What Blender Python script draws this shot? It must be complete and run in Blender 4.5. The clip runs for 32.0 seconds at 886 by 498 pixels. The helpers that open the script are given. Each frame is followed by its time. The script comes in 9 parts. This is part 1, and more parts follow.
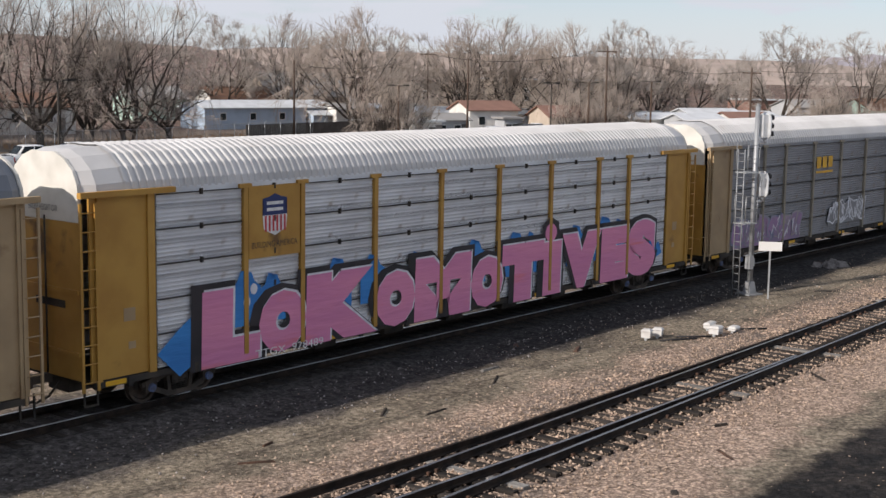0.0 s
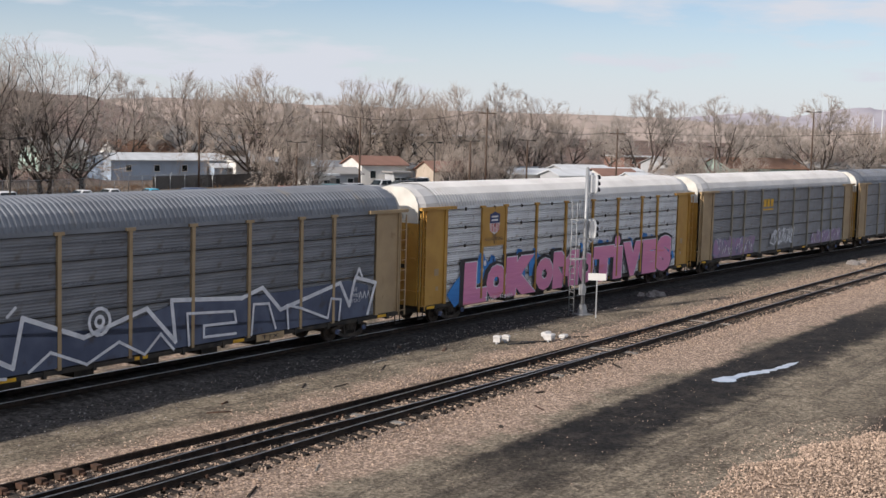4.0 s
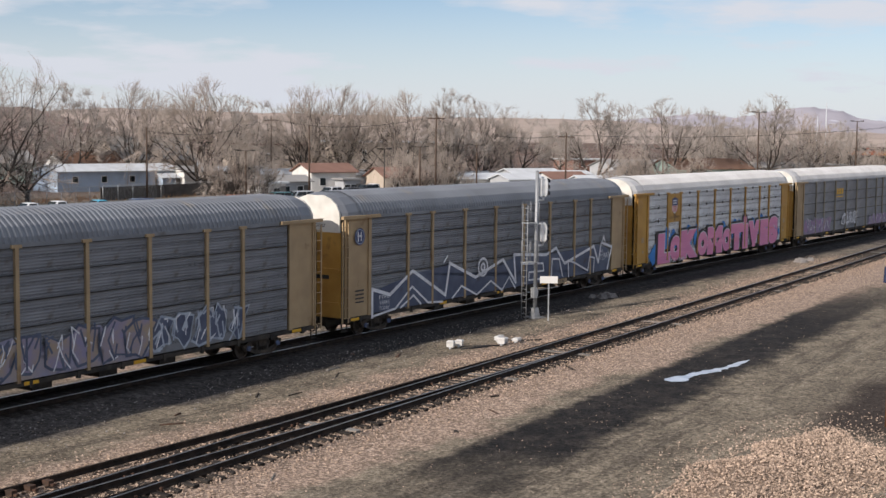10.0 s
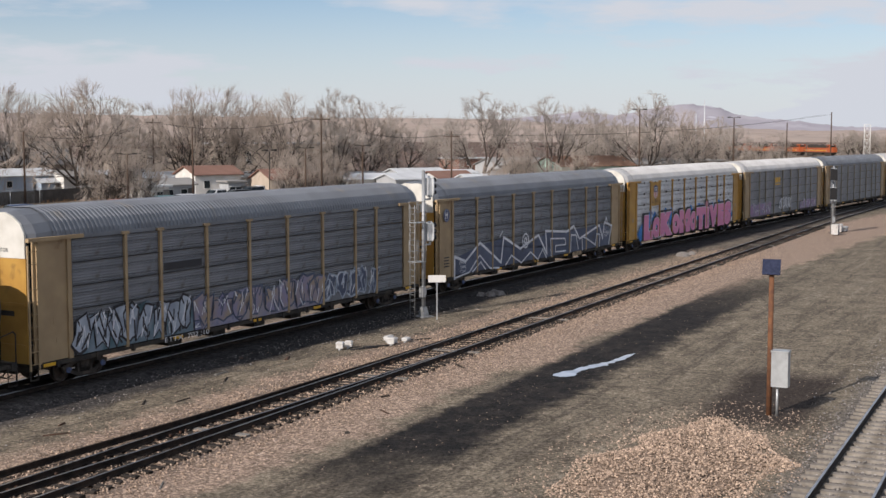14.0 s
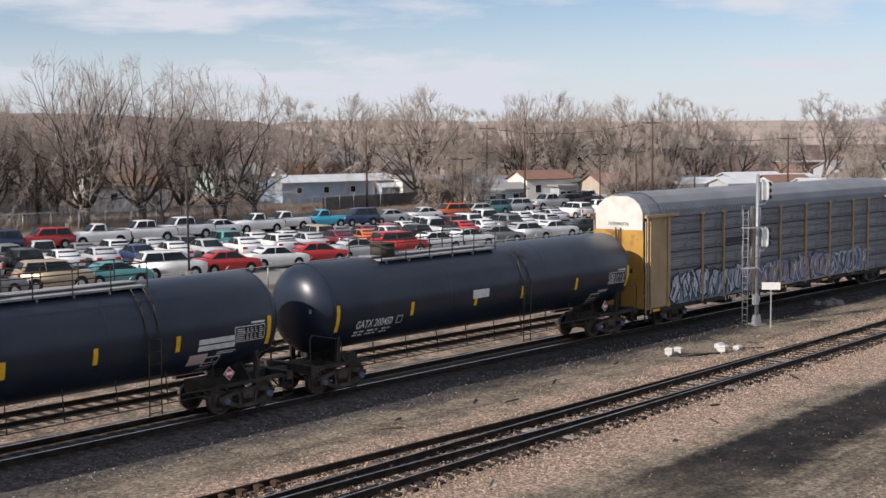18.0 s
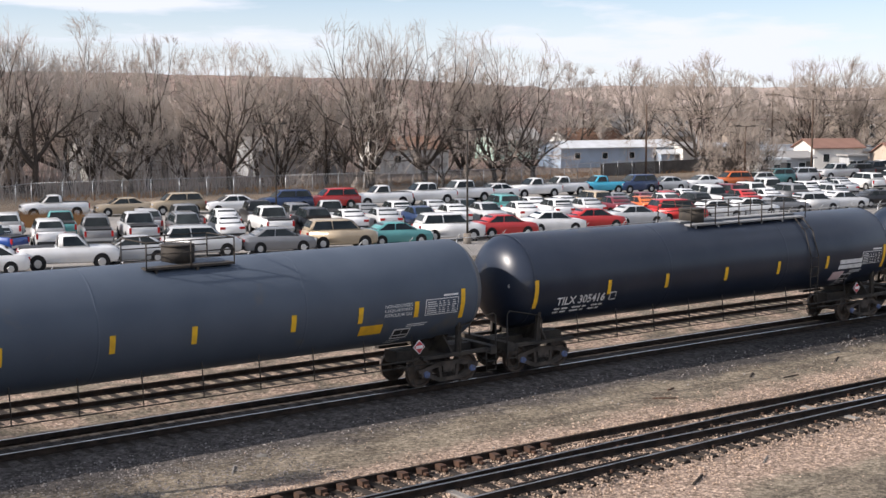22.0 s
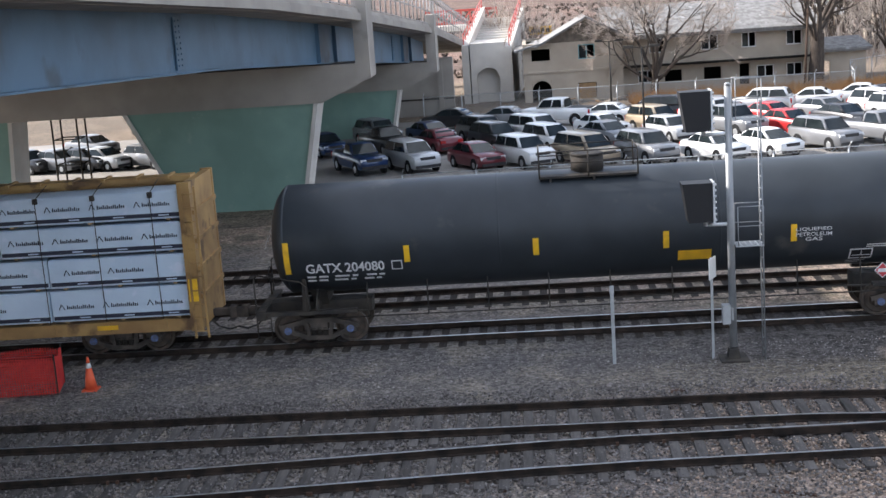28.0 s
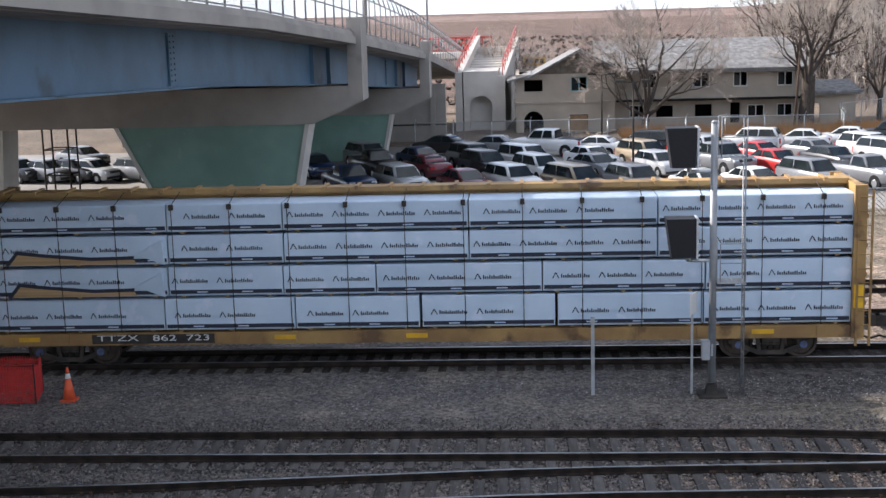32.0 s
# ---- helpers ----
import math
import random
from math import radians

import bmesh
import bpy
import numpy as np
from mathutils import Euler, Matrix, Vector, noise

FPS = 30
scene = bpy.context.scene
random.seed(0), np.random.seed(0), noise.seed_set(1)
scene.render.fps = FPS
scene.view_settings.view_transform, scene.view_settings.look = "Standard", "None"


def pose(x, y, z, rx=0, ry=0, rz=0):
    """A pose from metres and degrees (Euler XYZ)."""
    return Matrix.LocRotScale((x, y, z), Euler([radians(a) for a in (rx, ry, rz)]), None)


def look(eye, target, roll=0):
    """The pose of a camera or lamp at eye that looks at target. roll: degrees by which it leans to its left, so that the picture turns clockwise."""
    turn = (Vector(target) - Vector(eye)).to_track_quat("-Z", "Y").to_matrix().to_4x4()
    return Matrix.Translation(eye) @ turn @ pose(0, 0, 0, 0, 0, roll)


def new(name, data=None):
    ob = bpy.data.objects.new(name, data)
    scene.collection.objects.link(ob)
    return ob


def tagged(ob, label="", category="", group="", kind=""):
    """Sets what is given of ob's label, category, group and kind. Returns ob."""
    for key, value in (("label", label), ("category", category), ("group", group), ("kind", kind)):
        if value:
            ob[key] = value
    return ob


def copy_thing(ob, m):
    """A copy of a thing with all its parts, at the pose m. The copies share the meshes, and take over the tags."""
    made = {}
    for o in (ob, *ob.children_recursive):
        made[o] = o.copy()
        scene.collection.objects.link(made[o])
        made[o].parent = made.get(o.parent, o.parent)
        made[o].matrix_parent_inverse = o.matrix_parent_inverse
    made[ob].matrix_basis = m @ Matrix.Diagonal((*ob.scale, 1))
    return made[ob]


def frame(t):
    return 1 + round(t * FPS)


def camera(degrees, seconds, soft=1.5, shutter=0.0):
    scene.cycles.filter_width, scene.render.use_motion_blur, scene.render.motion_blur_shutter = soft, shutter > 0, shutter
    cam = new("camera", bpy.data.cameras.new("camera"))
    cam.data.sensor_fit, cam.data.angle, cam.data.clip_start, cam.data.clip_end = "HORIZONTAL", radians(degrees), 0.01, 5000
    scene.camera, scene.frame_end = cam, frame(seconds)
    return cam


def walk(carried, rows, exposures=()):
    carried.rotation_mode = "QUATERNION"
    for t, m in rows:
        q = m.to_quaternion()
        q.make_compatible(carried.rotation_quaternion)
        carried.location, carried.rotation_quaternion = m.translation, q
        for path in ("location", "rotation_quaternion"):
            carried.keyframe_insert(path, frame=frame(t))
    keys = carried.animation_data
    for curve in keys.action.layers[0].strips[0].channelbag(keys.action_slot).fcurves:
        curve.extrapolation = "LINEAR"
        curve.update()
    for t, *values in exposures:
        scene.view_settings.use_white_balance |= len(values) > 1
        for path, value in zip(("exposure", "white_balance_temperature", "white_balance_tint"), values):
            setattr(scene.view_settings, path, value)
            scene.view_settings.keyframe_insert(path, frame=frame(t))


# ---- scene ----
# The camera stands on a footbridge beside the line, turns with the train and steps in and back.
FOV = 37.652
cam = camera(FOV, 32.0)
walk(cam, [
    (0, pose(10.68, 7.64, 7.89, 82.27, -0.90, -52.38)),
    (0.5, pose(8.94, 6.44, 7.96, 82.12, -1.32, -51.57)),
    (1, pose(0.00, 0.00, 8.60, 82.88, -1.27, -52.39)),
    (1.5, pose(0.00, 0.00, 8.60, 83.03, -1.49, -52.85)),
    (2, pose(0.00, 0.00, 8.60, 83.56, -1.55, -54.52)),
    (2.5, pose(0.00, 0.00, 8.60, 83.97, -1.55, -55.97)),
    (3, pose(0.00, 0.00, 8.60, 84.29, -1.44, -56.55)),
    (3.5, pose(0.00, 0.00, 8.60, 84.51, -1.54, -56.88)),
    (4, pose(0.00, 0.00, 8.60, 84.66, -1.61, -57.17)),
    (4.5, pose(0.00, 0.00, 8.60, 84.77, -1.72, -57.41)),
    (6.5, pose(0.00, 0.00, 8.60, 84.95, -1.69, -57.98)),
    (7, pose(0.00, 0.00, 8.60, 84.94, -1.52, -58.07)),
    (7.5, pose(0.00, 0.00, 8.60, 84.99, -1.36, -58.14)),
    (8, pose(0.00, 0.00, 8.60, 85.00, -1.17, -58.22)),
    (8.5, pose(0.00, 0.00, 8.60, 85.02, -1.12, -58.27)),
    (9, pose(0.00, 0.00, 8.60, 85.07, -0.87, -58.69)),
    (9.5, pose(0.00, 0.00, 8.60, 85.05, -0.67, -59.03)),
    (10, pose(0.00, 0.00, 8.60, 84.95, -0.67, -59.40)),
    (10.5, pose(0.00, 0.00, 8.60, 84.89, -0.61, -59.60)),
    (11, pose(0.00, 0.00, 8.60, 84.87, -0.54, -59.73)),
    (11.5, pose(0.00, 0.00, 8.60, 84.80, -0.47, -59.85)),
    (12, pose(0.00, 0.00, 8.60, 84.79, -0.43, -59.98)),
    (12.5, pose(0.00, 0.00, 8.60, 84.82, -0.33, -60.71)),
    (13, pose(0.00, 0.00, 8.60, 84.88, -0.26, -63.64)),
    (13.5, pose(0.00, 0.00, 8.60, 84.92, -0.03, -64.23)),
    (14, pose(0.00, 0.00, 8.60, 84.98, 0.01, -64.43)),
    (14.5, pose(0.00, 0.00, 8.60, 85.06, 0.03, -64.71)),
    (16.5, pose(0.00, 0.00, 8.60, 85.18, -0.32, -65.86)),
    (17, pose(0.00, 0.00, 8.60, 85.12, -0.23, -65.91)),
    (17.5, pose(0.00, 0.00, 8.60, 85.30, 0.19, -58.66)),
    (18, pose(0.00, 0.00, 8.60, 85.24, 0.55, -49.97)),
    (18.5, pose(0.00, 0.00, 8.60, 84.88, 0.63, -43.69)),
    (19, pose(0.00, 0.00, 8.60, 84.39, 0.31, -39.67)),
    (19.5, pose(0.00, 0.00, 8.60, 83.97, 0.13, -38.53)),
    (20, pose(0.00, 0.00, 8.60, 83.85, 0.08, -38.35)),
    (20.5, pose(0.00, 0.00, 8.60, 83.80, -0.01, -38.45)),
    (21, pose(0.00, 0.00, 8.60, 83.76, -0.06, -38.47)),
    (21.5, pose(0.00, 0.00, 8.60, 83.76, 0.14, -38.23)),
    (22, pose(0.00, 0.00, 8.60, 83.80, 0.13, -37.74)),
    (22.5, pose(0.00, 0.00, 8.60, 83.73, 0.16, -37.47)),
    (23, pose(0.00, 0.00, 8.60, 83.71, 0.21, -36.16)),
    (23.5, pose(0.00, 0.00, 8.60, 83.04, 0.19, -34.05)),
    (24, pose(0.37, 0.51, 8.45, 81.16, 0.95, -26.75)),
    (24.5, pose(0.18, 0.54, 8.43, 78.67, 0.59, -13.48)),
    (25, pose(-0.57, -3.71, 9.79, 76.80, 0.56, -6.59)),
    (25.5, pose(-0.39, -3.70, 9.79, 76.95, 0.76, -4.56)),
    (26, pose(-0.11, -3.75, 9.79, 77.34, 0.80, -1.12)),
    (26.5, pose(0.14, -3.70, 9.76, 77.72, 1.33, 1.89)),
    (28.5, pose(0.18, -3.73, 9.78, 78.65, 4.11, 3.30)),
    (29, pose(0.16, -3.80, 9.80, 78.79, 4.12, 3.12)),
    (29.5, pose(0.20, -3.79, 9.78, 78.94, 3.29, 3.31)),
    (30, pose(0.24, -3.80, 9.77, 79.16, 2.54, 3.52)),
    (30.5, pose(0.26, -3.85, 9.77, 79.45, 2.06, 3.56)),
    (31, pose(0.27, -3.86, 9.78, 79.61, 1.85, 3.53)),
    (31.5, pose(0.27, -3.88, 9.78, 79.65, 1.68, 3.46)),
    (32, pose(0.26, -3.87, 9.77, 79.64, 1.49, 3.29)),
], exposures=[(0, 0.0, 6500, 14), (12, 0.0, 6500, 14), (14.5, -0.14, 6500, 14), (17, -0.2, 6500, 14), (18, 0.03, 6500, 15), (19.5, 0.42, 6500, 15), (23, 0.45, 6500, 15), (24, 0.75, 6350, 12), (24.5, 1.3, 6200, 11), (25, 1.8, 6100, 10), (25.5, 1.65, 6150, 10), (26, 1.34, 6250, 12), (29, 1.36, 6250, 13), (30, 1.3, 6250, 13), (31, 1.05, 6220, 14), (32, 0.96, 6200, 14)])

# ---- light ----
SUN_TO = Vector((-1.68, 0.43, 1.0)).normalized()
sun = new("sun", bpy.data.lights.new("sun", "SUN"))
sun.data.energy, sun.data.angle, sun.data.color = 5.0, radians(0.6), (1.0, 0.93, 0.83)
sun.matrix_basis = look((0, 0, 60), Vector((0, 0, 60)) - SUN_TO)
world = bpy.data.worlds.new("world")
scene.world = world
world.use_nodes = True
wn, wl = world.node_tree.nodes, world.node_tree.links
wn.clear()
w_out = wn.new("ShaderNodeOutputWorld")
w_bg = wn.new("ShaderNodeBackground")
w_sky = wn.new("ShaderNodeTexSky")
w_sky.sky_type, w_sky.sun_disc = "NISHITA", False
w_sky.sun_elevation = math.asin(SUN_TO.z)
w_sky.sun_rotation = math.atan2(SUN_TO.x, SUN_TO.y)
w_sky.dust_density, w_sky.air_density, w_sky.altitude = 0.6, 1.0, 1300
w_sky.ozone_density = 2.5
w_bg.inputs["Strength"].default_value = 0.1
w_co = wn.new("ShaderNodeTexCoord")
w_map = wn.new("ShaderNodeMapping")
w_map.inputs["Scale"].default_value = (1.0, 1.6, 7.5)
w_noise = wn.new("ShaderNodeTexNoise")
w_noise.inputs["Scale"].default_value, w_noise.inputs["Detail"].default_value = 3.2, 8.0
w_noise.inputs["Roughness"].default_value = 0.55
w_ramp = wn.new("ShaderNodeValToRGB")
w_ramp.color_ramp.elements[0].position, w_ramp.color_ramp.elements[1].position = 0.42, 0.56
w_mix = wn.new("ShaderNodeMix")
w_mix.data_type = "RGBA"
w_mix.inputs["B"].default_value = (6.7, 7.15, 7.7, 1)
wl.new(w_co.outputs["Generated"], w_map.inputs["Vector"])
wl.new(w_map.outputs["Vector"], w_noise.inputs["Vector"])
wl.new(w_noise.outputs["Fac"], w_ramp.inputs["Fac"])
w_sep = wn.new("ShaderNodeSeparateXYZ")
wl.new(w_co.outputs["Generated"], w_sep.inputs[0])
w_low = wn.new("ShaderNodeMapRange")   # thin white haze low in the sky
w_low.interpolation_type = "SMOOTHSTEP"
w_low.inputs["From Min"].default_value, w_low.inputs["From Max"].default_value = 0.0, 0.125
w_low.inputs["To Min"].default_value, w_low.inputs["To Max"].default_value = 0.85, 0.0
wl.new(w_sep.outputs["Z"], w_low.inputs["Value"])
w_most = wn.new("ShaderNodeMath")
w_most.operation = "MAXIMUM"
wl.new(w_ramp.outputs["Color"], w_most.inputs[0])
wl.new(w_low.outputs["Result"], w_most.inputs[1])
wl.new(w_most.outputs[0], w_mix.inputs["Factor"])
wl.new(w_sky.outputs["Color"], w_mix.inputs["A"])
wl.new(w_mix.outputs["Result"], w_bg.inputs["Color"])
wl.new(w_bg.outputs["Background"], w_out.inputs["Surface"])

# ---- materials ----
def material(name, colour, rough=0.6, metal=0.0, second=None, scale=8.0, contrast=0.5, bump=0.0, bump_scale=60.0, vary=0.0,
             fine=0.0, fine_scale=90.0, stretch=(1, 1, 1), third=None, third_scale=1.2, third_at=0.6):
    """A surface with stains at one scale, grain at another and optional relief. Object coordinates in metres."""
    m = bpy.data.materials.new(name)
    m.use_nodes = True
    n, k = m.node_tree.nodes, m.node_tree.links
    b = n["Principled BSDF"]
    b.inputs["Roughness"].default_value, b.inputs["Metallic"].default_value = rough, metal
    b.inputs["Specular IOR Level"].default_value = 0.12 if rough > 0.65 else 0.4
    co = n.new("ShaderNodeTexCoord")
    mp = n.new("ShaderNodeMapping")
    mp.inputs["Scale"].default_value = stretch
    k.new(co.outputs["Object"], mp.inputs["Vector"])
    col = n.new("ShaderNodeRGB").outputs[0]
    col.default_value = (*colour, 1)

    def noise_of(s, detail=4.0):
        t = n.new("ShaderNodeTexNoise")
        t.inputs["Scale"].default_value, t.inputs["Detail"].default_value = s, detail
        k.new(mp.outputs["Vector"], t.inputs["Vector"])
        return t.outputs["Fac"]

    def blend(a, c, fac, lo, hi):
        r = n.new("ShaderNodeMapRange")
        r.inputs["From Min"].default_value, r.inputs["From Max"].default_value = lo, hi
        k.new(fac, r.inputs["Value"])
        x = n.new("ShaderNodeMix")
        x.data_type = "RGBA"
        k.new(r.outputs["Result"], x.inputs["Factor"])
        k.new(a, x.inputs["A"])
        if isinstance(c, tuple):
            x.inputs["B"].default_value = (*c, 1)
        else:
            k.new(c, x.inputs["B"])
        return x.outputs["Result"]

    if second:
        col = blend(col, second, noise_of(scale), 0.5 - 0.25 * (1 - contrast), 0.5 + 0.25 * (1 - contrast) + 0.02)
    if third:
        col = blend(col, third, noise_of(third_scale, 5.0), third_at, third_at + 0.1)
    if vary or fine:
        hs = n.new("ShaderNodeHueSaturation")
        k.new(col, hs.inputs["Color"])
        mr = n.new("ShaderNodeMapRange")
        if vary:
            oi = n.new("ShaderNodeObjectInfo")
            k.new(oi.outputs["Random"], mr.inputs["Value"])
            mr.inputs["To Min"].default_value, mr.inputs["To Max"].default_value = 1 - vary, 1 + vary
        else:
            k.new(noise_of(fine_scale, 2.0), mr.inputs["Value"])
            mr.inputs["From Min"].default_value, mr.inputs["From Max"].default_value = 0.3, 0.7
            mr.inputs["To Min"].default_value, mr.inputs["To Max"].default_value = 1 - fine, 1 + fine
        k.new(mr.outputs["Result"], hs.inputs["Value"])
        col = hs.outputs["Color"]
    k.new(col, b.inputs["Base Color"])
    if bump:
        bp = n.new("ShaderNodeBump")
        bp.inputs["Strength"].default_value, bp.inputs["Distance"].default_value = bump, 0.05
        k.new(noise_of(bump_scale, 3.0), bp.inputs["Height"])
        k.new(bp.outputs["Normal"], b.inputs["Normal"])
    return m


# ---- mesh helpers ----
def link_mesh(name, bm, mats, parent=None, label=""):
    me = bpy.data.meshes.new(name)
    bm.to_mesh(me)
    bm.free()
    for m in (mats if isinstance(mats, (list, tuple)) else [mats]):
        me.materials.append(m)
    ob = new(name, me)
    if parent is not None:
        ob.parent = parent
    if label:
        ob["label"] = label
    return ob


def part(name, bm, mats, parent, label=""):
    """One mesh object under a thing or a part."""
    return link_mesh(name, bm, mats, parent, label)


def empty(name, m, label, category, group="", kind=""):
    ob = new(name)
    ob.empty_display_size = 0.2
    ob.matrix_basis = m
    return tagged(ob, label, category, group, kind)


def box(bm, x0, x1, y0, y1, z0, z1, mi=0):
    v = [bm.verts.new((x, y, z)) for z in (z0, z1) for y in (y0, y1) for x in (x0, x1)]
    for q in ((0, 2, 3, 1), (4, 5, 7, 6), (0, 1, 5, 4), (2, 6, 7, 3), (0, 4, 6, 2), (1, 3, 7, 5)):
        bm.faces.new([v[i] for i in q]).material_index = mi
    return v


def quadbox(bm, corners, mi=0):
    """A six-faced block from eight corners: bottom four, then top four, both counter-clockwise."""
    v = [bm.verts.new(c) for c in corners]
    for q in ((3, 2, 1, 0), (4, 5, 6, 7), (0, 1, 5, 4), (1, 2, 6, 5), (2, 3, 7, 6), (3, 0, 4, 7)):
        bm.faces.new([v[i] for i in q]).material_index = mi
    return v


def tube(bm, a, b, r, r2=None, n=8, mi=0, caps=True, smooth=True):
    """A round bar from a to b."""
    a, b = Vector(a), Vector(b)
    q = (b - a).to_track_quat("Z", "Y")
    rings = []
    for c, rr in ((a, r), (b, r if r2 is None else r2)):
        rings.append([bm.verts.new(c + q @ Vector((rr * math.cos(2 * math.pi * i / n), rr * math.sin(2 * math.pi * i / n), 0))) for i in range(n)])
    for i in range(n):
        f = bm.faces.new((rings[0][i], rings[0][(i + 1) % n], rings[1][(i + 1) % n], rings[1][i]))
        f.material_index, f.smooth = mi, smooth
    if caps:
        bm.faces.new(rings[0][::-1]).material_index = mi
        bm.faces.new(rings[1]).material_index = mi


def loft(bm, rings, mi=0, closed=True, caps=True, smooth=False):
    """Skin between rings of equal point count."""
    vs = [[bm.verts.new(p) for p in r] for r in rings]
    n = len(vs[0])
    for a, b in zip(vs, vs[1:]):
        for i in range(n if closed else n - 1):
            f = bm.faces.new((a[i], a[(i + 1) % n], b[(i + 1) % n], b[i]))
            f.material_index, f.smooth = mi, smooth
    if caps and closed:
        bm.faces.new(vs[0][::-1]).material_index = mi
        bm.faces.new(vs[-1]).material_index = mi
    return vs


def prism_y(bm, pts, y0, y1, mi=0):
    """An outline in x and z carried from y0 to y1."""
    loft(bm, [[(x, y0, z) for x, z in pts], [(x, y1, z) for x, z in pts]], mi)


def prism_x(bm, pts, x0, x1, mi=0):
    """An outline in y and z carried from x0 to x1."""
    loft(bm, [[(x0, y, z) for y, z in pts], [(x1, y, z) for y, z in pts]], mi)


def fix(bm):
    bmesh.ops.recalc_face_normals(bm, faces=bm.faces)
    return bm


B = bmesh.new


def add_dots(m, bands, step):
    """Rows of small dark holes in a sheet, by object x and z."""
    n, k = m.node_tree.nodes, m.node_tree.links
    b = n["Principled BSDF"]
    src = b.inputs["Base Color"].links[0].from_socket
    co = n.new("ShaderNodeTexCoord")
    sep = n.new("ShaderNodeSeparateXYZ")
    k.new(co.outputs["Object"], sep.inputs[0])

    def calc(op, a, c):
        x = n.new("ShaderNodeMath")
        x.operation = op
        for i, v in enumerate((a, c)):
            if isinstance(v, (int, float)):
                x.inputs[i].default_value = v
            elif v is not None:
                k.new(v, x.inputs[i])
        return x.outputs[0]

    u = calc("SINE", calc("MULTIPLY", sep.outputs["X"], 2 * math.pi / step), None)
    w = calc("SINE", calc("MULTIPLY", sep.outputs["Z"], 2 * math.pi / step), None)
    dots = calc("GREATER_THAN", calc("MULTIPLY", u, w), 0.3)
    band = calc("GREATER_THAN", calc("SINE", calc("MULTIPLY", sep.outputs["Z"], 2 * math.pi / bands), None), 0.55)
    mix = n.new("ShaderNodeMix")
    mix.data_type = "RGBA"
    k.new(calc("MULTIPLY", dots, band), mix.inputs["Factor"])
    k.new(src, mix.inputs["A"])
    mix.inputs["B"].default_value = (0.03, 0.03, 0.035, 1)
    k.new(mix.outputs["Result"], b.inputs["Base Color"])


def high_rust(m, colour, z0, z1, x0):
    """Rust flakes that gather on the crown of a tank."""
    n, k = m.node_tree.nodes, m.node_tree.links
    b = n["Principled BSDF"]
    src = b.inputs["Base Color"].links[0].from_socket
    co = n.new("ShaderNodeTexCoord")
    sep = n.new("ShaderNodeSeparateXYZ")
    k.new(co.outputs["Object"], sep.inputs[0])
    no = n.new("ShaderNodeTexNoise")
    no.inputs["Scale"].default_value, no.inputs["Detail"].default_value = 0.55, 5.0
    mp = n.new("ShaderNodeMapping")
    mp.inputs["Scale"].default_value = (1.2, 0.4, 0.3)
    k.new(co.outputs["Object"], mp.inputs["Vector"])
    k.new(mp.outputs["Vector"], no.inputs["Vector"])
    r = n.new("ShaderNodeMapRange")
    r.inputs["From Min"].default_value, r.inputs["From Max"].default_value = z0, z1
    k.new(sep.outputs["Z"], r.inputs["Value"])
    mu = n.new("ShaderNodeMath")
    mu.operation = "MULTIPLY"
    k.new(r.outputs["Result"], mu.inputs[0])
    r2 = n.new("ShaderNodeMapRange")
    r2.inputs["From Min"].default_value, r2.inputs["From Max"].default_value = 0.47, 0.56
    k.new(no.outputs["Fac"], r2.inputs["Value"])
    k.new(r2.outputs["Result"], mu.inputs[1])
    mix = n.new("ShaderNodeMix")
    mix.data_type = "RGBA"
    k.new(mu.outputs[0], mix.inputs["Factor"])
    k.new(src, mix.inputs["A"])
    mix.inputs["B"].default_value = (*colour, 1)
    k.new(mix.outputs["Result"], b.inputs["Base Color"])


M_PANEL_LIGHT = material("galvanised_panel", (0.69, 0.71, 0.73), 0.45, 0.15, second=(0.56, 0.57, 0.59), scale=0.9, third=(0.36, 0.33, 0.3), third_scale=1.6, third_at=0.66, vary=0.05)
add_dots(M_PANEL_LIGHT, 0.405, 0.055)
M_PANEL_DARK = material("weathered_panel", (0.235, 0.245, 0.265), 0.65, 0.1, second=(0.18, 0.188, 0.205), scale=0.8, third=(0.14, 0.132, 0.13), third_scale=1.3, third_at=0.64, vary=0.07)
add_dots(M_PANEL_DARK, 0.405, 0.055)
M_PANEL_MID = material("grey_panel", (0.27, 0.275, 0.29), 0.55, 0.2, second=(0.21, 0.213, 0.225), scale=0.8, third=(0.2, 0.17, 0.15), third_scale=1.3, third_at=0.66, vary=0.06)
M_POST_GREY = material("drab_post", (0.3, 0.27, 0.21), 0.6, second=(0.24, 0.21, 0.165), scale=1.2)
M_YELLOW = material("autorack_yellow", (0.46, 0.26, 0.055), 0.55, second=(0.38, 0.2, 0.04), scale=1.1, third=(0.16, 0.085, 0.03), third_scale=0.9, third_at=0.63, bump=0.05)
M_YELLOW_PALE = material("faded_yellow", (0.4, 0.29, 0.165), 0.6, second=(0.33, 0.235, 0.135), scale=1.2, third=(0.2, 0.12, 0.06), third_scale=1.0, third_at=0.63, bump=0.05)
M_YELLOW_BRIGHT = material("bright_yellow", (0.75, 0.42, 0.02), 0.5, second=(0.6, 0.33, 0.03), scale=3)
M_ROOF = material("roof_steel", (0.2, 0.215, 0.24), 0.5, 0.3, second=(0.16, 0.17, 0.19), scale=0.6, third=(0.2, 0.19, 0.18), third_scale=0.8, third_at=0.62)
M_ROOF_PALE = material("pale_roof", (0.6, 0.59, 0.58), 0.5, 0.1, second=(0.5, 0.49, 0.48), scale=0.6, third=(0.42, 0.39, 0.36), third_scale=0.8, third_at=0.66)
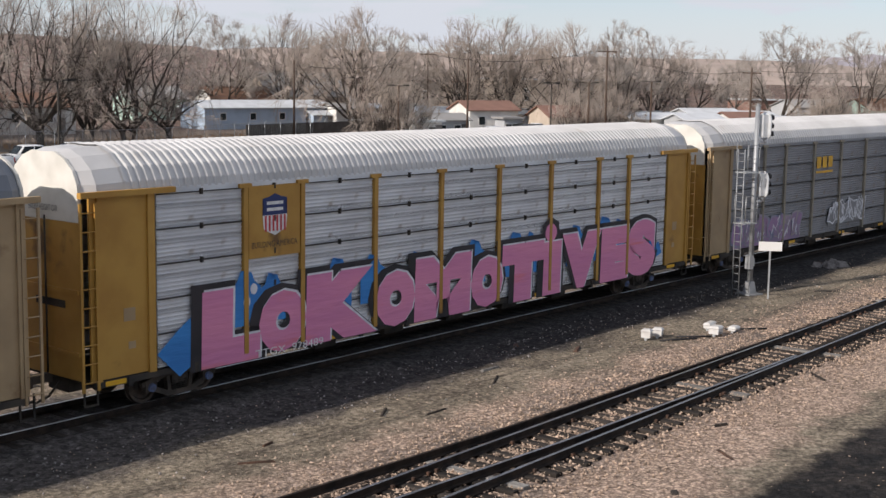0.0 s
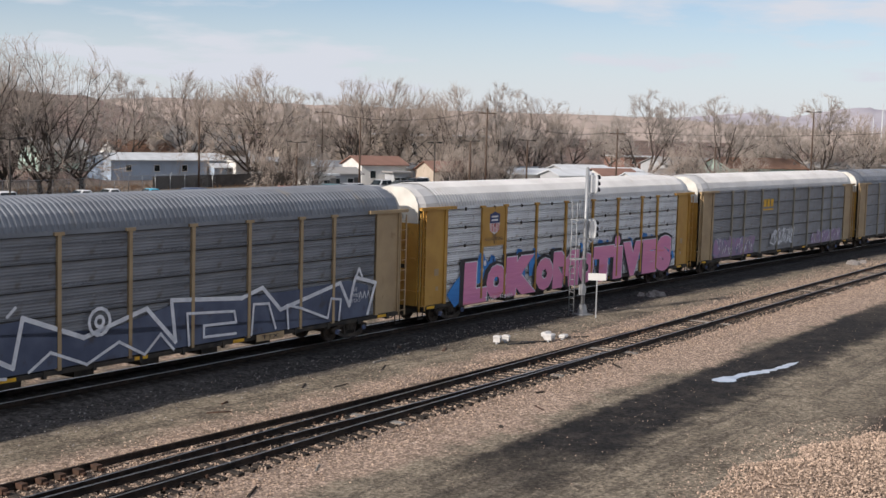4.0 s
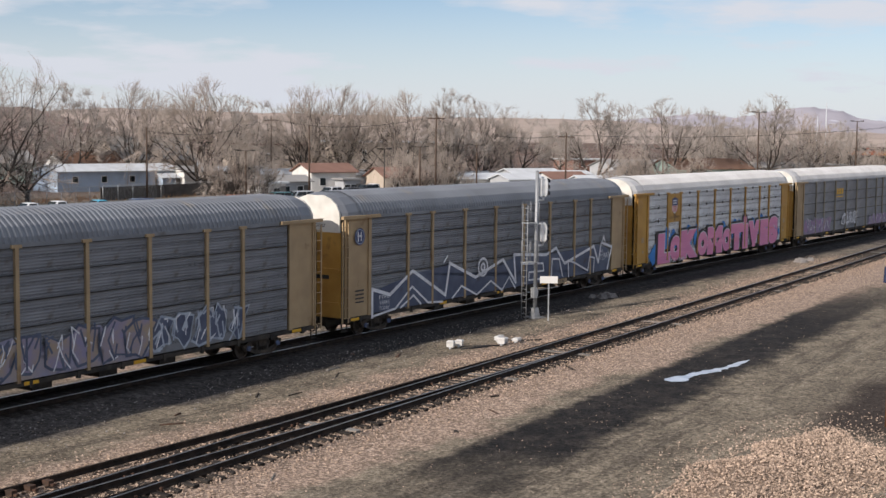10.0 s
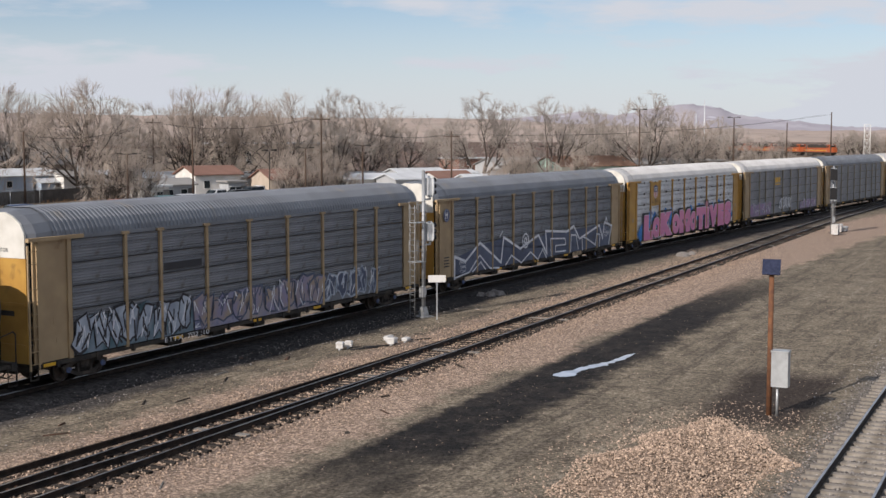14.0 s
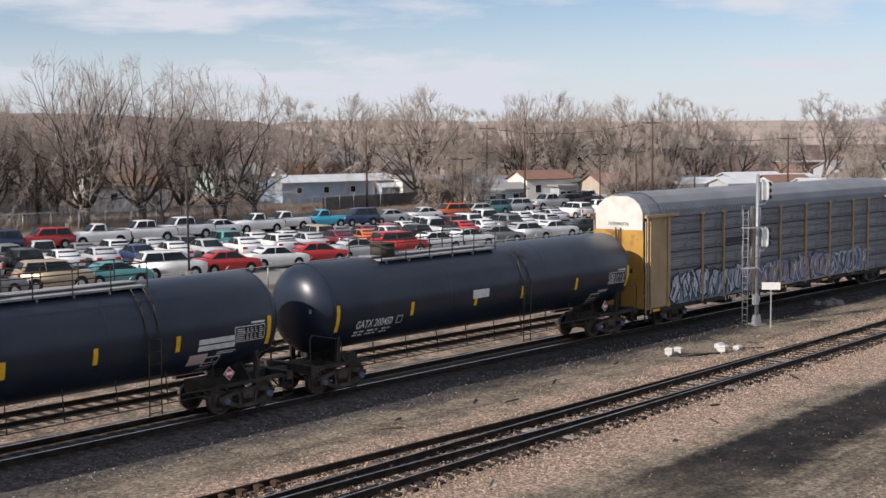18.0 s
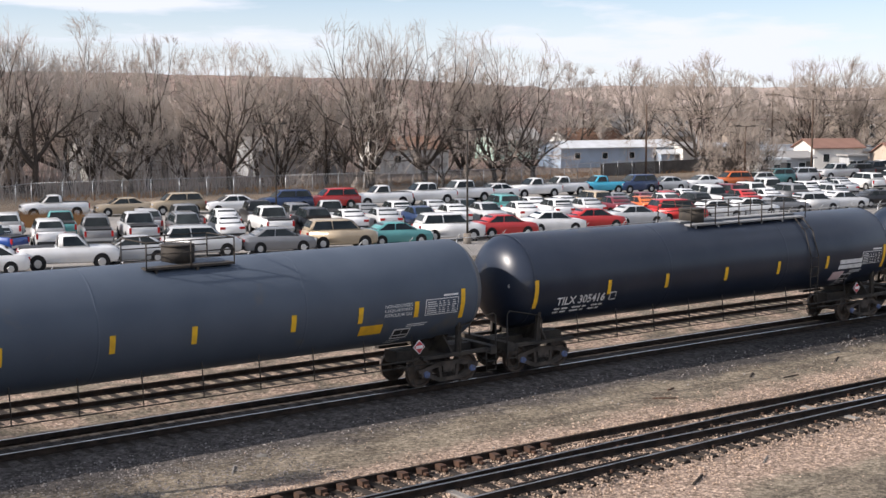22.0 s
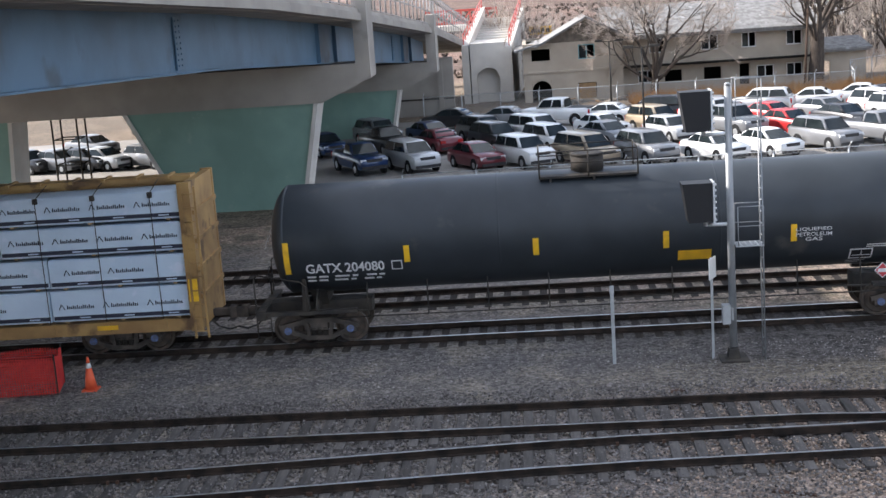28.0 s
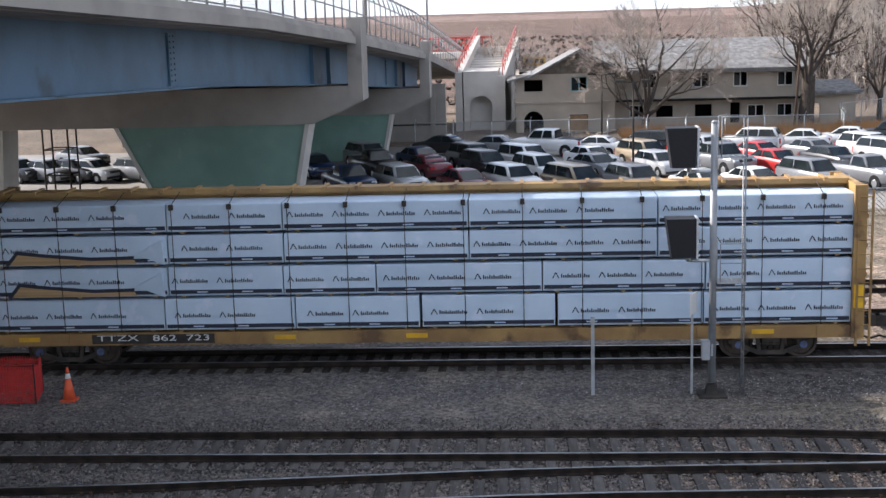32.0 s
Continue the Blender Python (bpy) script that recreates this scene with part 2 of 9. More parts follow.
M_WHITE = material("white_paint", (0.66, 0.64, 0.59), 0.5, second=(0.55, 0.53, 0.48), scale=1.5, third=(0.4, 0.36, 0.31), third_scale=1.4, third_at=0.68)
M_WHITE_MARK = material("white_marking", (0.76, 0.76, 0.75), 0.6, second=(0.6, 0.6, 0.6), scale=6)
M_SIGNAL_BLACK = material("signal_black", (0.012, 0.012, 0.014), 0.6)
M_BLACK_MARK = material("black_marking", (0.03, 0.03, 0.035), 0.6)
M_DARK = material("underframe_black", (0.035, 0.033, 0.032), 0.7, second=(0.07, 0.06, 0.05), scale=2.0, bump=0.1)
M_TRUCK = material("truck_casting", (0.06, 0.052, 0.046), 0.75, second=(0.11, 0.09, 0.075), scale=3.0, bump=0.15)
M_WHEEL = material("wheel_steel", (0.07, 0.058, 0.05), 0.6, 0.4, second=(0.12, 0.09, 0.07), scale=4.0)
M_BEARING = material("bearing_cap_blue", (0.13, 0.2, 0.42), 0.5, second=(0.1, 0.1, 0.12), scale=6)
M_TANK_BLACK = material("tank_black", (0.011, 0.018, 0.034), 0.34, second=(0.02, 0.027, 0.044), scale=0.7, third=(0.05, 0.048, 0.045), third_scale=0.9, third_at=0.66)
M_TANK_DULL = material("tank_dull_black", (0.023, 0.028, 0.033), 0.45, second=(0.033, 0.039, 0.046), scale=0.7, third=(0.07, 0.068, 0.065), third_scale=0.9, third_at=0.64)
M_TANK_SLATE = material("tank_slate", (0.06, 0.078, 0.108), 0.52, second=(0.074, 0.094, 0.126), scale=0.6, third=(0.1, 0.1, 0.1), third_scale=0.8, third_at=0.64)
# lit version of the tank paint for the heads, sunlight put into the colour
M_TANK_HEAD = material("tank_sunlit_head_grey", (0.12, 0.122, 0.125), 0.6, second=(0.1, 0.102, 0.106), scale=0.6, third=(0.075, 0.076, 0.08), third_scale=0.9, third_at=0.64)
M_TANK_RUSTY = material("tank_rusty_slate", (0.06, 0.08, 0.115), 0.55, second=(0.072, 0.095, 0.13), scale=0.6, third=(0.05, 0.055, 0.065), third_scale=0.9, third_at=0.63)
high_rust(M_TANK_RUSTY, (0.23, 0.105, 0.065), 0.6, 1.25, 0.0)
M_GREY_DECK = material("grey_deck", (0.3, 0.3, 0.3), 0.7, second=(0.22, 0.22, 0.22), scale=2.0, bump=0.1)
M_GALV = material("galvanised_steel", (0.5, 0.52, 0.53), 0.45, 0.5, second=(0.4, 0.41, 0.42), scale=3.0)
M_REFLECT = material("yellow_reflector", (0.85, 0.5, 0.02), 0.4, second=(0.7, 0.4, 0.03), scale=5)
M_PINK = material("pink_spray", (0.72, 0.26, 0.42), 0.6, second=(0.64, 0.22, 0.4), scale=1.4, third=(0.7, 0.2, 0.25), third_scale=2.1, third_at=0.63, bump=0.5, bump_scale=7.0, stretch=(0.15, 1, 1))
M_BLUE = material("blue_spray", (0.04, 0.24, 0.6), 0.6, second=(0.03, 0.18, 0.5), scale=1.4, bump=0.5, bump_scale=7.0, stretch=(0.15, 1, 1))
M_SPRAY_BLACK = material("black_spray", (0.02, 0.02, 0.024), 0.6, second=(0.035, 0.03, 0.035), scale=1.5)
M_SPRAY_WHITE = material("white_spray", (0.74, 0.75, 0.78), 0.6, second=(0.56, 0.57, 0.61), scale=2.5)
M_SPRAY_NAVY = material("navy_spray", (0.06, 0.075, 0.125), 0.6, second=(0.1, 0.12, 0.18), scale=0.9, third=(0.06, 0.06, 0.08), third_scale=1.4, third_at=0.6)
M_SPRAY_LILAC = material("lilac_spray", (0.25, 0.25, 0.36), 0.6, second=(0.33, 0.28, 0.26), scale=1.1, third=(0.15, 0.16, 0.25), third_scale=1.6, third_at=0.55)
M_SPRAY_MAUVE = material("mauve_spray", (0.33, 0.2, 0.34), 0.6, second=(0.24, 0.18, 0.28), scale=1.1, third=(0.4, 0.3, 0.36), third_scale=2.2, third_at=0.6)
M_RED = material("red_paint", (0.55, 0.05, 0.06), 0.5, second=(0.45, 0.04, 0.05), scale=3)
M_NAVY = material("navy_paint", (0.02, 0.035, 0.13), 0.5)


# ---- ground and tracks ----
CURVE = 0.000677


def arc(s, off=0.0):
    """A place along the main line: s metres along its near rail, off metres beyond it."""
    a = CURVE * s
    return Vector((math.sin(a) / CURVE + off * math.sin(a), 31.93 - (1 - math.cos(a)) / CURVE + off * math.cos(a), 0))


def ground_material():
    """Packed dirt with pinkish ballast along the tracks, a wet dark strip and dry soil beyond; all by place."""
    m = bpy.data.materials.new("yard_ground")
    m.use_nodes = True
    n, k = m.node_tree.nodes, m.node_tree.links
    b = n["Principled BSDF"]
    co = n.new("ShaderNodeTexCoord")
    sep = n.new("ShaderNodeSeparateXYZ")
    k.new(co.outputs["Object"], sep.inputs[0])

    def calc(op, *args):
        x = n.new("ShaderNodeMath")
        x.operation = op
        for i, v in enumerate(args):
            if isinstance(v, (int, float)):
                x.inputs[i].default_value = v
            else:
                k.new(v, x.inputs[i])
        return x.outputs[0]

    def noise_of(s, detail=5.0, rough=0.6):
        t = n.new("ShaderNodeTexNoise")
        t.inputs["Scale"].default_value, t.inputs["Detail"].default_value, t.inputs["Roughness"].default_value = s, detail, rough
        k.new(co.outputs["Object"], t.inputs["Vector"])
        return t.outputs["Fac"]

    def step(v, lo, hi):
        r = n.new("ShaderNodeMapRange")
        r.interpolation_type = "SMOOTHSTEP"
        r.inputs["From Min"].default_value, r.inputs["From Max"].default_value = lo, hi
        k.new(v, r.inputs["Value"])
        return r.outputs["Result"]

    def mix(a, c, fac):
        x = n.new("ShaderNodeMix")
        x.data_type = "RGBA"
        for i, v in (("A", a), ("B", c)):
            if isinstance(v, tuple):
                x.inputs[i].default_value = (*v, 1)
            else:
                k.new(v, x.inputs[i])
        k.new(fac, x.inputs["Factor"])
        return x.outputs["Result"]

    wob = calc("MULTIPLY", calc("SUBTRACT", noise_of(0.35), 0.5), 3.2)
    wob2 = calc("MULTIPLY", calc("SUBTRACT", noise_of(1.3), 0.5), 1.6)
    y0 = sep.outputs["Y"]
    x0 = sep.outputs["X"]
    y = calc("ADD", calc("ADD", y0, calc("MULTIPLY", calc("MULTIPLY", x0, x0), 0.00034)), calc("ADD", wob, wob2))
    grain = calc("MULTIPLY", calc("ADD", noise_of(7.0, 4.0), noise_of(32.0, 3.0)), 0.5)
    coarse = noise_of(0.5)
    dirt = mix((0.205, 0.172, 0.13), (0.142, 0.119, 0.091), step(coarse, 0.4, 0.62))
    dirt = mix(dirt, (0.235, 0.2, 0.153), step(noise_of(2.2), 0.56, 0.72))
    # wheel tracks pressed along the yard
    mp = n.new("ShaderNodeMapping")
    mp.inputs["Scale"].default_value = (0.09, 1.5, 1.0)
    mp.inputs["Rotation"].default_value = (0, 0, 0.12)
    k.new(co.outputs["Object"], mp.inputs["Vector"])
    ruts = n.new("ShaderNodeTexNoise")
    ruts.inputs["Scale"].default_value, ruts.inputs["Detail"].default_value, ruts.inputs["Roughness"].default_value = 1.0, 6.0, 0.65
    k.new(mp.outputs["Vector"], ruts.inputs["Vector"])
    dirt = mix(dirt, (0.095, 0.08, 0.064), calc("MULTIPLY", step(ruts.outputs["Fac"], 0.52, 0.62), 0.8))
    dirt = mix(dirt, (0.27, 0.235, 0.185), calc("MULTIPLY", calc("SUBTRACT", 1.0, step(ruts.outputs["Fac"], 0.3, 0.44)), 0.6))
    dirt = mix(dirt, (0.085, 0.07, 0.056), calc("MULTIPLY", step(noise_of(1.3, 9.0, 0.75), 0.53, 0.6), 0.55))
    dirt = mix(dirt, (0.25, 0.215, 0.165), calc("MULTIPLY", step(noise_of(3.1, 8.0, 0.75), 0.56, 0.63), 0.6))
    far = mix((0.21, 0.165, 0.125), (0.14, 0.113, 0.088), step(noise_of(0.06), 0.4, 0.6))
    beyond = mix((0.19, 0.128, 0.103), (0.125, 0.09, 0.075), step(noise_of(0.03, 8.0, 0.7), 0.42, 0.6))
    beyond = mix(beyond, (0.07, 0.058, 0.047), calc("MULTIPLY", step(noise_of(0.16, 8.0, 0.75), 0.5, 0.58), 0.75))
    far = mix(far, beyond, step(y0, 122.0, 150.0))
    vor = n.new("ShaderNodeTexVoronoi")
    vor.inputs["Scale"].default_value = 13.0
    k.new(co.outputs["Object"], vor.inputs["Vector"])
    pebble = mix((0.42, 0.315, 0.24), (0.23, 0.17, 0.135), step(vor.outputs["Distance"], 0.3, 0.65))
    pebble = mix(pebble, (0.5, 0.4, 0.33), step(noise_of(6.0), 0.58, 0.7))
    pebble = mix(pebble, (0.2, 0.15, 0.115), calc("MULTIPLY", step(noise_of(1.7, 8.0, 0.7), 0.52, 0.64), 0.55))
    # soot along the main track, darkened further to hold the train's shade
    grime_shade = mix((0.046, 0.043, 0.042), (0.026, 0.0245, 0.0245), step(noise_of(3.0), 0.4, 0.65))
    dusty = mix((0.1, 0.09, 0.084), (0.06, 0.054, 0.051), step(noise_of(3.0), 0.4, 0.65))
    grime_shade = mix(dusty, grime_shade, step(calc("ADD", x0, calc("MULTIPLY", wob, 4.0)), 26.0, 46.0))
    wet = mix((0.015, 0.0142, 0.014), (0.036, 0.031, 0.028), step(noise_of(1.6, 8.0, 0.7), 0.42, 0.62))
    col = mix(dirt, far, step(y0, 62.0, 70.0))
    # this band begins about where the train's shadow ends
    col = mix(col, grime_shade, calc("MULTIPLY", step(y, 28.0, 29.4), calc("SUBTRACT", 1.0, step(y, 33.8, 34.8))))
    col = mix(col, pebble, calc("MULTIPLY", step(y, 18.6, 19.6), calc("SUBTRACT", 1.0, step(y, 25.6, 27.0))))
    col = mix(col, mix(pebble, dirt, step(noise_of(0.8), 0.4, 0.6)), calc("MULTIPLY", step(y, 33.8, 34.8), calc("SUBTRACT", 1.0, step(y, 50.0, 56.0))))
    grimy = calc("MULTIPLY", calc("MULTIPLY", step(y0, 20.6, 21.4), calc("SUBTRACT", 1.0, step(y0, 24.4, 26.0))), step(noise_of(1.1), 0.36, 0.6))
    col = mix(col, (0.13, 0.11, 0.098), calc("MULTIPLY", grimy, 0.75))
    # soot grey on the west side, with the bridge's shade put into the colour
    grey = calc("SUBTRACT", 1.0, step(calc("ADD", x0, calc("MULTIPLY", wob, 2.0)), -2.0, 10.0))
    sooty = mix((0.15, 0.139, 0.134), (0.22, 0.195, 0.168), step(noise_of(0.6), 0.47, 0.62))
    col = mix(col, sooty, calc("MULTIPLY", calc("MULTIPLY", grey, 0.8), calc("SUBTRACT", 1.0, step(y0, 45.0, 50.0))))
    along = calc("MULTIPLY", step(calc("ADD", x0, calc("MULTIPLY", wob, 3.0)), 22.0, 33.0), calc("SUBTRACT", 1.0, step(calc("ADD", x0, calc("MULTIPLY", wob, 4.0)), 62.0, 90.0)))
    strip = calc("MULTIPLY", step(calc("ADD", y0, calc("ADD", wob2, calc("MULTIPLY", wob, 0.5))), 14.2, 15.3), calc("SUBTRACT", 1.0, step(calc("ADD", y0, calc("MULTIPLY", wob2, 0.6)), 17.5, 18.1)))
    wet_mask = calc("MULTIPLY", calc("MULTIPLY", along, strip), step(calc("ADD", noise_of(0.9, 8.0, 0.7), calc("MULTIPLY", calc("MULTIPLY", along, strip), 0.35)), 0.46, 0.64))
    col = mix(col, wet, wet_mask)
    mud = calc("MULTIPLY", step(calc("ADD", x0, wob), 38.0, 40.5), calc("SUBTRACT", 1.0, step(calc("ADD", x0, wob), 47.0, 50.0)))
    mud = calc("MULTIPLY", mud, calc("MULTIPLY", step(y0, 6.6, 7.4), calc("SUBTRACT", 1.0, step(calc("ADD", y0, wob2), 9.8, 11.0))))
    col = mix(col, (0.05, 0.04, 0.034), mud)
    col = mix(col, (0.15, 0.137, 0.126), calc("SUBTRACT", 1.0, step(calc("ADD", y0, calc("MULTIPLY", wob2, 0.4)), 5.6, 6.6)))
    hs = n.new("ShaderNodeHueSaturation")
    k.new(col, hs.inputs["Color"])
    mr = n.new("ShaderNodeMapRange")
    mr.inputs["From Min"].default_value, mr.inputs["From Max"].default_value = 0.38, 0.62
    mr.inputs["To Min"].default_value, mr.inputs["To Max"].default_value = 0.5, 1.5
    k.new(grain, mr.inputs["Value"])
    cell = n.new("ShaderNodeSeparateXYZ")
    k.new(vor.outputs["Color"], cell.inputs[0])
    k.new(calc("MULTIPLY", mr.outputs["Result"], calc("ADD", 0.62, calc("MULTIPLY", cell.outputs["X"], 0.76))), hs.inputs["Value"])
    k.new(hs.outputs["Color"], b.inputs["Base Color"])
    b.inputs["Specular IOR Level"].default_value = 0.1
    rough = calc("SUBTRACT", 0.95, calc("MULTIPLY", wet_mask, 0.15))
    k.new(rough, b.inputs["Roughness"])
    bp = n.new("ShaderNodeBump")
    bp.inputs["Strength"].default_value, bp.inputs["Distance"].default_value = 0.6, 0.06
    k.new(calc("ADD", noise_of(14.0, 3.0), calc("MULTIPLY", noise_of(2.5), 1.5)), bp.inputs["Height"])
    k.new(bp.outputs["Normal"], b.inputs["Normal"])
    return m


M_GROUND = ground_material()
GZ = -0.25
bm = B()
box(bm, -2500, 4000, -900, 4500, GZ - 2, GZ)
tagged(link_mesh("ground", bm, M_GROUND), kind="structure")

M_RAIL = material("rail_brown", (0.022, 0.018, 0.016), 0.7, 0.2, second=(0.05, 0.036, 0.028), scale=3.0)
M_RAIL_TOP = material("worn_rail_head", (0.42, 0.42, 0.43), 0.28, 0.9, second=(0.3, 0.29, 0.28), scale=2.0)
M_TIE = material("creosoted_timber", (0.028, 0.024, 0.021), 0.9, second=(0.055, 0.046, 0.04), scale=2.0, stretch=(6, 0.6, 1), vary=0.35, bump=0.3, bump_scale=25)
M_TIE_OLD = material("sooty_timber", (0.118, 0.107, 0.1), 0.9, second=(0.08, 0.073, 0.068), scale=2.0, stretch=(6, 0.6, 1), vary=0.3, bump=0.3, bump_scale=25)
M_TIE_GREY = material("weathered_timber", (0.22, 0.21, 0.195), 0.9, second=(0.14, 0.13, 0.12), scale=2.0, stretch=(6, 0.6, 1), vary=0.25, bump=0.3, bump_scale=25)
M_CONCRETE_TIE = material("concrete_sleeper", (0.27, 0.242, 0.21), 0.85, second=(0.16, 0.14, 0.118), scale=3.0, vary=0.12, bump=0.2)
M_PLATE = material("tie_plate_rust", (0.12, 0.07, 0.05), 0.7, 0.4, second=(0.07, 0.05, 0.04), scale=6)


def rail_along(track, line, shiny=True):
    """A rail of foot, web and head along a line of points."""
    sec = [(-0.07, -0.17), (0.07, -0.17), (0.07, -0.155), (0.012, -0.13), (0.012, -0.045), (0.036, -0.035), (0.036, -0.006), (-0.036, -0.006), (-0.036, -0.035), (-0.012, -0.045), (-0.012, -0.13), (-0.07, -0.155)]
    bm = B()
    rings, tops = [], []
    for i, (x, y) in enumerate(line):
        a, b = line[max(0, i - 1)], line[min(len(line) - 1, i + 1)]
        d = Vector((b[0] - a[0], b[1] - a[1])).normalized()
        nx, ny = -d.y, d.x
        rings.append([(x + nx * u, y + ny * u, z) for u, z in sec])
        tops.append([(x + nx * u, y + ny * u, z) for u, z in ((-0.034, -0.006), (0.034, -0.006), (0.03, 0.0), (-0.03, 0.0))])
    loft(bm, rings)
    rail = part("rail", fix(bm), M_RAIL, track)
    bm = B()
    loft(bm, tops)
    part("rail_head", fix(bm), M_RAIL_TOP if shiny else M_RAIL, rail)
    return rail


def tie_mesh(length, mat, concrete=False):
    bm = B()
    h = length / 2
    if concrete:
        pts = [(-0.14, -0.33), (0.14, -0.33), (0.11, -0.165), (-0.11, -0.165)]
        rings = []
        for y, s in ((-h, 0.9), (-h + 0.1, 1.0), (-0.3, 1.0), (0, 0.8), (0.3, 1.0), (h - 0.1, 1.0), (h, 0.9)):
            rings.append([(a * s, y, z) for a, z in pts])
        loft(bm, rings)
    else:
        pts = [(-0.115, -0.34), (0.115, -0.34), (0.115, -0.185), (0.1, -0.17), (-0.1, -0.17), (-0.115, -0.185)]
        loft(bm, [[(a, y, z) for a, z in pts] for y in (-h, h)])
    fix(bm)
    me = bpy.data.meshes.new("sleeper")
    bm.to_mesh(me)
    bm.free()
    me.materials.append(mat)
    return me


ME_TIE = tie_mesh(2.6, M_TIE)
ME_TIE_GREY = tie_mesh(2.6, M_TIE_GREY)
ME_TIE_OLD = tie_mesh(2.6, M_TIE_OLD)
ME_TIE_CON = tie_mesh(2.5, M_CONCRETE_TIE, True)
TIE_RND = random.Random(5)


def tie(track, me, x, y, turn=0.0, z=0.0):
    ob = new("sleeper", me)
    ob.parent = track
    ob.matrix_basis = pose(x + TIE_RND.uniform(-0.04, 0.04), y + TIE_RND.uniform(-0.07, 0.07), z + TIE_RND.uniform(-0.015, 0.01), 0, 0, turn + TIE_RND.uniform(-1.5, 1.5))


def bar_ties(track, points, half=1.3):
    """The farther sleepers of a track in one mesh."""
    bm = B()
    for x, y in points:
        box(bm, x - 0.115, x + 0.115, y - half, y + half, -0.34, -0.172)
    ob = part("sleepers", bm, M_TIE, track)
    tagged(ob, kind="stuff")


def track_empty(label):
    return tagged(empty("railway_track", pose(0, 0, 0), label, "railway track"), kind="structure")


def straight_y(x):
    """Upper rail of the nearer line."""
    return float(np.interp(x, (-60, -9, 1, 10, 30, 60, 140, 260), (19.6, 22.05, 23.05, 23.35, 23.4, 23.15, 22.4, 18.0)))


def branch_y(x):
    """Upper rail of the branch that leaves it to the far side."""
    return float(np.interp(x, (-60, -12, 6, 15, 23, 34, 43, 52), (25.6, 25.6, 25.55, 24.75, 24.5, 23.8, 23.5, 23.3)))


XS = [-60 + 2.0 * i for i in range(160)]
near_track = track_empty("dark timbered track with brown rails in pink ballast")
rail_along(near_track, [(x, straight_y(x)) for x in XS])
rail_along(near_track, [(x, straight_y(x) - 1.52) for x in XS])
branch = track_empty("diverging track that joins the nearer line at a turnout")
BX = [x for x in XS if x <= 52]
rail_along(branch, [(x, branch_y(x)) for x in BX], False)
rail_along(branch, [(x, branch_y(x) - 1.58) for x in [v for v in BX if v <= 46]])
# check rails, switch stretcher and joint bars at the turnout
bm = B()
for x0, x1, dy in ((5.0, 9.5, -0.11), (19.0, 23.5, -1.41)):
    pts = [x0 + i * (x1 - x0) / 6 for i in range(7)]
    loft(bm, [[(x, straight_y(x) + dy + u, z) for u, z in ((-0.03, -0.15), (0.03, -0.15), (0.03, 0.01), (-0.03, 0.01))] for x in pts])
part("check_rail", fix(bm), M_RAIL, near_track)
for i in range(16):
    x = 13.8 + i * 0.56
    bm = B()
    box(bm, x - 0.09, x + 0.09, branch_y(x) - 0.28, branch_y(x) - 0.04, -0.16, -0.03)
    box(bm, x - 0.05, x + 0.05, branch_y(x) - 0.4, branch_y(x) - 0.28, -0.16, -0.1)
    part("rail_brace", bm, M_PLATE, branch)
for i in range(284):
    x = -20 + i * 0.52
    tie(near_track, (ME_TIE if x > 14 else ME_TIE_OLD) if TIE_RND.random() > 0.06 or x < 14 else ME_TIE_GREY, x, straight_y(x) - 0.76)
for i in range(78):
    x = -20 + i * 0.52
    if branch_y(x) - straight_y(x) > 0.9:
        tie(branch, (ME_TIE if x > 14 else ME_TIE_OLD) if TIE_RND.random() > 0.08 or x < 14 else ME_TIE_GREY, x, branch_y(x) - 0.79)
bm = B()
for i in range(700):
    x = -20 + TIE_RND.uniform(0, 145)
    y = straight_y(x) - (0 if TIE_RND.random() < 0.5 else 1.52) + TIE_RND.choice((-0.12, 0.12))
    box(bm, x - 0.03, x + 0.03, y - 0.03, y + 0.03, -0.17, -0.1)
tagged(part("rail_clips", bm, M_PLATE, near_track), kind="stuff")

main_track = track_empty("main track under the moving train")
SS = [-90 + 4.0 * i for i in range(110)]
for off in (0.0, 1.435):
    rail_along(main_track, [tuple(arc(s, off)[:2]) for s in SS])
def bed(name, o0, o1, label):
    """A low ballast bed that fills the ground up to the sleepers of a track."""
    bm = B()
    loft(bm, [[(*arc(s, o)[:2], z) for o, z in ((o0 - 0.5, -0.27), (o0, -0.18), (o1, -0.18), (o1 + 0.5, -0.27))] for s in SS])
    tagged(link_mesh(name, fix(bm), M_GROUND), label, kind="structure")


bed("ballast_bed", -0.95, 2.4, "packed ballast under the main track, darkened with soot and painted train shade")
bed("ballast_bed", 3.3, 6.7, "gravelly bed of the siding")
bed("ballast_bed", 7.9, 11.3, "gravelly bed of the second siding")
bar_ties(main_track, [tuple(arc(-40 + i * 0.55, 0.72)[:2]) for i in range(330)])
for label, off in (("siding behind the train", 4.3), ("second siding behind the train", 8.9)):
    tr = track_empty(label)
    for d in (0.0, 1.435):
        rail_along(tr, [tuple(arc(s, off + d)[:2]) for s in SS], False)
    bar_ties(tr, [tuple(arc(-60 + i * 0.58, off + 0.72)[:2]) for i in range(330)])

con_track = track_empty("track on pale concrete sleepers in grey ballast")
rail_along(con_track, [(x, 5.28) for x in (-80, 0, 60, 140, 260)])
rail_along(con_track, [(x, 3.845) for x in (-80, 0, 60, 140, 260)])
for i in range(130):
    tie(con_track, ME_TIE_CON, 24 + i * 0.61, 4.56, 0, 0.0)

M_STONE = material("ballast_stone", (0.46, 0.345, 0.26), 0.9, second=(0.31, 0.235, 0.185), scale=7.0, contrast=0.2, fine=0.35, fine_scale=11.0)
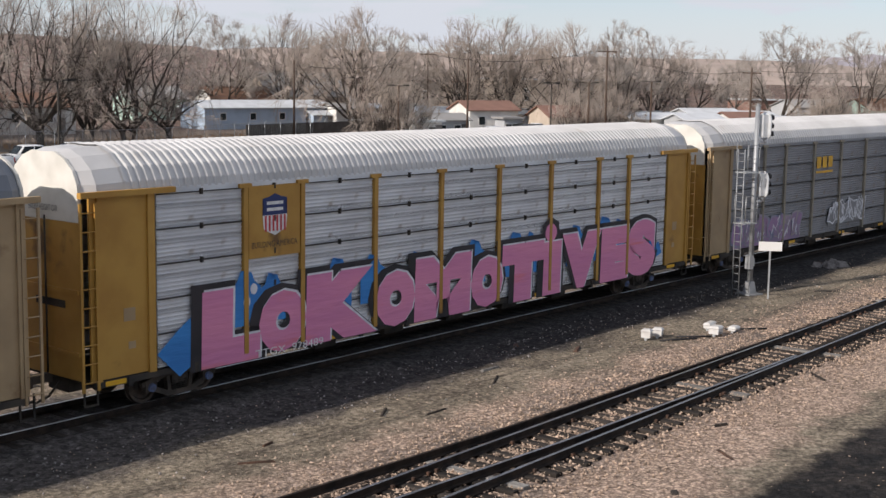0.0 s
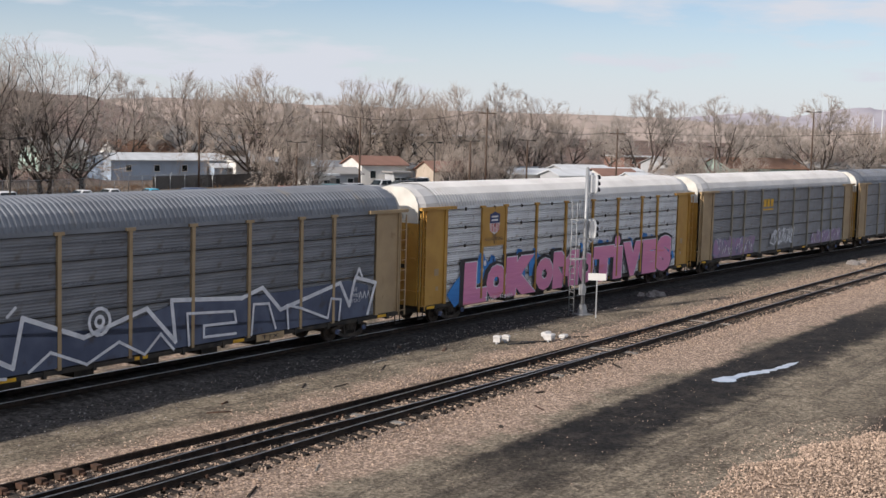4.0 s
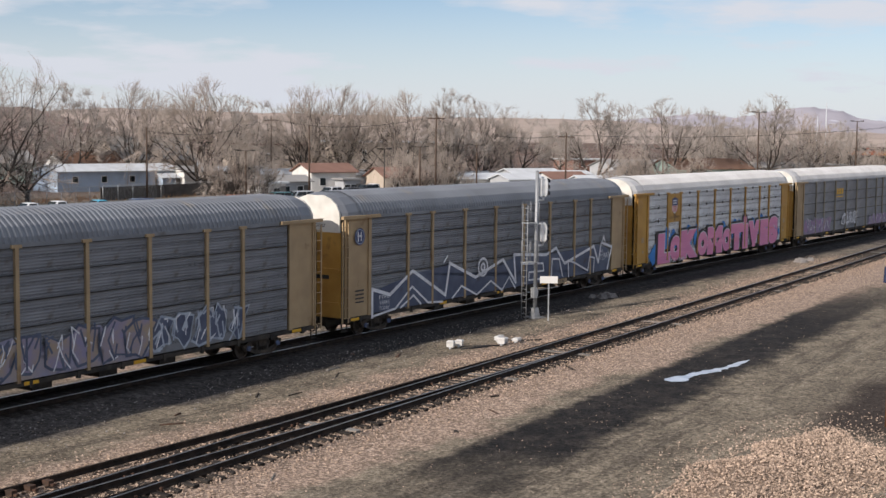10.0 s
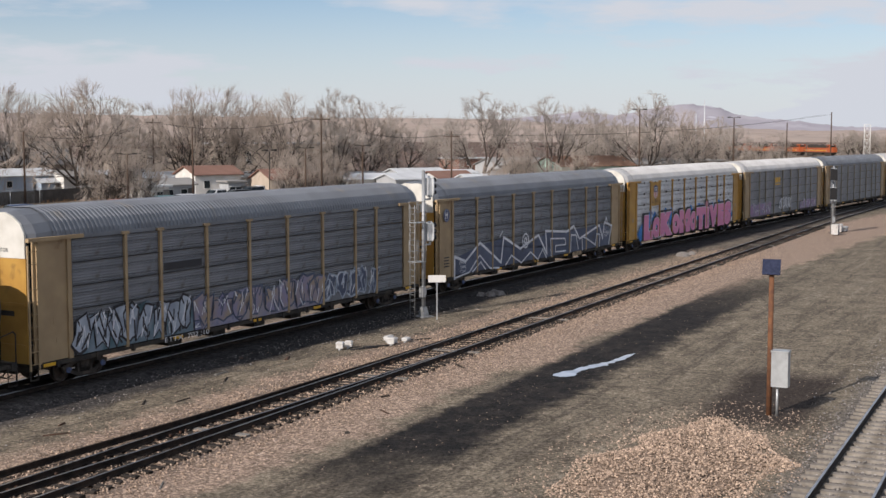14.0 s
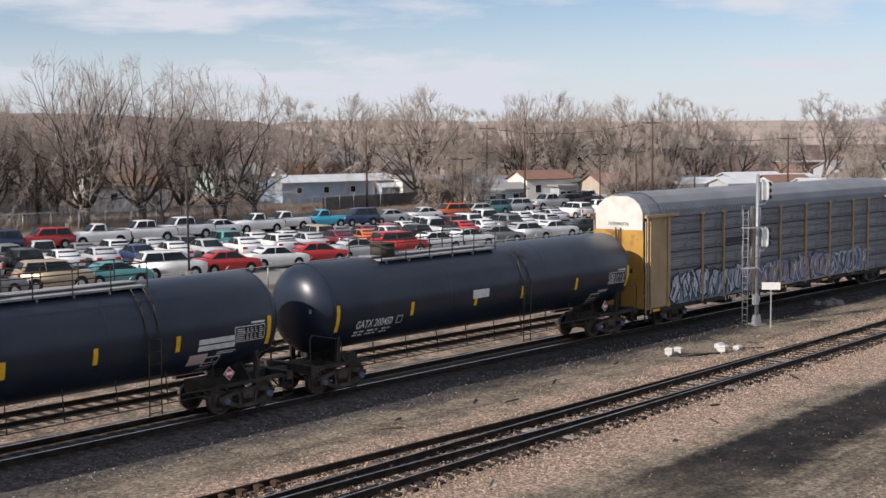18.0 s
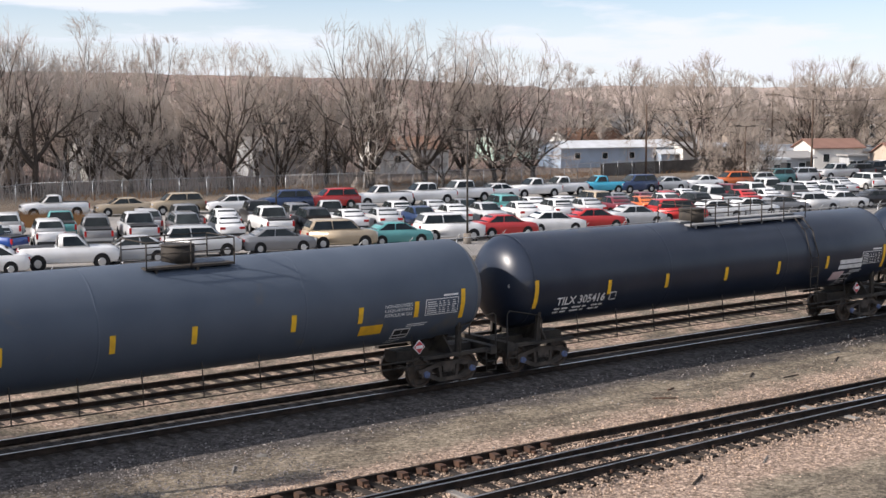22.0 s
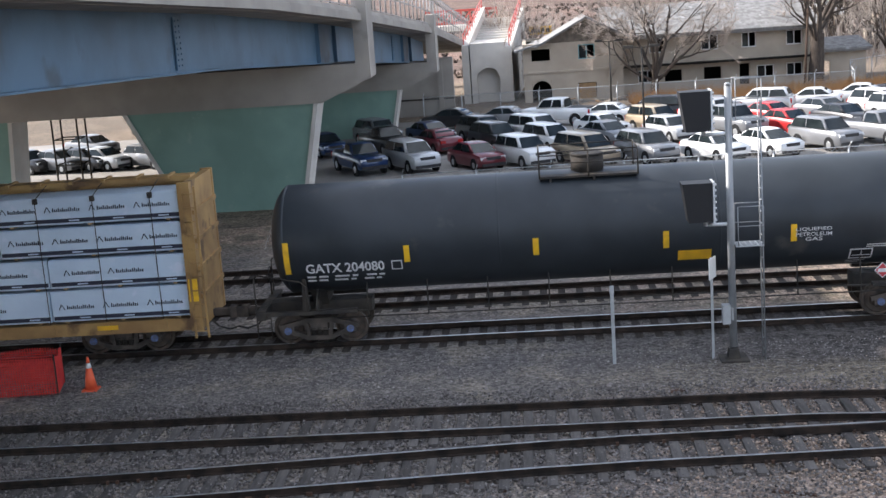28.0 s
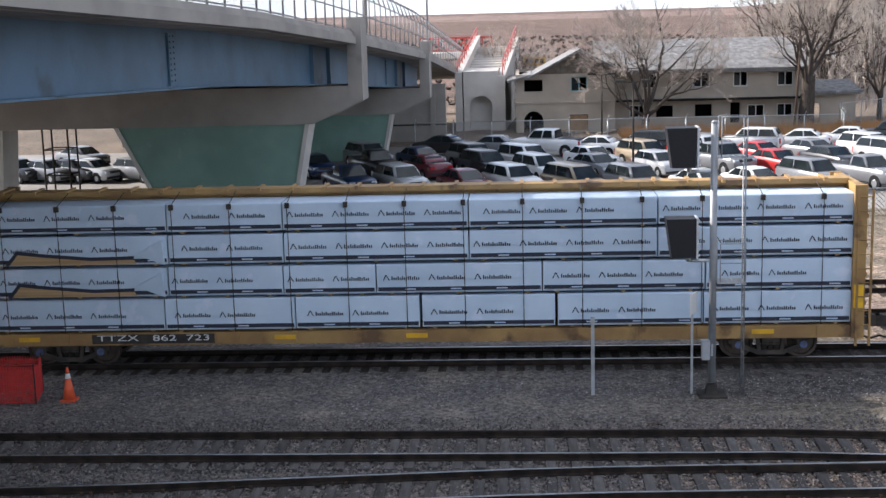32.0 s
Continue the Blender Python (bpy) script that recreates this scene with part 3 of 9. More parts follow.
M_STONE_GREY = material("grey_ballast_stone", (0.27, 0.25, 0.235), 0.9, second=(0.18, 0.165, 0.155), scale=7.0, contrast=0.2, fine=0.3, fine_scale=11.0)


def speckle(m, lo, hi):
    """Each loose piece of a mesh gets a brightness of its own."""
    n, k = m.node_tree.nodes, m.node_tree.links
    b = n["Principled BSDF"]
    src = b.inputs["Base Color"].links[0].from_socket
    geo = n.new("ShaderNodeNewGeometry")
    mr = n.new("ShaderNodeMapRange")
    mr.inputs["To Min"].default_value, mr.inputs["To Max"].default_value = lo, hi
    k.new(geo.outputs["Random Per Island"], mr.inputs["Value"])
    hs = n.new("ShaderNodeHueSaturation")
    k.new(mr.outputs["Result"], hs.inputs["Value"])
    k.new(src, hs.inputs["Color"])
    k.new(hs.outputs["Color"], b.inputs["Base Color"])


def stones(name, count, place, mat, seed, label, size=(0.018, 0.045)):
    """Loose stones, each a small uneven lump, laid where place() puts them."""
    rng = np.random.default_rng(seed)
    pts = place(rng, count)
    base = np.array([(1, 0, 0), (-1, 0, 0), (0, 1, 0), (0, -1, 0), (0, 0, 1), (0, 0, -1)], float)
    n = len(pts)
    r = rng.uniform(size[0], size[1], (n, 1, 1)) * rng.uniform(0.6, 1.3, (n, 6, 1))
    a = rng.uniform(0, math.pi, n)
    v = base[None] * r
    c, s = np.cos(a)[:, None], np.sin(a)[:, None]
    v = np.stack([v[..., 0] * c - v[..., 1] * s, v[..., 0] * s + v[..., 1] * c, v[..., 2] * 0.8], -1) + pts[:, None, :]
    tri = np.array([(0, 2, 4), (2, 1, 4), (1, 3, 4), (3, 0, 4), (2, 0, 5), (1, 2, 5), (3, 1, 5), (0, 3, 5)])
    f = (tri[None] + (np.arange(n) * 6)[:, None, None]).reshape(-1, 3)
    me = bpy.data.meshes.new(name)
    me.from_pydata(v.reshape(-1, 3).tolist(), [], f.tolist())
    me.materials.append(mat)
    return tagged(new(name, me), label, "stones", kind="stuff")


speckle(M_STONE, 0.45, 1.38)
speckle(M_STONE_GREY, 0.5, 1.6)


def bed_place(rng, n):
    x = 6 + rng.uniform(0, 1, n) ** 1.3 * 92 + rng.normal(0, 2.0, n)
    y = np.interp(x, (-60, -9, 1, 10, 30, 60, 140, 260), (19.6, 22.05, 23.05, 23.35, 23.4, 23.15, 22.4, 18.0)) - 0.76
    off = rng.normal(0, 1, n)
    off = np.where(np.abs(off) > 0.4, off * 1.55, off)
    d = np.abs(off)
    z = np.where(d < 1.3, -0.2, -0.2 - (d - 1.3) * 0.02)
    return np.stack([x, y + off * 1.0 + 0.2, z + rng.uniform(-0.03, 0.02, n)], 1)


def west_place(rng, n):
    # dark stones stop near the bridge's shadow edge, whose shade their colour carries
    x = 9 - 25 * rng.uniform(0, 1, n) ** 0.85
    return np.stack([x, rng.uniform(19.0, 27.2, n), np.full(n, -0.2) + rng.uniform(-0.03, 0.03, n)], 1)


def pad_place(rng, n):
    a, r = rng.uniform(0, 2 * math.pi, n), np.sqrt(rng.uniform(0, 1, n))
    x, y = 34.5 + (5.6 + 0.7 * np.sin(3 * a + 1) + 0.5 * np.sin(7 * a)) * r * np.cos(a) - 1.2 * r * r, 9.0 + (2.5 + 0.35 * np.sin(4 * a) + 0.25 * np.sin(9 * a)) * r * np.sin(a)
    return np.stack([x, y, GZ + 0.09 * (1 - r ** 2) + rng.uniform(-0.01, 0.03, n)], 1)


def grey_place(rng, n):
    x = rng.uniform(26, 72, n)
    return np.stack([x, 4.56 + rng.normal(0, 0.95, n), np.full(n, -0.22) + rng.uniform(-0.02, 0.02, n)], 1)


def main_place(rng, n):
    s = rng.uniform(-22, 60, n)
    p = np.array([arc(v, 0.72)[:2] for v in s])
    o = rng.normal(0, 2.3, n)
    return np.stack([p[:, 0], p[:, 1] + np.where(o > 0, o * 1.9, o), np.full(n, -0.235) + rng.uniform(-0.02, 0.02, n)], 1)


stones("ballast_stones", 52000, bed_place, M_STONE, 1, "pinkish crushed stone ballast along the nearer track")
stones("gravel_patch", 10000, pad_place, M_STONE, 2, "low spread of pink gravel beside the pole", (0.02, 0.05))
stones("grey_ballast_stones", 9000, grey_place, M_STONE_GREY, 3, "grey crushed stone round the concrete sleepers")
stones("yard_stones", 9000, main_place, M_STONE_GREY, 4, "loose grey stones round the main track", (0.015, 0.04))


def yard_place(rng, n):
    x = rng.uniform(-13, 17, n)
    y = rng.uniform(25.9, 31.4, n) - 0.9 * (rng.uniform(0, 1, n) < 0.4) * rng.uniform(0, 1, n)
    return np.stack([x, y, np.full(n, GZ - 0.004) + rng.uniform(-0.01, 0.012, n)], 1)


M_STONE_DARK = material("sooty_stone", (0.2, 0.182, 0.174), 0.9, second=(0.13, 0.118, 0.112), scale=5.0, contrast=0.2, fine=0.35, fine_scale=11.0)
speckle(M_STONE_DARK, 0.5, 1.5)
stones("sooty_ballast", 30000, west_place, M_STONE_DARK, 16, "sooty brown ballast between the old rails, tinted with bridge shade", (0.016, 0.045))
stones("sooty_stones", 13000, yard_place, M_STONE_DARK, 6, "dark sooty stones strewn beside the main track", (0.014, 0.045))
stones("pale_stones", 220, yard_place, M_CONCRETE_TIE, 7, "few pale chips among the dark stones", (0.014, 0.04))


def dirt_place(rng, n):
    x = rng.uniform(8, 75, n)
    y = np.where(rng.uniform(0, 1, n) < 0.45, rng.uniform(25.5, 30.5, n) - 0.00034 * x * x, rng.uniform(7, 19.5, n))
    return np.stack([x, y, np.full(n, GZ - 0.006) + rng.uniform(-0.008, 0.008, n)], 1)


stones("dirt_stones", 4500, dirt_place, M_STONE, 8, "scattered stones pressed into the packed dirt", (0.012, 0.032))


def spill_place(rng, n):
    a, r = rng.uniform(0, 2 * math.pi, n), 0.85 + 0.75 * rng.uniform(0, 1, n) ** 2
    return np.stack([33.9 + 5.6 * r * np.cos(a), 9.0 + 2.5 * r * np.sin(a), np.full(n, GZ) + rng.uniform(-0.015, 0.01, n)], 1)


stones("spilled_gravel", 5000, spill_place, M_STONE, 14, "pink gravel spilled round the spread", (0.016, 0.042))
bm = B()
n_ring = 40
rings = [[(34.5 + (5.5 + 0.7 * math.sin(3 * a + 1) + 0.5 * math.sin(7 * a)) * q * math.cos(a) - 1.2 * q * q, 9.0 + (2.4 + 0.35 * math.sin(4 * a) + 0.25 * math.sin(9 * a)) * q * math.sin(a), GZ + z) for a in [2 * math.pi * i / n_ring for i in range(n_ring)]] for q, z in ((1.0, -0.03), (0.75, 0.02), (0.45, 0.05), (0.05, 0.07))]
loft(bm, rings, smooth=True)
M_MOUND = material("gravel_bed", (0.3, 0.225, 0.17), 0.95, second=(0.17, 0.125, 0.095), scale=9.0, contrast=0.3, third=(0.09, 0.068, 0.054), third_scale=0.8, third_at=0.53, fine=0.4, fine_scale=22.0, bump=0.5, bump_scale=18)
tagged(link_mesh("gravel_mound", fix(bm), M_MOUND), "low mound of pink gravel on the dirt", "gravel", kind="stuff")

# smooth surface with a pale blue-white base colour
M_WATER = material("puddle_pale", (0.5, 0.54, 0.6), 0.08, second=(0.38, 0.42, 0.48), scale=2.0)
bm = B()
P_RND = random.Random(6)
above, below = [], []
for i in range(29):
    u = i / 28
    cx, cy = 44.3 + 6.2 * u, 16.5 - 1.05 * u + 0.1 * math.sin(7 * u)
    half = 0.36 * (1 - 0.72 * u) * (1 - (2 * u - 1) ** 8) ** 0.5 * (1 + 0.35 * math.sin(17 * u)) + 0.015
    above.append((cx + P_RND.uniform(-0.1, 0.1), cy + half * P_RND.uniform(0.5, 1.2)))
    below.append((cx + P_RND.uniform(-0.1, 0.1), cy - half * P_RND.uniform(0.5, 1.2)))
bmesh.ops.triangulate(bm, faces=[bm.faces.new([bm.verts.new((x, y, GZ + 0.006)) for x, y in below + above[::-1]])])
tagged(link_mesh("puddle", bm, M_WATER), "shallow pale puddle that mirrors the sky on wet dirt", "puddle", kind="structure")


# ---- the train ----
def train_at(t):
    """How far the coupling behind the pink-lettered car has gone by t seconds."""
    k = ((0, 1.2), (9, 1.1), (14.5, 1.5), (17, 1.4), (19, 1.2), (20.5, 1.4), (22, 1.75), (24, 2.0), (26, 2.55), (29, 3.45), (30, 3.62), (31, 4.0), (32, 4.27))
    return 28.3 + 4.42 * t + float(np.interp(t, [a for a, _ in k], [b for _, b in k]))


CARS = []       # (thing, place of its middle behind the coupling)
WHEELSETS = []  # (wheelset, its pose in the truck)
TEXTS = {}


def text_points(string, offset=0.0):
    """Flat letters of the built-in font as vertices and faces, in a box that starts at the origin."""
    key = (string, offset)
    if key not in TEXTS:
        cu = bpy.data.curves.new("letters", "FONT")
        cu.body, cu.offset, cu.resolution_u = string, offset, 3
        ob = bpy.data.objects.new("letters", cu)
        me = bpy.data.meshes.new_from_object(ob)
        v = np.array([p.co for p in me.vertices])
        f = [tuple(p.vertices) for p in me.polygons]
        bpy.data.objects.remove(ob)
        bpy.data.meshes.remove(me)
        TEXTS[key] = (v, f)
    return TEXTS[key]


def letters(bm, string, x0, x1, z0, z1, y, offset=0.0, back=False, lean=0.0):
    """Letters on a side facing -y (or +y when back), stretched to the box."""
    v, f = text_points(string, offset)
    lo, hi = v.min(0), v.max(0)
    vs = []
    for p in v:
        u = (p[0] - lo[0]) / (hi[0] - lo[0])
        w = (p[1] - lo[1]) / (hi[1] - lo[1])
        x = x0 + u * (x1 - x0) + lean * w
        vs.append(bm.verts.new(((x0 + x1 - x) if back else x, y, z0 + w * (z1 - z0))))
    for q in f:
        try:
            bm.faces.new([vs[i] for i in q])
        except ValueError:
            pass


def stroke(bm, pts, width, y):
    """A flat painted line through points of x and z."""
    for (xa, za), (xb, zb) in zip(pts, pts[1:]):
        d = Vector((xb - xa, zb - za))
        if d.length < 1e-4:
            continue
        n = Vector((-d.y, d.x)).normalized() * width / 2
        e = d.normalized() * width * 0.35
        q = [(xa - e.x + n.x, za - e.y + n.y), (xa - e.x - n.x, za - e.y - n.y), (xb + e.x - n.x, zb + e.y - n.y), (xb + e.x + n.x, zb + e.y + n.y)]
        bm.faces.new([bm.verts.new((a, y, b)) for a, b in q])
        y -= 0.0003


def patch(bm, pts, y):
    """A flat painted area, outline in x and z."""
    vs = [bm.verts.new((a, y, b)) for a, b in pts]
    bmesh.ops.triangulate(bm, faces=[bm.faces.new(vs)])


def wheel_outline(bm, cy, r, side):
    """A wheel with tread, flange, dished plate and hub, turned about the axle line y."""
    s = side
    prof = [(0.0, 0.09), (0.085, 0.09), (0.075, 0.16), (0.02, 0.24), (0.02, r - 0.1), (0.07, r - 0.07), (0.07, r), (-0.06, r), (-0.065, r + 0.026), (-0.08, r + 0.02), (-0.08, r - 0.07), (-0.02, r - 0.1), (-0.02, 0.2), (-0.08, 0.12), (-0.08, 0.05)]
    n = 20
    rings = [[bm.verts.new((q * math.cos(2 * math.pi * i / n), cy + s * p, q * math.sin(2 * math.pi * i / n))) for i in range(n)] for p, q in prof]
    for a, b in zip(rings, rings[1:]):
        for i in range(n):
            bm.faces.new((a[i], a[(i + 1) % n], b[(i + 1) % n], b[i]))


def make_truck(name, car, x, r, base):
    """A three-piece truck: two side frames, bolster, two turning wheelsets with bearing caps."""
    frames = []
    for s in (-1, 1):
        bm = B()
        y = s * 1.02
        # the frame is built of bars, so that its two windows stay open
        for a, b, t in (((-base / 2 - 0.25, r + 0.08), (-0.4, r + 0.25), 0.13), ((-0.42, r + 0.26), (0.42, r + 0.26), 0.14), ((0.4, r + 0.25), (base / 2 + 0.25, r + 0.08), 0.13),
                        ((-base / 2 - 0.1, r + 0.02), (-0.36, r - 0.22), 0.12), ((-0.4, r - 0.23), (0.4, r - 0.23), 0.13), ((0.36, r - 0.22), (base / 2 + 0.1, r + 0.02), 0.12),
                        ((-0.36, r + 0.25), (-0.3, r - 0.22), 0.1), ((0.36, r + 0.25), (0.3, r - 0.22), 0.1)):
            d = Vector((b[0] - a[0], b[1] - a[1]))
            n = Vector((-d.y, d.x)).normalized() * t / 2
            c = [(a[0] - n.x, a[1] - n.y), (b[0] - n.x, b[1] - n.y), (b[0] + n.x, b[1] + n.y), (a[0] + n.x, a[1] + n.y)]
            prism_y(bm, c, y - 0.07, y + 0.07)
        for e in (-1, 1):
            box(bm, e * base / 2 - 0.17, e * base / 2 + 0.17, y - 0.09, y + 0.09, r - 0.1, r + 0.15)
        frames.append(bm)
    bm = B()
    box(bm, -0.24, 0.24, -1.1, 1.1, r - 0.02, r + 0.2)
    tr = part(name, bm, M_TRUCK, car)
    tr.matrix_basis = pose(x, 0, 0)
    for fb in frames:
        part("side_frame", fix(fb), M_TRUCK, tr)
    for s in (-1, 1):
        bm = B()
        for i in (-1, 0, 1):
            for k in range(5):
                tube(bm, (i * 0.17, s * 1.05, r - 0.17 + k * 0.05), (i * 0.17, s * 1.05, r - 0.145 + k * 0.05), 0.075, n=8)
        part("spring_nest", bm, M_DARK, tr)
    for e in (-1, 1):
        bm = B()
        wheel_outline(bm, -0.72, r, -1)
        wheel_outline(bm, 0.72, r, 1)
        tube(bm, (0, -0.95, 0), (0, 0.95, 0), 0.08, n=10)
        ws = part("wheelset", fix(bm), M_WHEEL, tr)
        ws.matrix_basis = pose(e * base / 2, 0, r)
        WHEELSETS.append((ws, e * base / 2, r))
        for s in (-1, 1):
            bm = B()
            tube(bm, (e * base / 2, s * 1.0, r), (e * base / 2, s * 1.17, r), 0.115, 0.1, n=12)
            tube(bm, (e * base / 2, s * 1.17, r), (e * base / 2, s * 1.19, r), 0.05, n=6)
            part("bearing_cap", bm, M_BEARING, tr)
    return tr


def coupler(car, x, z=0.86):
    s = 1 if x > 0 else -1
    bm = B()
    box(bm, min(x, x + s * 0.75), max(x, x + s * 0.75), -0.09, 0.09, z - 0.1, z + 0.1)
    quadbox(bm, [(x + s * 0.6, -0.18, z - 0.16), (x + s * 0.95, -0.14, z - 0.16), (x + s * 0.95, 0.1, z - 0.16), (x + s * 0.6, 0.18, z - 0.16),
                 (x + s * 0.6, -0.18, z + 0.16), (x + s * 0.95, -0.14, z + 0.16), (x + s * 0.95, 0.1, z + 0.16), (x + s * 0.6, 0.18, z + 0.16)])
    part("coupler", fix(bm), M_TRUCK, car)
    bm = B()
    pts = [(x, -0.35, z - 0.05), (x + s * 0.3, -0.36, z - 0.35), (x + s * 0.62, -0.35, z - 0.45), (x + s * 0.9, -0.3, z - 0.38)]
    for a, b in zip(pts, pts[1:]):
        tube(bm, a, b, 0.028, n=6)
    part("brake_hose", bm, M_DARK, car)


def ladder(car, name, mat, x0, x1, y, z0, z1, rungs, r=0.017):
    """A ladder on a face of constant y."""
    bm = B()
    for x in (x0, x1):
        box(bm, x - 0.03, x + 0.03, y - 0.035, y + 0.012, z0, z1)
    ob = part(name, bm, mat, car)
    for i in range(rungs):
        bm = B()
        z = z0 + (i + 0.5) * (z1 - z0) / rungs
        tube(bm, (x0 + 0.02, y - 0.03, z), (x1 - 0.02, y - 0.03, z), r, n=6)
        part("rung", bm, mat, ob)
    return ob


POSTS = (-9.0, -7.05, -4.25, -1.4, 1.4, 4.2, 7.05, 9.0)
BAYS = [(-11.75, -9.0)] + list(zip(POSTS, POSTS[1:])) + [(9.0, 11.75)]
PANEL_MESH = {}


def panel_mesh(w, h, mat):
    """A ribbed side sheet, w wide and h high, facing -y."""
    key = (round(w, 2), mat.name)
    if key not in PANEL_MESH:
        bm = B()
        prof = [(0, 0)]
        n = 8
        for i in range(n):
            a = h * i / n
            prof += [(0.0, a + 0.25 * h / n), (-0.018, a + 0.4 * h / n), (-0.018, a + 0.7 * h / n), (0.0, a + 0.85 * h / n)]
        prof.append((0, h))
        rings = [[bm.verts.new((x, y, z)) for y, z in prof] for x in (0, w)]
        for i in range(len(prof) - 1):
            bm.faces.new((rings[0][i], rings[1][i], rings[1][i + 1], rings[0][i + 1]))
        back = [bm.verts.new((x, 0.03, z)) for x, z in ((0, 0), (w, 0), (w, h), (0, h))]
        bm.faces.new(back[::-1])
        me = bpy.data.meshes.new("side_panel")
        bm.to_mesh(me)
        bm.free()
        me.materials.append(mat)
        PANEL_MESH[key] = me
    return PANEL_MESH[key]


EAVE, CROWN, SILL = 5.15, 6.15, 0.95


def autorack(behind, panel, roof, label, yellow=M_YELLOW, painted=True, clips=False, post=None):
    """A closed bilevel car carrier, about 27.5 m long, with ribbed side sheets and end doors."""
    car = empty("autorack_wagon", pose(0, 0, 0), label, "rail wagon", "wagons of the moving train")
    half = 13.75
    # roof of cross-ribbed sheets
    bm = B()
    sec = [(-1.53, EAVE), (-1.5, EAVE + 0.22), (-1.32, EAVE + 0.55), (-0.95, EAVE + 0.84), (-0.5, EAVE + 1.0), (0, CROWN - 0.02), (0.5, EAVE + 1.0), (0.95, EAVE + 0.84), (1.32, EAVE + 0.55), (1.5, EAVE + 0.22), (1.53, EAVE)]
    rings = []
    x, i = -half + 1.2, 0
    while x < half - 1.19:
        k = 1.0 if i % 4 in (0, 1) else 0.978
        rings.append([(x, y * k, EAVE + (z - EAVE) * (k if z > EAVE else 1) + (0 if k == 1 else -0.005)) for y, z in sec])
        x += (0.075, 0.035, 0.075, 0.035)[i % 4]
        i += 1
    loft(bm, rings, closed=False, caps=False)
    part("roof", bm, roof, car)
    for e in (-1, 1):
        bm = B()
        a, b = e * (half - 1.25), e * (half - 0.12)
        low = [(y * 0.985, EAVE + (z - EAVE) * 0.97) for y, z in sec]
        loft(bm, [[(a, y, z) for y, z in low], [(a + e * 0.75, y * 0.97, z - 0.04) for y, z in low], [(b, y * 0.8, EAVE + (z - EAVE) * 0.86) for y, z in low]], closed=False, caps=False)
        part("roof_end_cap", bm, roof if painted else M_WHITE, car)
        # end: pale upper sheet, yellow doors below
        bm = B()
        top = [(y * 0.84, EAVE + (z - EAVE) * 0.88) for y, z in sec]
        loft(bm, [[(e * (half - 0.12), y, z) for y, z in [(-1.28, 4.5)] + top + [(1.28, 4.5)]], [(e * (half - 0.2), y, z) for y, z in [(-1.28, 4.5)] + top + [(1.28, 4.5)]]])
        part("end_header", fix(bm), M_WHITE, car, "white upper end sheet")
        for s in (-1, 1):
            bm = B()
            y0, y1 = sorted((s * 0.03, s * 1.32))
            box(bm, *sorted((e * (half - 0.2), e * (half - 0.12))), y0, y1, 0.95, 4.49)
            for z in (1.5, 2.9):
                box(bm, *sorted((e * (half - 0.12), e * (half - 0.08))), y0 + 0.05, y1 - 0.05, z, z + 0.1)
            dr = part("end_door", fix(bm), M_YELLOW, car)
            bm = B()
            tube(bm, (e * (half - 0.05), s * 0.12, 1.0), (e * (half - 0.05), s * 0.12, 4.6), 0.025, n=6)
            part("lock_rod", bm, M_DARK, dr)
        bm = B()
        letters(bm, "EXCESS HEIGHT CAR", -0.55, 0.55, 4.7, 4.84, -0.0)
        ob = part("lettering", bm, M_BLACK_MARK, car)
        ob.matrix_basis = pose(e * (half - 0.1), 0, 0, 0, 0, e * 90)
        bm = B()
        box(bm, *sorted((e * (half - 0.119), e * (half - 0.1))), -0.75, 0.35, 2.55, 2.72)
        part("end_slot", bm, M_DARK, car)
        # corner sheets, brackets and ladders on both sides
        for s in (-1, 1):
            bm = B()
            xa, xb = sorted((e * 11.75, e * (half - 0.25)))
            box(bm, xa, xb, *sorted((s * 1.44, s * 1.5)), 0.95, EAVE)
            sheet = part("corner_sheet", bm, yellow, car)
            for ca, cb in ((11.75, 11.95), (half - 0.5, half - 0.42)):
                bm = B()
                box(bm, *sorted((e * ca, e * cb)), *sorted((s * 1.44, s * 1.56)), 0.92, EAVE)
                part("corner_post", bm, yellow, sheet)
            if s < 0:
                bm = B()
                box(bm, *sorted((e * 12.3, e * 12.62)), -1.508, -1.5, 2.2, 2.5)
                part("stencil_box", bm, M_YELLOW_PALE, sheet)
                bm = B()
                box(bm, *sorted((e * 12.3, e * 12.5)), -1.508, -1.5, 1.55, 1.72)
                part("stencil_box", bm, M_YELLOW_PALE, sheet)
            bm = B()
            box(bm, *sorted((e * 11.2, e * (half + 0.05))), *sorted((s * 1.5, s * 1.64)), EAVE - 0.09, EAVE + 0.04)
            part("top_bracket", bm, yellow, car)
            if s < 0:
                la, lb = sorted((e * (half - 0.38), e * (half + 0.02)))
                ladder(car, "ladder", yellow, la, lb, -1.55, 0.75, 4.95, 10)
            bm = B()
            xa, xb = sorted((e * (half - 0.45), e * (half - 0.1)))
            for x in (xa, xb):
                box(bm, x - 0.02, x + 0.02, s * 1.42 - 0.02, s * 1.42 + 0.02, 0.38, 0.95)
            box(bm, xa, xb, s * 1.42 - 0.03, s * 1.42 + 0.03, 0.38, 0.42)
            part("step", bm, M_DARK, car)
        coupler(car, e * (half - 0.2))
        make_truck("truck", car, e * 10.7, 0.42, 1.73)
    # posts and panels
    for i, x in enumerate(POSTS):
        for s in (-1, 1):
            bm = B()
            box(bm, x - 0.07, x + 0.07, *sorted((s * 1.46, s * 1.6)), 0.9, EAVE - 0.05)
            box(bm, x - 0.19, x + 0.19, *sorted((s * 1.46, s * 1.605)), EAVE - 0.12, EAVE - 0.02)
            part("side_post", bm, post or yellow, car)
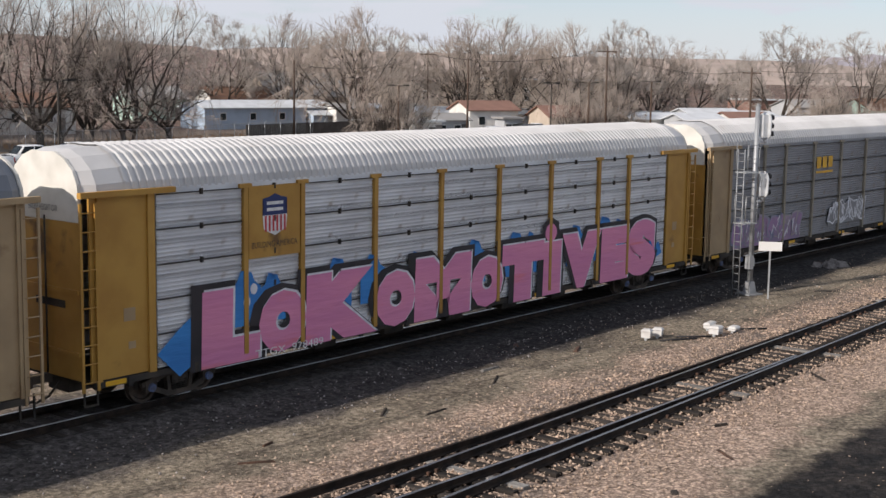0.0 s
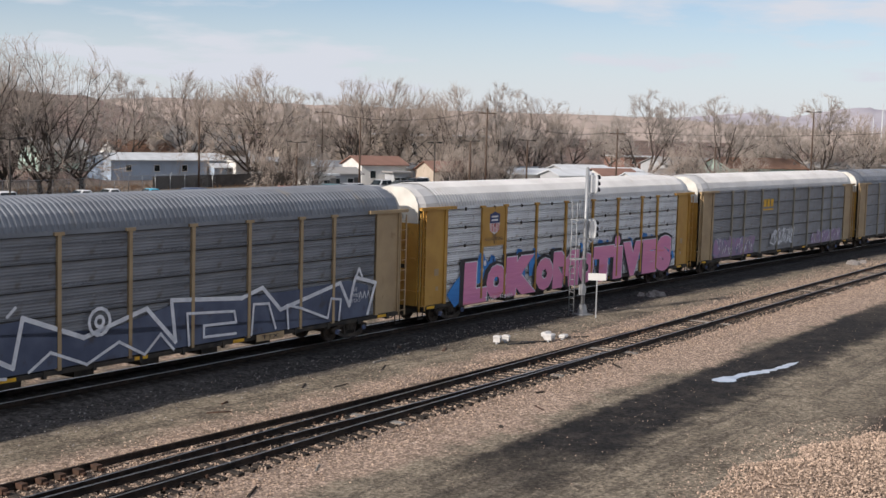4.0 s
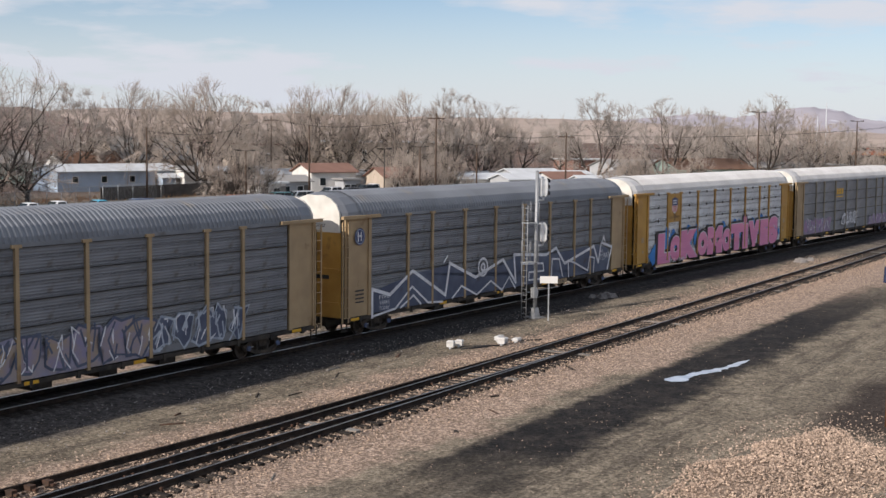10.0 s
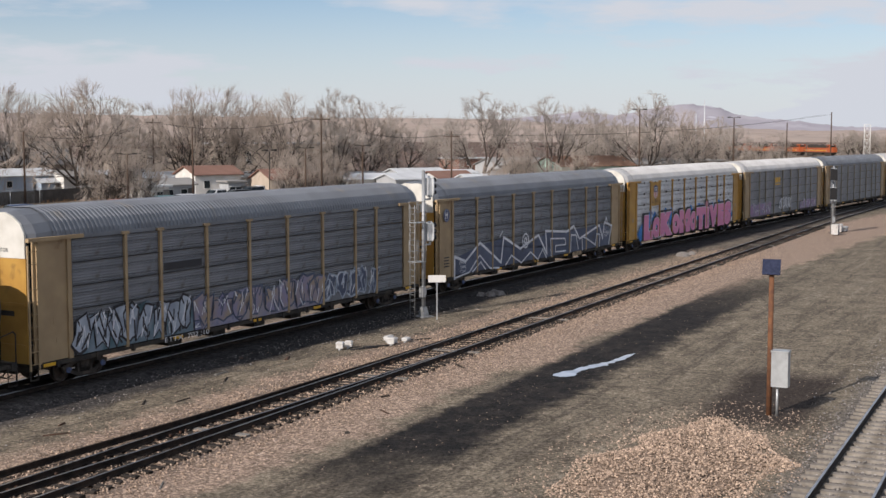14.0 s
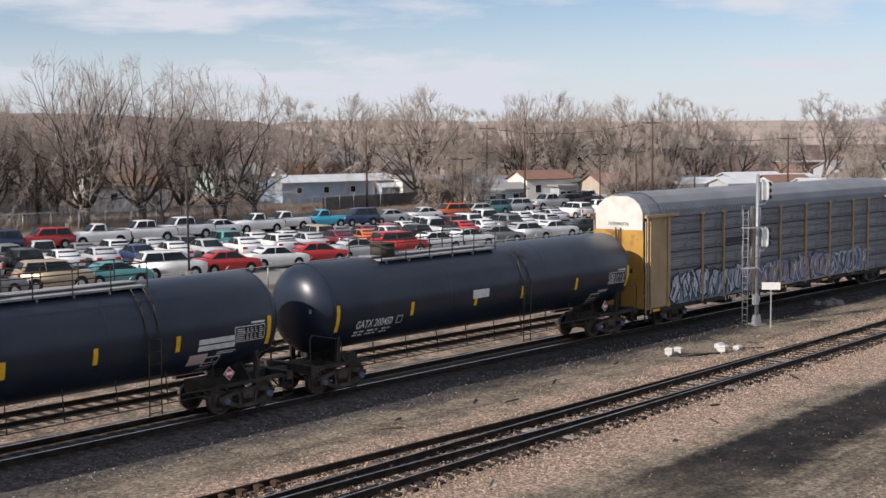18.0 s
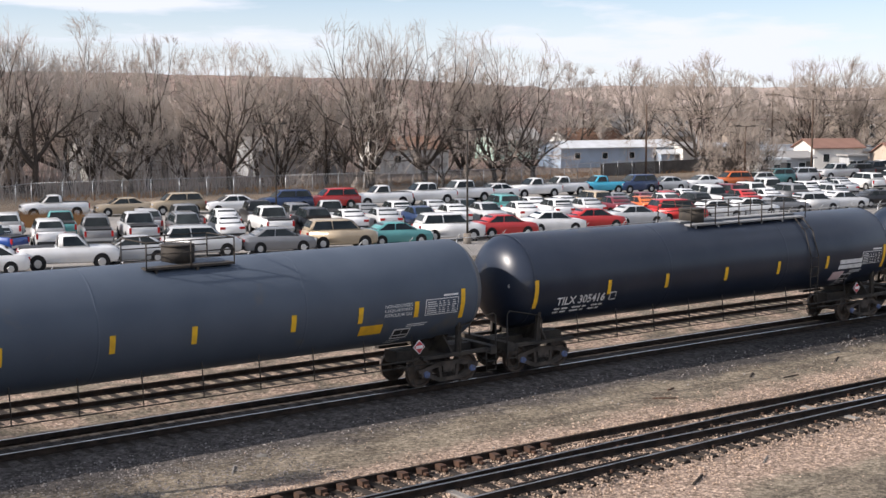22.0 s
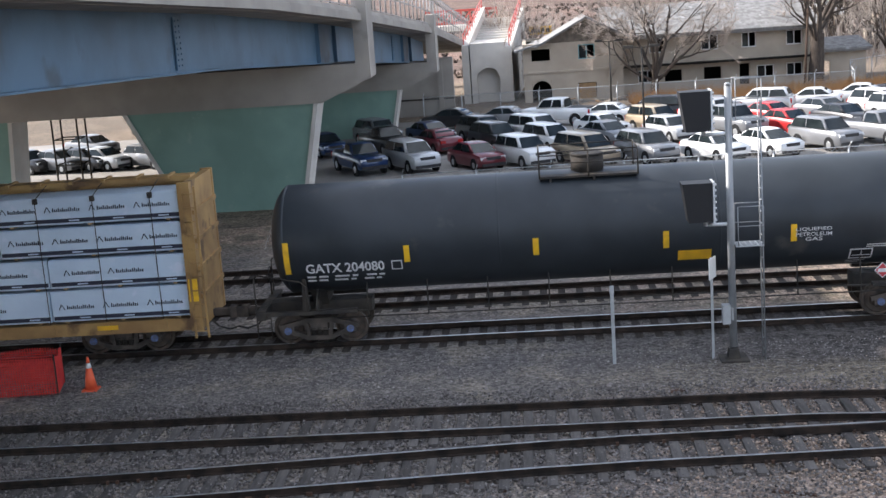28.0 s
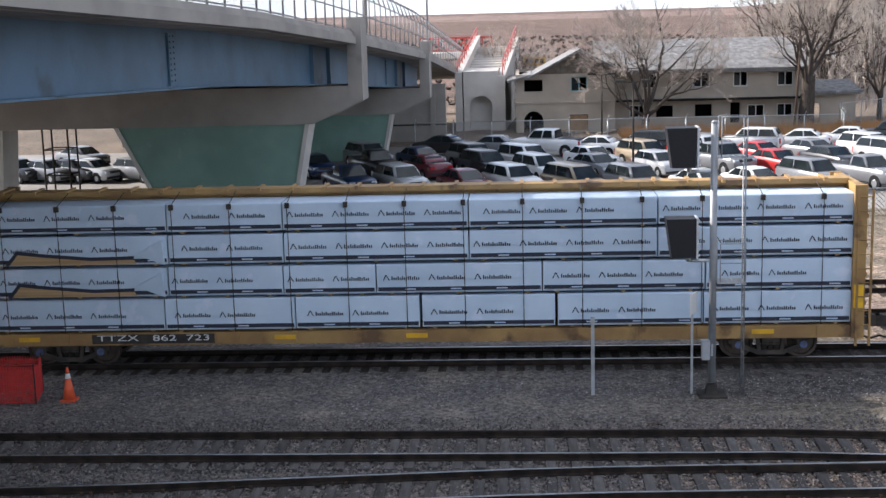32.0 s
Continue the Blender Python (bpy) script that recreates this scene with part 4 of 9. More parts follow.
    h = (EAVE - 0.12 - SILL) / 5
    for a, b in BAYS:
        for r in range(5):
            for s in (-1, 1):
                ob = new("side_panel", panel_mesh(b - a - 0.16, h - 0.016, panel))
                ob.parent = car
                ob.matrix_basis = pose(a + 0.08, -1.5, SILL + r * h + 0.02) if s < 0 else pose(b - 0.08, 1.5, SILL + r * h + 0.02, 0, 0, 180)
    for s in (-1, 1):
        for r in range(1, 6):
            bm = B()
            y0, y1 = sorted((s * 1.52, s * 1.565))
            for a, b in BAYS:
                box(bm, a + 0.08, b - 0.08, y0, y1, SILL + r * h - 0.012, SILL + r * h + 0.008)
                if clips:
                    box(bm, (a + b) / 2 - 0.03, (a + b) / 2 + 0.03, y0 - (0.02 if s < 0 else 0), y1, SILL + r * h - 0.07, SILL + r * h + 0.07)
            part("panel_seam", bm, M_DARK, car)
    bm = B()
    box(bm, -half + 0.3, half - 0.3, -1.44, 1.44, 0.82, 0.95)
    part("deck", bm, M_DARK, car)
    for s in (-1, 1):
        bm = B()
        box(bm, -half + 0.3, half - 0.3, *sorted((s * 1.45, s * 1.55)), 0.78, 0.93)
        for k in range(14):
            x = -12.5 + k * 1.93
            box(bm, x - 0.06, x + 0.06, *sorted((s * 1.46, s * 1.58)), 0.7, 0.95)
        part("side_sill", bm, M_DARK, car)
        bm = B()
        box(bm, -11.7, 11.7, *sorted((s * 1.465, s * 1.52)), EAVE - 0.13, EAVE + 0.03)
        part("top_plate", bm, panel, car)
    bm = B()
    box(bm, -half + 0.4, half - 0.4, -0.4, 0.4, 0.5, 0.82)
    for k in range(-2, 3):
        box(bm, k * 2.8 - 0.4, k * 2.8 + 0.4, -1.0, 1.0, 0.45, 0.8)
    part("underframe", bm, M_DARK, car)
    for x in (-12.9, -6.1, -0.9, 3.7, 12.2):
        bm = B()
        box(bm, x - 0.28, x + 0.28, -1.565, -1.55, 0.8, 0.91)
        part("reflector_strip", bm, M_YELLOW_BRIGHT, car)
    CARS.append((car, behind))
    return car


def mark(car, name, mat, label=""):
    bm = B()

    def done():
        return part(name, bm, mat, car, label)
    return bm, done


SIDE = -1.575   # just proud of the ribs


def pink_lettered(car):
    """Bubble letters, each a painted patch with a dark shade behind it and a pale rim."""
    boxes = (("L", -10.45, -8.55, 0.72, 2.6), ("O", -8.6, -6.95, 0.76, 2.35), ("K", -6.95, -4.2, 0.78, 2.62), ("O", -4.25, -2.6, 0.8, 2.38), ("M", -2.6, -0.02, 0.78, 2.6), ("O", 0.0, 1.6, 0.8, 2.36),
             ("T", 1.55, 3.8, 0.76, 2.6), ("I", 3.8, 4.8, 0.76, 2.5), ("V", 4.85, 7.2, 0.78, 2.66), ("E", 7.25, 9.05, 0.78, 2.66), ("S", 9.0, 10.95, 0.76, 2.78))
    for i, (x, w, t) in enumerate(((-9.0, 1.0, 3.0), (-8.1, 0.9, 2.85), (-5.75, 1.1, 3.0), (-4.35, 1.0, 2.95), (-2.5, 0.9, 2.85), (0.2, 1.1, 2.95), (2.3, 1.2, 3.0), (3.1, 0.7, 2.95), (5.7, 1.1, 2.95), (7.5, 1.3, 3.1), (8.4, 0.9, 2.95))):
        bm, done = mark(car, "blue_splash", M_BLUE, "blue spray-painted cloud behind the letters")
        patch(bm, [(x - w / 2, 1.6), (x + w / 2, 1.6), (x + w / 2, t - 0.45), (x + 0.3 * w, t - 0.32), (x + 0.18 * w, t - 0.08), (x, t - 0.16), (x - 0.16 * w, t), (x - 0.3 * w, t - 0.28), (x - w / 2, t - 0.4)], SIDE - 0.0002 * i)
        done()
    bm, done = mark(car, "blue_splash", M_BLUE, "blue spray-painted corner of the lettering")
    patch(bm, [(-11.75, 1.3), (-11.1, 0.68), (-10.6, 0.95), (-10.6, 2.15), (-11.2, 1.75)], SIDE - 0.001)
    done()
    bm, done = mark(car, "blue_splash", M_BLUE, "blue spray-painted corner of the lettering")
    patch(bm, [(10.5, 1.0), (11.0, 1.3), (11.45, 1.45), (11.2, 1.9), (10.9, 1.75), (10.5, 2.2)], SIDE - 0.001)
    done()
    bm, done = mark(car, "dark_outline", M_SPRAY_BLACK, "black spray-painted outline")
    for n, (c, x0, x1, z0, z1) in enumerate(boxes):
        letters(bm, c, x0 - 0.33, x1 + 0.17, z0 - 0.02, z1 + 0.2, SIDE - 0.004, 0.16, lean=0.05)
    stroke(bm, [(3.9, 2.6), (3.92, 2.95), (4.2, 3.15), (4.5, 3.0), (4.6, 2.6)], 0.34, SIDE - 0.005)
    done()
    bm, done = mark(car, "pale_rim", M_SPRAY_WHITE)
    for c, x0, x1, z0, z1 in boxes:
        letters(bm, c, x0 + 0.02, x1 + 0.06, z0 + 0.02, z1 + 0.05, SIDE - 0.008, 0.125, lean=0.05)
    done()
    for c, x0, x1, z0, z1 in boxes:
        bm, done = mark(car, "letter", M_PINK, "pink spray-painted letter")
        letters(bm, c, x0, x1, z0, z1, SIDE - 0.012, 0.115, lean=0.05)
        done()
    bm, done = mark(car, "letter", M_PINK, "pink spray-painted dot")
    patch(bm, [(4.22 + 0.33 * math.cos(a), 2.8 + 0.3 * math.sin(a)) for a in np.linspace(0, 2 * math.pi, 14)[:-1]], SIDE - 0.012)
    done()
    bm, done = mark(car, "painted_dots", M_SPRAY_WHITE)
    for x, z in ((-8.75, 2.5), (-8.98, 2.2)):
        patch(bm, [(x + 0.12 * math.cos(a), z + 0.14 * math.sin(a)) for a in np.linspace(0, 2 * math.pi, 12)[:-1]], SIDE - 0.014)
    done()
    # yellow sheet with a shield of plain bars and the slogan
    bm, done = mark(car, "emblem_sheet", M_YELLOW, "yellow sheet between two posts")
    box(bm, POSTS[0] + 0.1, POSTS[1] - 0.1, -1.58, -1.53, 3.25, EAVE - 0.1)
    done()
    cx = (POSTS[0] + POSTS[1]) / 2
    bm, done = mark(car, "shield_ground", M_WHITE_MARK)
    patch(bm, [(cx - 0.42, 4.3), (cx - 0.38, 3.95), (cx, 3.78), (cx + 0.38, 3.95), (cx + 0.42, 4.3)], -1.584)
    done()
    bm, done = mark(car, "shield_top", M_NAVY)
    patch(bm, [(cx - 0.42, 4.3), (cx + 0.42, 4.3), (cx + 0.36, 4.55), (cx + 0.42, 4.72), (cx + 0.2, 4.76), (cx, 4.84), (cx - 0.2, 4.76), (cx - 0.42, 4.72), (cx - 0.36, 4.55)], -1.585)
    done()
    bm, done = mark(car, "shield_bars", M_WHITE_MARK)
    for z in (4.4, 4.56):
        patch(bm, [(cx - 0.28, z), (cx + 0.28, z), (cx + 0.28, z + 0.08), (cx - 0.28, z + 0.08)], -1.588)
    done()
    bm, done = mark(car, "shield_stripes", M_RED)
    for k in range(6):
        x = cx - 0.35 + k * 0.13
        patch(bm, [(x, 3.9), (x + 0.065, 3.88), (x + 0.065, 4.29), (x, 4.29)], -1.588)
    done()
    bm, done = mark(car, "slogan", M_BLACK_MARK)
    letters(bm, "BUILDING AMERICA", cx - 0.78, cx + 0.78, 3.5, 3.65, -1.585)
    done()
    bm, done = mark(car, "wagon_number", M_WHITE_MARK)
    letters(bm, "TTGX  978489", -8.7, -6.3, 0.73, 0.93, SIDE - 0.02)
    done()


def white_line_graffiti(car):
    """Angular outlines in pale paint over a dark ground."""
    bm, done = mark(car, "painted_ground", M_SPRAY_NAVY, "dark spray-painted ground of the graffiti")
    patch(bm, [(-11.7, 0.98), (11.3, 0.98), (11.2, 2.2), (9.9, 2.5), (6.2, 2.4), (4.0, 2.35), (0.6, 2.5), (-0.3, 2.3), (-3.0, 1.8), (-5.5, 2.6), (-8.6, 2.4), (-11.7, 1.9)], SIDE)
    done()
    bm, done = mark(car, "letter_outline", M_SPRAY_WHITE, "white spray-painted outlines of angular letters")
    lines = (((-11.7, 0.8), (-11.7, 2.0), (-10.4, 1.65), (-8.65, 2.55), (-5.95, 1.2), (-5.6, 2.65), (-3.3, 1.8), (-0.7, 2.45), (0.6, 1.2), (0.4, 2.62), (3.8, 2.37), (4.9, 2.65), (5.9, 1.75), (9.4, 2.45), (10.0, 1.5), (10.35, 2.6), (11.7, 2.27), (11.2, 1.05)),
             ((-11.6, 0.85), (-10.0, 1.0), (-8.7, 1.85), (-7.4, 1.0), (-6.2, 0.92)), ((-9.6, 1.0), (-8.6, 1.45), (-8.0, 1.0)),
             ((-5.4, 1.0), (-4.6, 1.5), (-3.2, 0.95), (-1.9, 1.5), (-0.8, 0.95), (-0.1, 1.55), (0.5, 0.95)), ((1.2, 1.0), (1.1, 2.1), (3.4, 1.95), (3.5, 1.55), (1.9, 1.6), (1.9, 1.2), (3.5, 1.15)),
             ((4.3, 1.0), (4.4, 2.1), (5.2, 2.05), (5.6, 1.1)), ((6.3, 1.0), (6.2, 1.9), (7.0, 1.7), (8.6, 1.15), (8.8, 1.9), (9.4, 1.8), (9.3, 1.0)),
             ((-6.2, 2.75), (-5.9, 3.0)), ((10.3, 2.6), (10.5, 2.95), (10.7, 2.6)))
    for i, l in enumerate(lines):
        stroke(bm, l, 0.15 if i == 0 else 0.095, SIDE - 0.006 - 0.009 * i)
    for r in (0.42, 0.16):
        stroke(bm, [(-2.75 + r * math.cos(a), 2.25 + r * math.sin(a)) for a in np.linspace(0, 2 * math.pi, 15)], 0.11, SIDE - 0.09)
    for x in (10.5, 10.75, 11.0):
        stroke(bm, [(x, 1.75), (x + 0.1, 2.0), (x + 0.2, 1.72)], 0.04, SIDE - 0.1)
    done()
    bm, done = mark(car, "stencil_plate", M_YELLOW_PALE)
    patch(bm, [(4.5, 0.72), (6.0, 0.72), (6.0, 0.98), (4.5, 0.98)], SIDE - 0.11)
    done()
    bm, done = mark(car, "stencil", M_BLACK_MARK)
    letters(bm, "TTX", 4.8, 5.7, 0.77, 0.92, SIDE - 0.114)
    done()
    bm, done = mark(car, "small_writing", M_SPRAY_WHITE, "small white spray-painted words")
    for i, w in enumerate(("WE", "MISS", "YOU")):
        letters(bm, w, 9.95, 10.35 + 0.2 * (i > 0), 2.05 - i * 0.22, 2.2 - i * 0.22, SIDE - 0.12)
    for i, w in enumerate(("FIVE", "YEARS", "TODAY")):
        letters(bm, w, -11.35, -10.6, 1.55 - i * 0.24, 1.72 - i * 0.24, SIDE - 0.12)
    done()
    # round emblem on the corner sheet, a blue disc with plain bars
    bm, done = mark(car, "emblem", M_NAVY, "round navy emblem with a pale ring")
    patch(bm, [(-12.6 + 0.36 * math.cos(a), 4.3 + 0.36 * math.sin(a)) for a in np.linspace(0, 2 * math.pi, 18)[:-1]], -1.57)
    done()
    bm, done = mark(car, "emblem_ring", M_SPRAY_PALE)
    stroke(bm, [(-12.6 + 0.3 * math.cos(a), 4.3 + 0.3 * math.sin(a)) for a in np.linspace(0, 2 * math.pi, 18)], 0.035, -1.572)
    done()
    bm, done = mark(car, "emblem_bars", M_WHITE_MARK)
    for a, b, c, d in ((-12.75, -12.68, 4.1, 4.5), (-12.55, -12.48, 4.12, 4.5), (-12.78, -12.44, 4.3, 4.36)):
        patch(bm, [(a, c), (b, c), (b, d), (a, d)], -1.575)
    done()
    for k in range(4):
        bm, done = mark(car, "stencil_lines", M_BLACK_MARK)
        patch(bm, [(-12.9, 2.0 - k * 0.16), (-12.3, 2.0 - k * 0.16), (-12.3, 2.06 - k * 0.16), (-12.9, 2.06 - k * 0.16)], -1.57)
        done()


def throwup(car, x0, x1, z0, z1, ground, line, fill, seed, count, label):
    """A row of jumbled tag letters: each a jagged filled shape with an outline, cuts and bright strokes."""
    rnd = random.Random(seed)
    bm, done = mark(car, "painted_ground", ground, label)
    top = [(x0 + (x1 - x0) * i / (3 * count), z1 - 0.1 + rnd.uniform(-0.4, 0.1) * (z1 - z0)) for i in range(3 * count, -1, -1)]
    patch(bm, [(x0, z0), (x1, z0)] + top, SIDE - 0.002)
    done()
    w = (x1 - x0) / count
    for i in range(count):
        cx, cz = x0 + w * (i + 0.5) + rnd.uniform(-0.1, 0.1), (z0 + z1) / 2 + rnd.uniform(-0.06, 0.1)
        hz, hx, lean = (z1 - z0) * rnd.uniform(0.45, 0.56), w * rnd.uniform(0.5, 0.66), rnd.uniform(-0.1, 0.3)
        n = rnd.choice((9, 10, 11, 12))
        shape = []
        for k in range(n):
            a = 2 * math.pi * (k + rnd.uniform(-0.25, 0.25)) / n
            q = rnd.uniform(0.82, 1.2) if k % 2 else rnd.uniform(0.5, 0.95)
            u, v = max(-1, min(1, 1.3 * math.cos(a))) * q, max(-1, min(1, 1.3 * math.sin(a))) * q
            shape.append((u, v))
        y = SIDE - 0.006 - 0.0024 * i
        bm = B()
        for mi, grow in ((0, 1.0), (1, 0.86)):
            pts = [(cx + hx * u * grow + lean * v * hz, max(z0 - 0.06, cz + hz * v * grow)) for u, v in shape]
            count_before = len(bm.faces)
            patch(bm, pts, y - 0.0006 * mi)
            bm.faces.ensure_lookup_table()
            for fc in bm.faces[count_before:]:
                fc.material_index = mi
        for mi, num, wide in ((0, 4, 0.075), (2, 3, 0.045)):
            for k in range(num):
                a, b = rnd.uniform(-0.6, 0.6), rnd.uniform(-0.75, 0.75)
                p = [(cx + hx * a, cz + hz * b)]
                for _ in range(2):
                    a, b = max(-0.75, min(0.75, a + rnd.uniform(-0.5, 0.5))), max(-0.85, min(0.85, b + rnd.choice((-1, 1)) * rnd.uniform(0.3, 0.9)))
                    p.append((cx + hx * a + lean * b * hz, cz + hz * b))
                count_before = len(bm.faces)
                stroke(bm, p, wide, y - 0.0011 - 0.0001 * k)
                bm.faces.ensure_lookup_table()
                for fc in bm.faces[count_before:]:
                    fc.material_index = mi
        part("tag_letter", bm, [line, fill, M_SPRAY_WHITE], car)


M_SPRAY_PALE = material("pale_grey_spray", (0.42, 0.47, 0.54), 0.6, second=(0.26, 0.3, 0.37), scale=1.8)
M_SPRAY_TEAL = material("teal_spray", (0.07, 0.14, 0.17), 0.6, second=(0.2, 0.25, 0.3), scale=1.6)
M_SPRAY_TAN = material("tan_spray", (0.33, 0.26, 0.2), 0.6, second=(0.24, 0.22, 0.34), scale=1.3)
rack_pink = autorack(12.35, M_PANEL_LIGHT, M_ROOF_PALE, "yellow car carrier wagon with pale sides and pink bubble letters", clips=True)
pink_lettered(rack_pink)
rack_white = autorack(-16.25, M_PANEL_DARK, M_ROOF, "weathered grey car carrier wagon with white angular outline graffiti", M_YELLOW_PALE)
white_line_graffiti(rack_white)
rack_lilac = autorack(-45.25, M_PANEL_DARK, M_ROOF, "weathered dark car carrier wagon with lilac graffiti along its foot", M_YELLOW_PALE)
throwup(rack_lilac, -11.6, -5.2, 0.98, 2.45, M_SPRAY_TEAL, M_SPRAY_BLACK, M_SPRAY_PALE, 3, 8, "navy and white tags")
throwup(rack_lilac, -5.1, 4.2, 0.98, 2.35, M_SPRAY_LILAC, M_SPRAY_NAVY, M_SPRAY_TAN, 4, 8, "lilac and tan tags")
throwup(rack_lilac, 4.3, 9.1, 1.0, 2.3, M_PANEL_DARK, M_SPRAY_PALE, M_SPRAY_NAVY, 5, 5, "white tags")
bm, done = mark(rack_lilac, "operator_name", M_BLACK_MARK, "dark bar in place of a company name")
patch(bm, [(-6.85, 3.5), (-4.6, 3.5), (-4.6, 3.78), (-6.85, 3.78)], SIDE)
done()
bm, done = mark(rack_lilac, "wagon_number", M_WHITE_MARK)
letters(bm, "ETTX  702210", -6.9, -4.2, 0.74, 0.93, SIDE)
done()
rack_mauve = autorack(28.6 + 12.35, M_PANEL_MID, M_ROOF_PALE, "grey car carrier wagon with faded mauve tags near its sill", M_YELLOW_PALE, post=M_POST_GREY)
throwup(rack_mauve, -11.5, -5.4, 1.0, 2.2, M_SPRAY_MAUVE, M_SPRAY_LILAC, M_SPRAY_MAUVE, 6, 6, "mauve tags")
throwup(rack_mauve, -2.5, 1.6, 1.3, 2.4, M_PANEL_MID, M_SPRAY_WHITE, M_PANEL_MID, 7, 4, "pale tags")
throwup(rack_mauve, 5.0, 11.0, 1.0, 1.9, M_SPRAY_MAUVE, M_SPRAY_LILAC, M_SPRAY_MAUVE, 8, 6, "mauve tags")
bm, done = mark(rack_mauve, "emblem_plate", M_YELLOW_BRIGHT, "yellow letters plate as plain bars")
for x in (-4.0, -3.4, -2.8):
    patch(bm, [(x, 3.95), (x + 0.45, 3.95), (x + 0.45, 4.45), (x, 4.45)], SIDE)
patch(bm, [(-4.05, 3.72), (-2.3, 3.72), (-2.3, 3.82), (-4.05, 3.82)], SIDE)
done()
rack_far = autorack(57.2 + 12.35, M_PANEL_MID, M_ROOF, "grey car carrier wagon with plain ribbed sides", M_YELLOW_PALE, post=M_POST_GREY)
rack_last = autorack(85.8 + 12.35, M_PANEL_MID, M_ROOF_PALE, "grey car carrier wagon far along the train", M_YELLOW_PALE)


def tank_wagon(behind, half, mat, number, bars, deck, label, big_deck=True, ladders=(), zc=2.9, r=1.55, plates=True, head=0.72):
    """A pressure tank wagon: drum with dished heads, top platform with rails and valve housing, end sills and trucks."""
    car = empty("tank_wagon", pose(0, 0, 0), label, "rail wagon", "wagons of the moving train")
    prof = [(-half - head * p, q) for p, q in ((1.0, 0.02), (0.985, 0.35), (0.92, 0.7), (0.78, 1.0), (0.56, 1.26), (0.28, 1.45), (0.0, r))]
    k = np.linspace(-half, half, 8)[1:-1]
    prof = prof + [(x, r) for x in k] + [(-x, q) for x, q in prof[::-1]]
    n = 44
    bm = B()
    loft(bm, [[(x, q * math.cos(2 * math.pi * i / n), q * math.sin(2 * math.pi * i / n)) for i in range(n)] for x, q in prof], smooth=True)
    body = part("tank_shell", fix(bm), mat, car)
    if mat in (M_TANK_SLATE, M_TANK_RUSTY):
        # the dished heads take a paler grey that holds their sunlit brightness
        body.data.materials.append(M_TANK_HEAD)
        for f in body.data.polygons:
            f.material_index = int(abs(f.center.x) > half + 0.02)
    body.matrix_basis = pose(0, 0, zc)
    for x in (-half, -half / 3, half / 3, half):
        bm = B()
        loft(bm, [[(x + d, (r + e) * math.cos(2 * math.pi * i / n), (r + e) * math.sin(2 * math.pi * i / n)) for i in range(n)] for d, e in ((-0.03, 0.0), (-0.015, 0.006), (0.015, 0.006), (0.03, 0.0))], smooth=True, caps=False)
        part("weld_seam", bm, mat, car).matrix_basis = pose(0, 0, zc)

    if mat == M_TANK_RUSTY:
        for i in range(12):
            x = -7.86 + 1.28 * i
            bm = B()
            loft(bm, [[(x + d, (r + e) * math.cos(radians(38 + 8 * j)), (r + e) * math.sin(radians(38 + 8 * j))) for j in range(14)] for d, e in ((-0.06, 0.0), (-0.035, 0.022), (0.035, 0.022), (0.06, 0.0))], closed=False, smooth=True, caps=False)
            part("crown_rib", bm, mat, car).matrix_basis = pose(0, 0, zc)

    def on_shell(name, m, x0, x1, z0, z1, lift=0.012, text=None, bold=0.006):
        """A decal that follows the drum between two heights."""
        bm2 = B()
        if text:
            letters(bm2, text, x0, x1, z0, z1, 0, bold)
            for v in bm2.verts:
                v.co.y = -math.sqrt(max(0.0, (r + lift) ** 2 - (v.co.z - zc) ** 2))
        else:
            zs = np.linspace(z0, z1, 5)
            loft(bm2, [[(x, -math.sqrt((r + lift) ** 2 - (z - zc) ** 2), z) for z in zs] for x in (x0, x1)], closed=False)
        return part(name, bm2, m, car)

    plain = M_TANK_SLATE if mat == M_TANK_RUSTY else mat
    for i, x in enumerate(bars):
        tall = i in (0, len(bars) - 1)
        on_shell("reflector_strip", M_REFLECT, x - 0.08, x + 0.08, 2.15 if tall else 2.35, 3.08 if tall else 2.84)
    n0, n1 = {"GATX 209493": (1.4, 3.8), "GATX 204080": (0.5, 2.7), "GATX 62191": (0.92, 2.9), "GATX 200450": (0.95, 2.75)}.get(number, (0.95, 3.1))
    on_shell("wagon_number", M_WHITE_MARK, bars[0] + n0, bars[0] + n1, 2.14, 2.43, text=number, bold=0.02)
    for z, w in ((1.99, n1 - n0), (1.87, n1 - n0 - 0.1)):
        for a, b in ((0, 0.12), (0.15, 0.28), (0.36, 0.55), (0.58, 0.66), (0.76, 0.9), (0.92, 1.0)):
            on_shell("stencil_line", M_WHITE_MARK, bars[0] + n0 + a * w, bars[0] + n0 + b * w - 0.02, z, z + 0.06)
    on_shell("stencil_frame", M_WHITE_MARK, bars[0] + n1 + 0.2, bars[0] + n1 + 0.5, 2.14, 2.42)
    on_shell("stencil_inner", plain, bars[0] + n1 + 0.23, bars[0] + n1 + 0.47, 2.17, 2.39, lift=0.018)
    if plates:
        xr = bars[-1]
        on_shell("data_table", M_WHITE_MARK, xr - 1.42, xr - 0.18, 2.36, 2.86)
        on_shell("data_table_field", plain, xr - 1.395, xr - 0.205, 2.385, 2.835, lift=0.018)
        for q in range(6):
            z = 2.42 + q * 0.067
            for u0, u1 in ((-1.36, -0.98), (-0.93, -0.82), (-0.78, -0.66), (-0.6, -0.5), (-0.42, -0.26)):
                on_shell("data_line", M_WHITE_MARK, xr + u0, xr + u1 - 0.03 * (q % 3), z, z + 0.028, lift=0.024)
        on_shell("data_heading", M_WHITE_MARK, xr - 0.75, xr - 0.2, 2.91, 2.97)
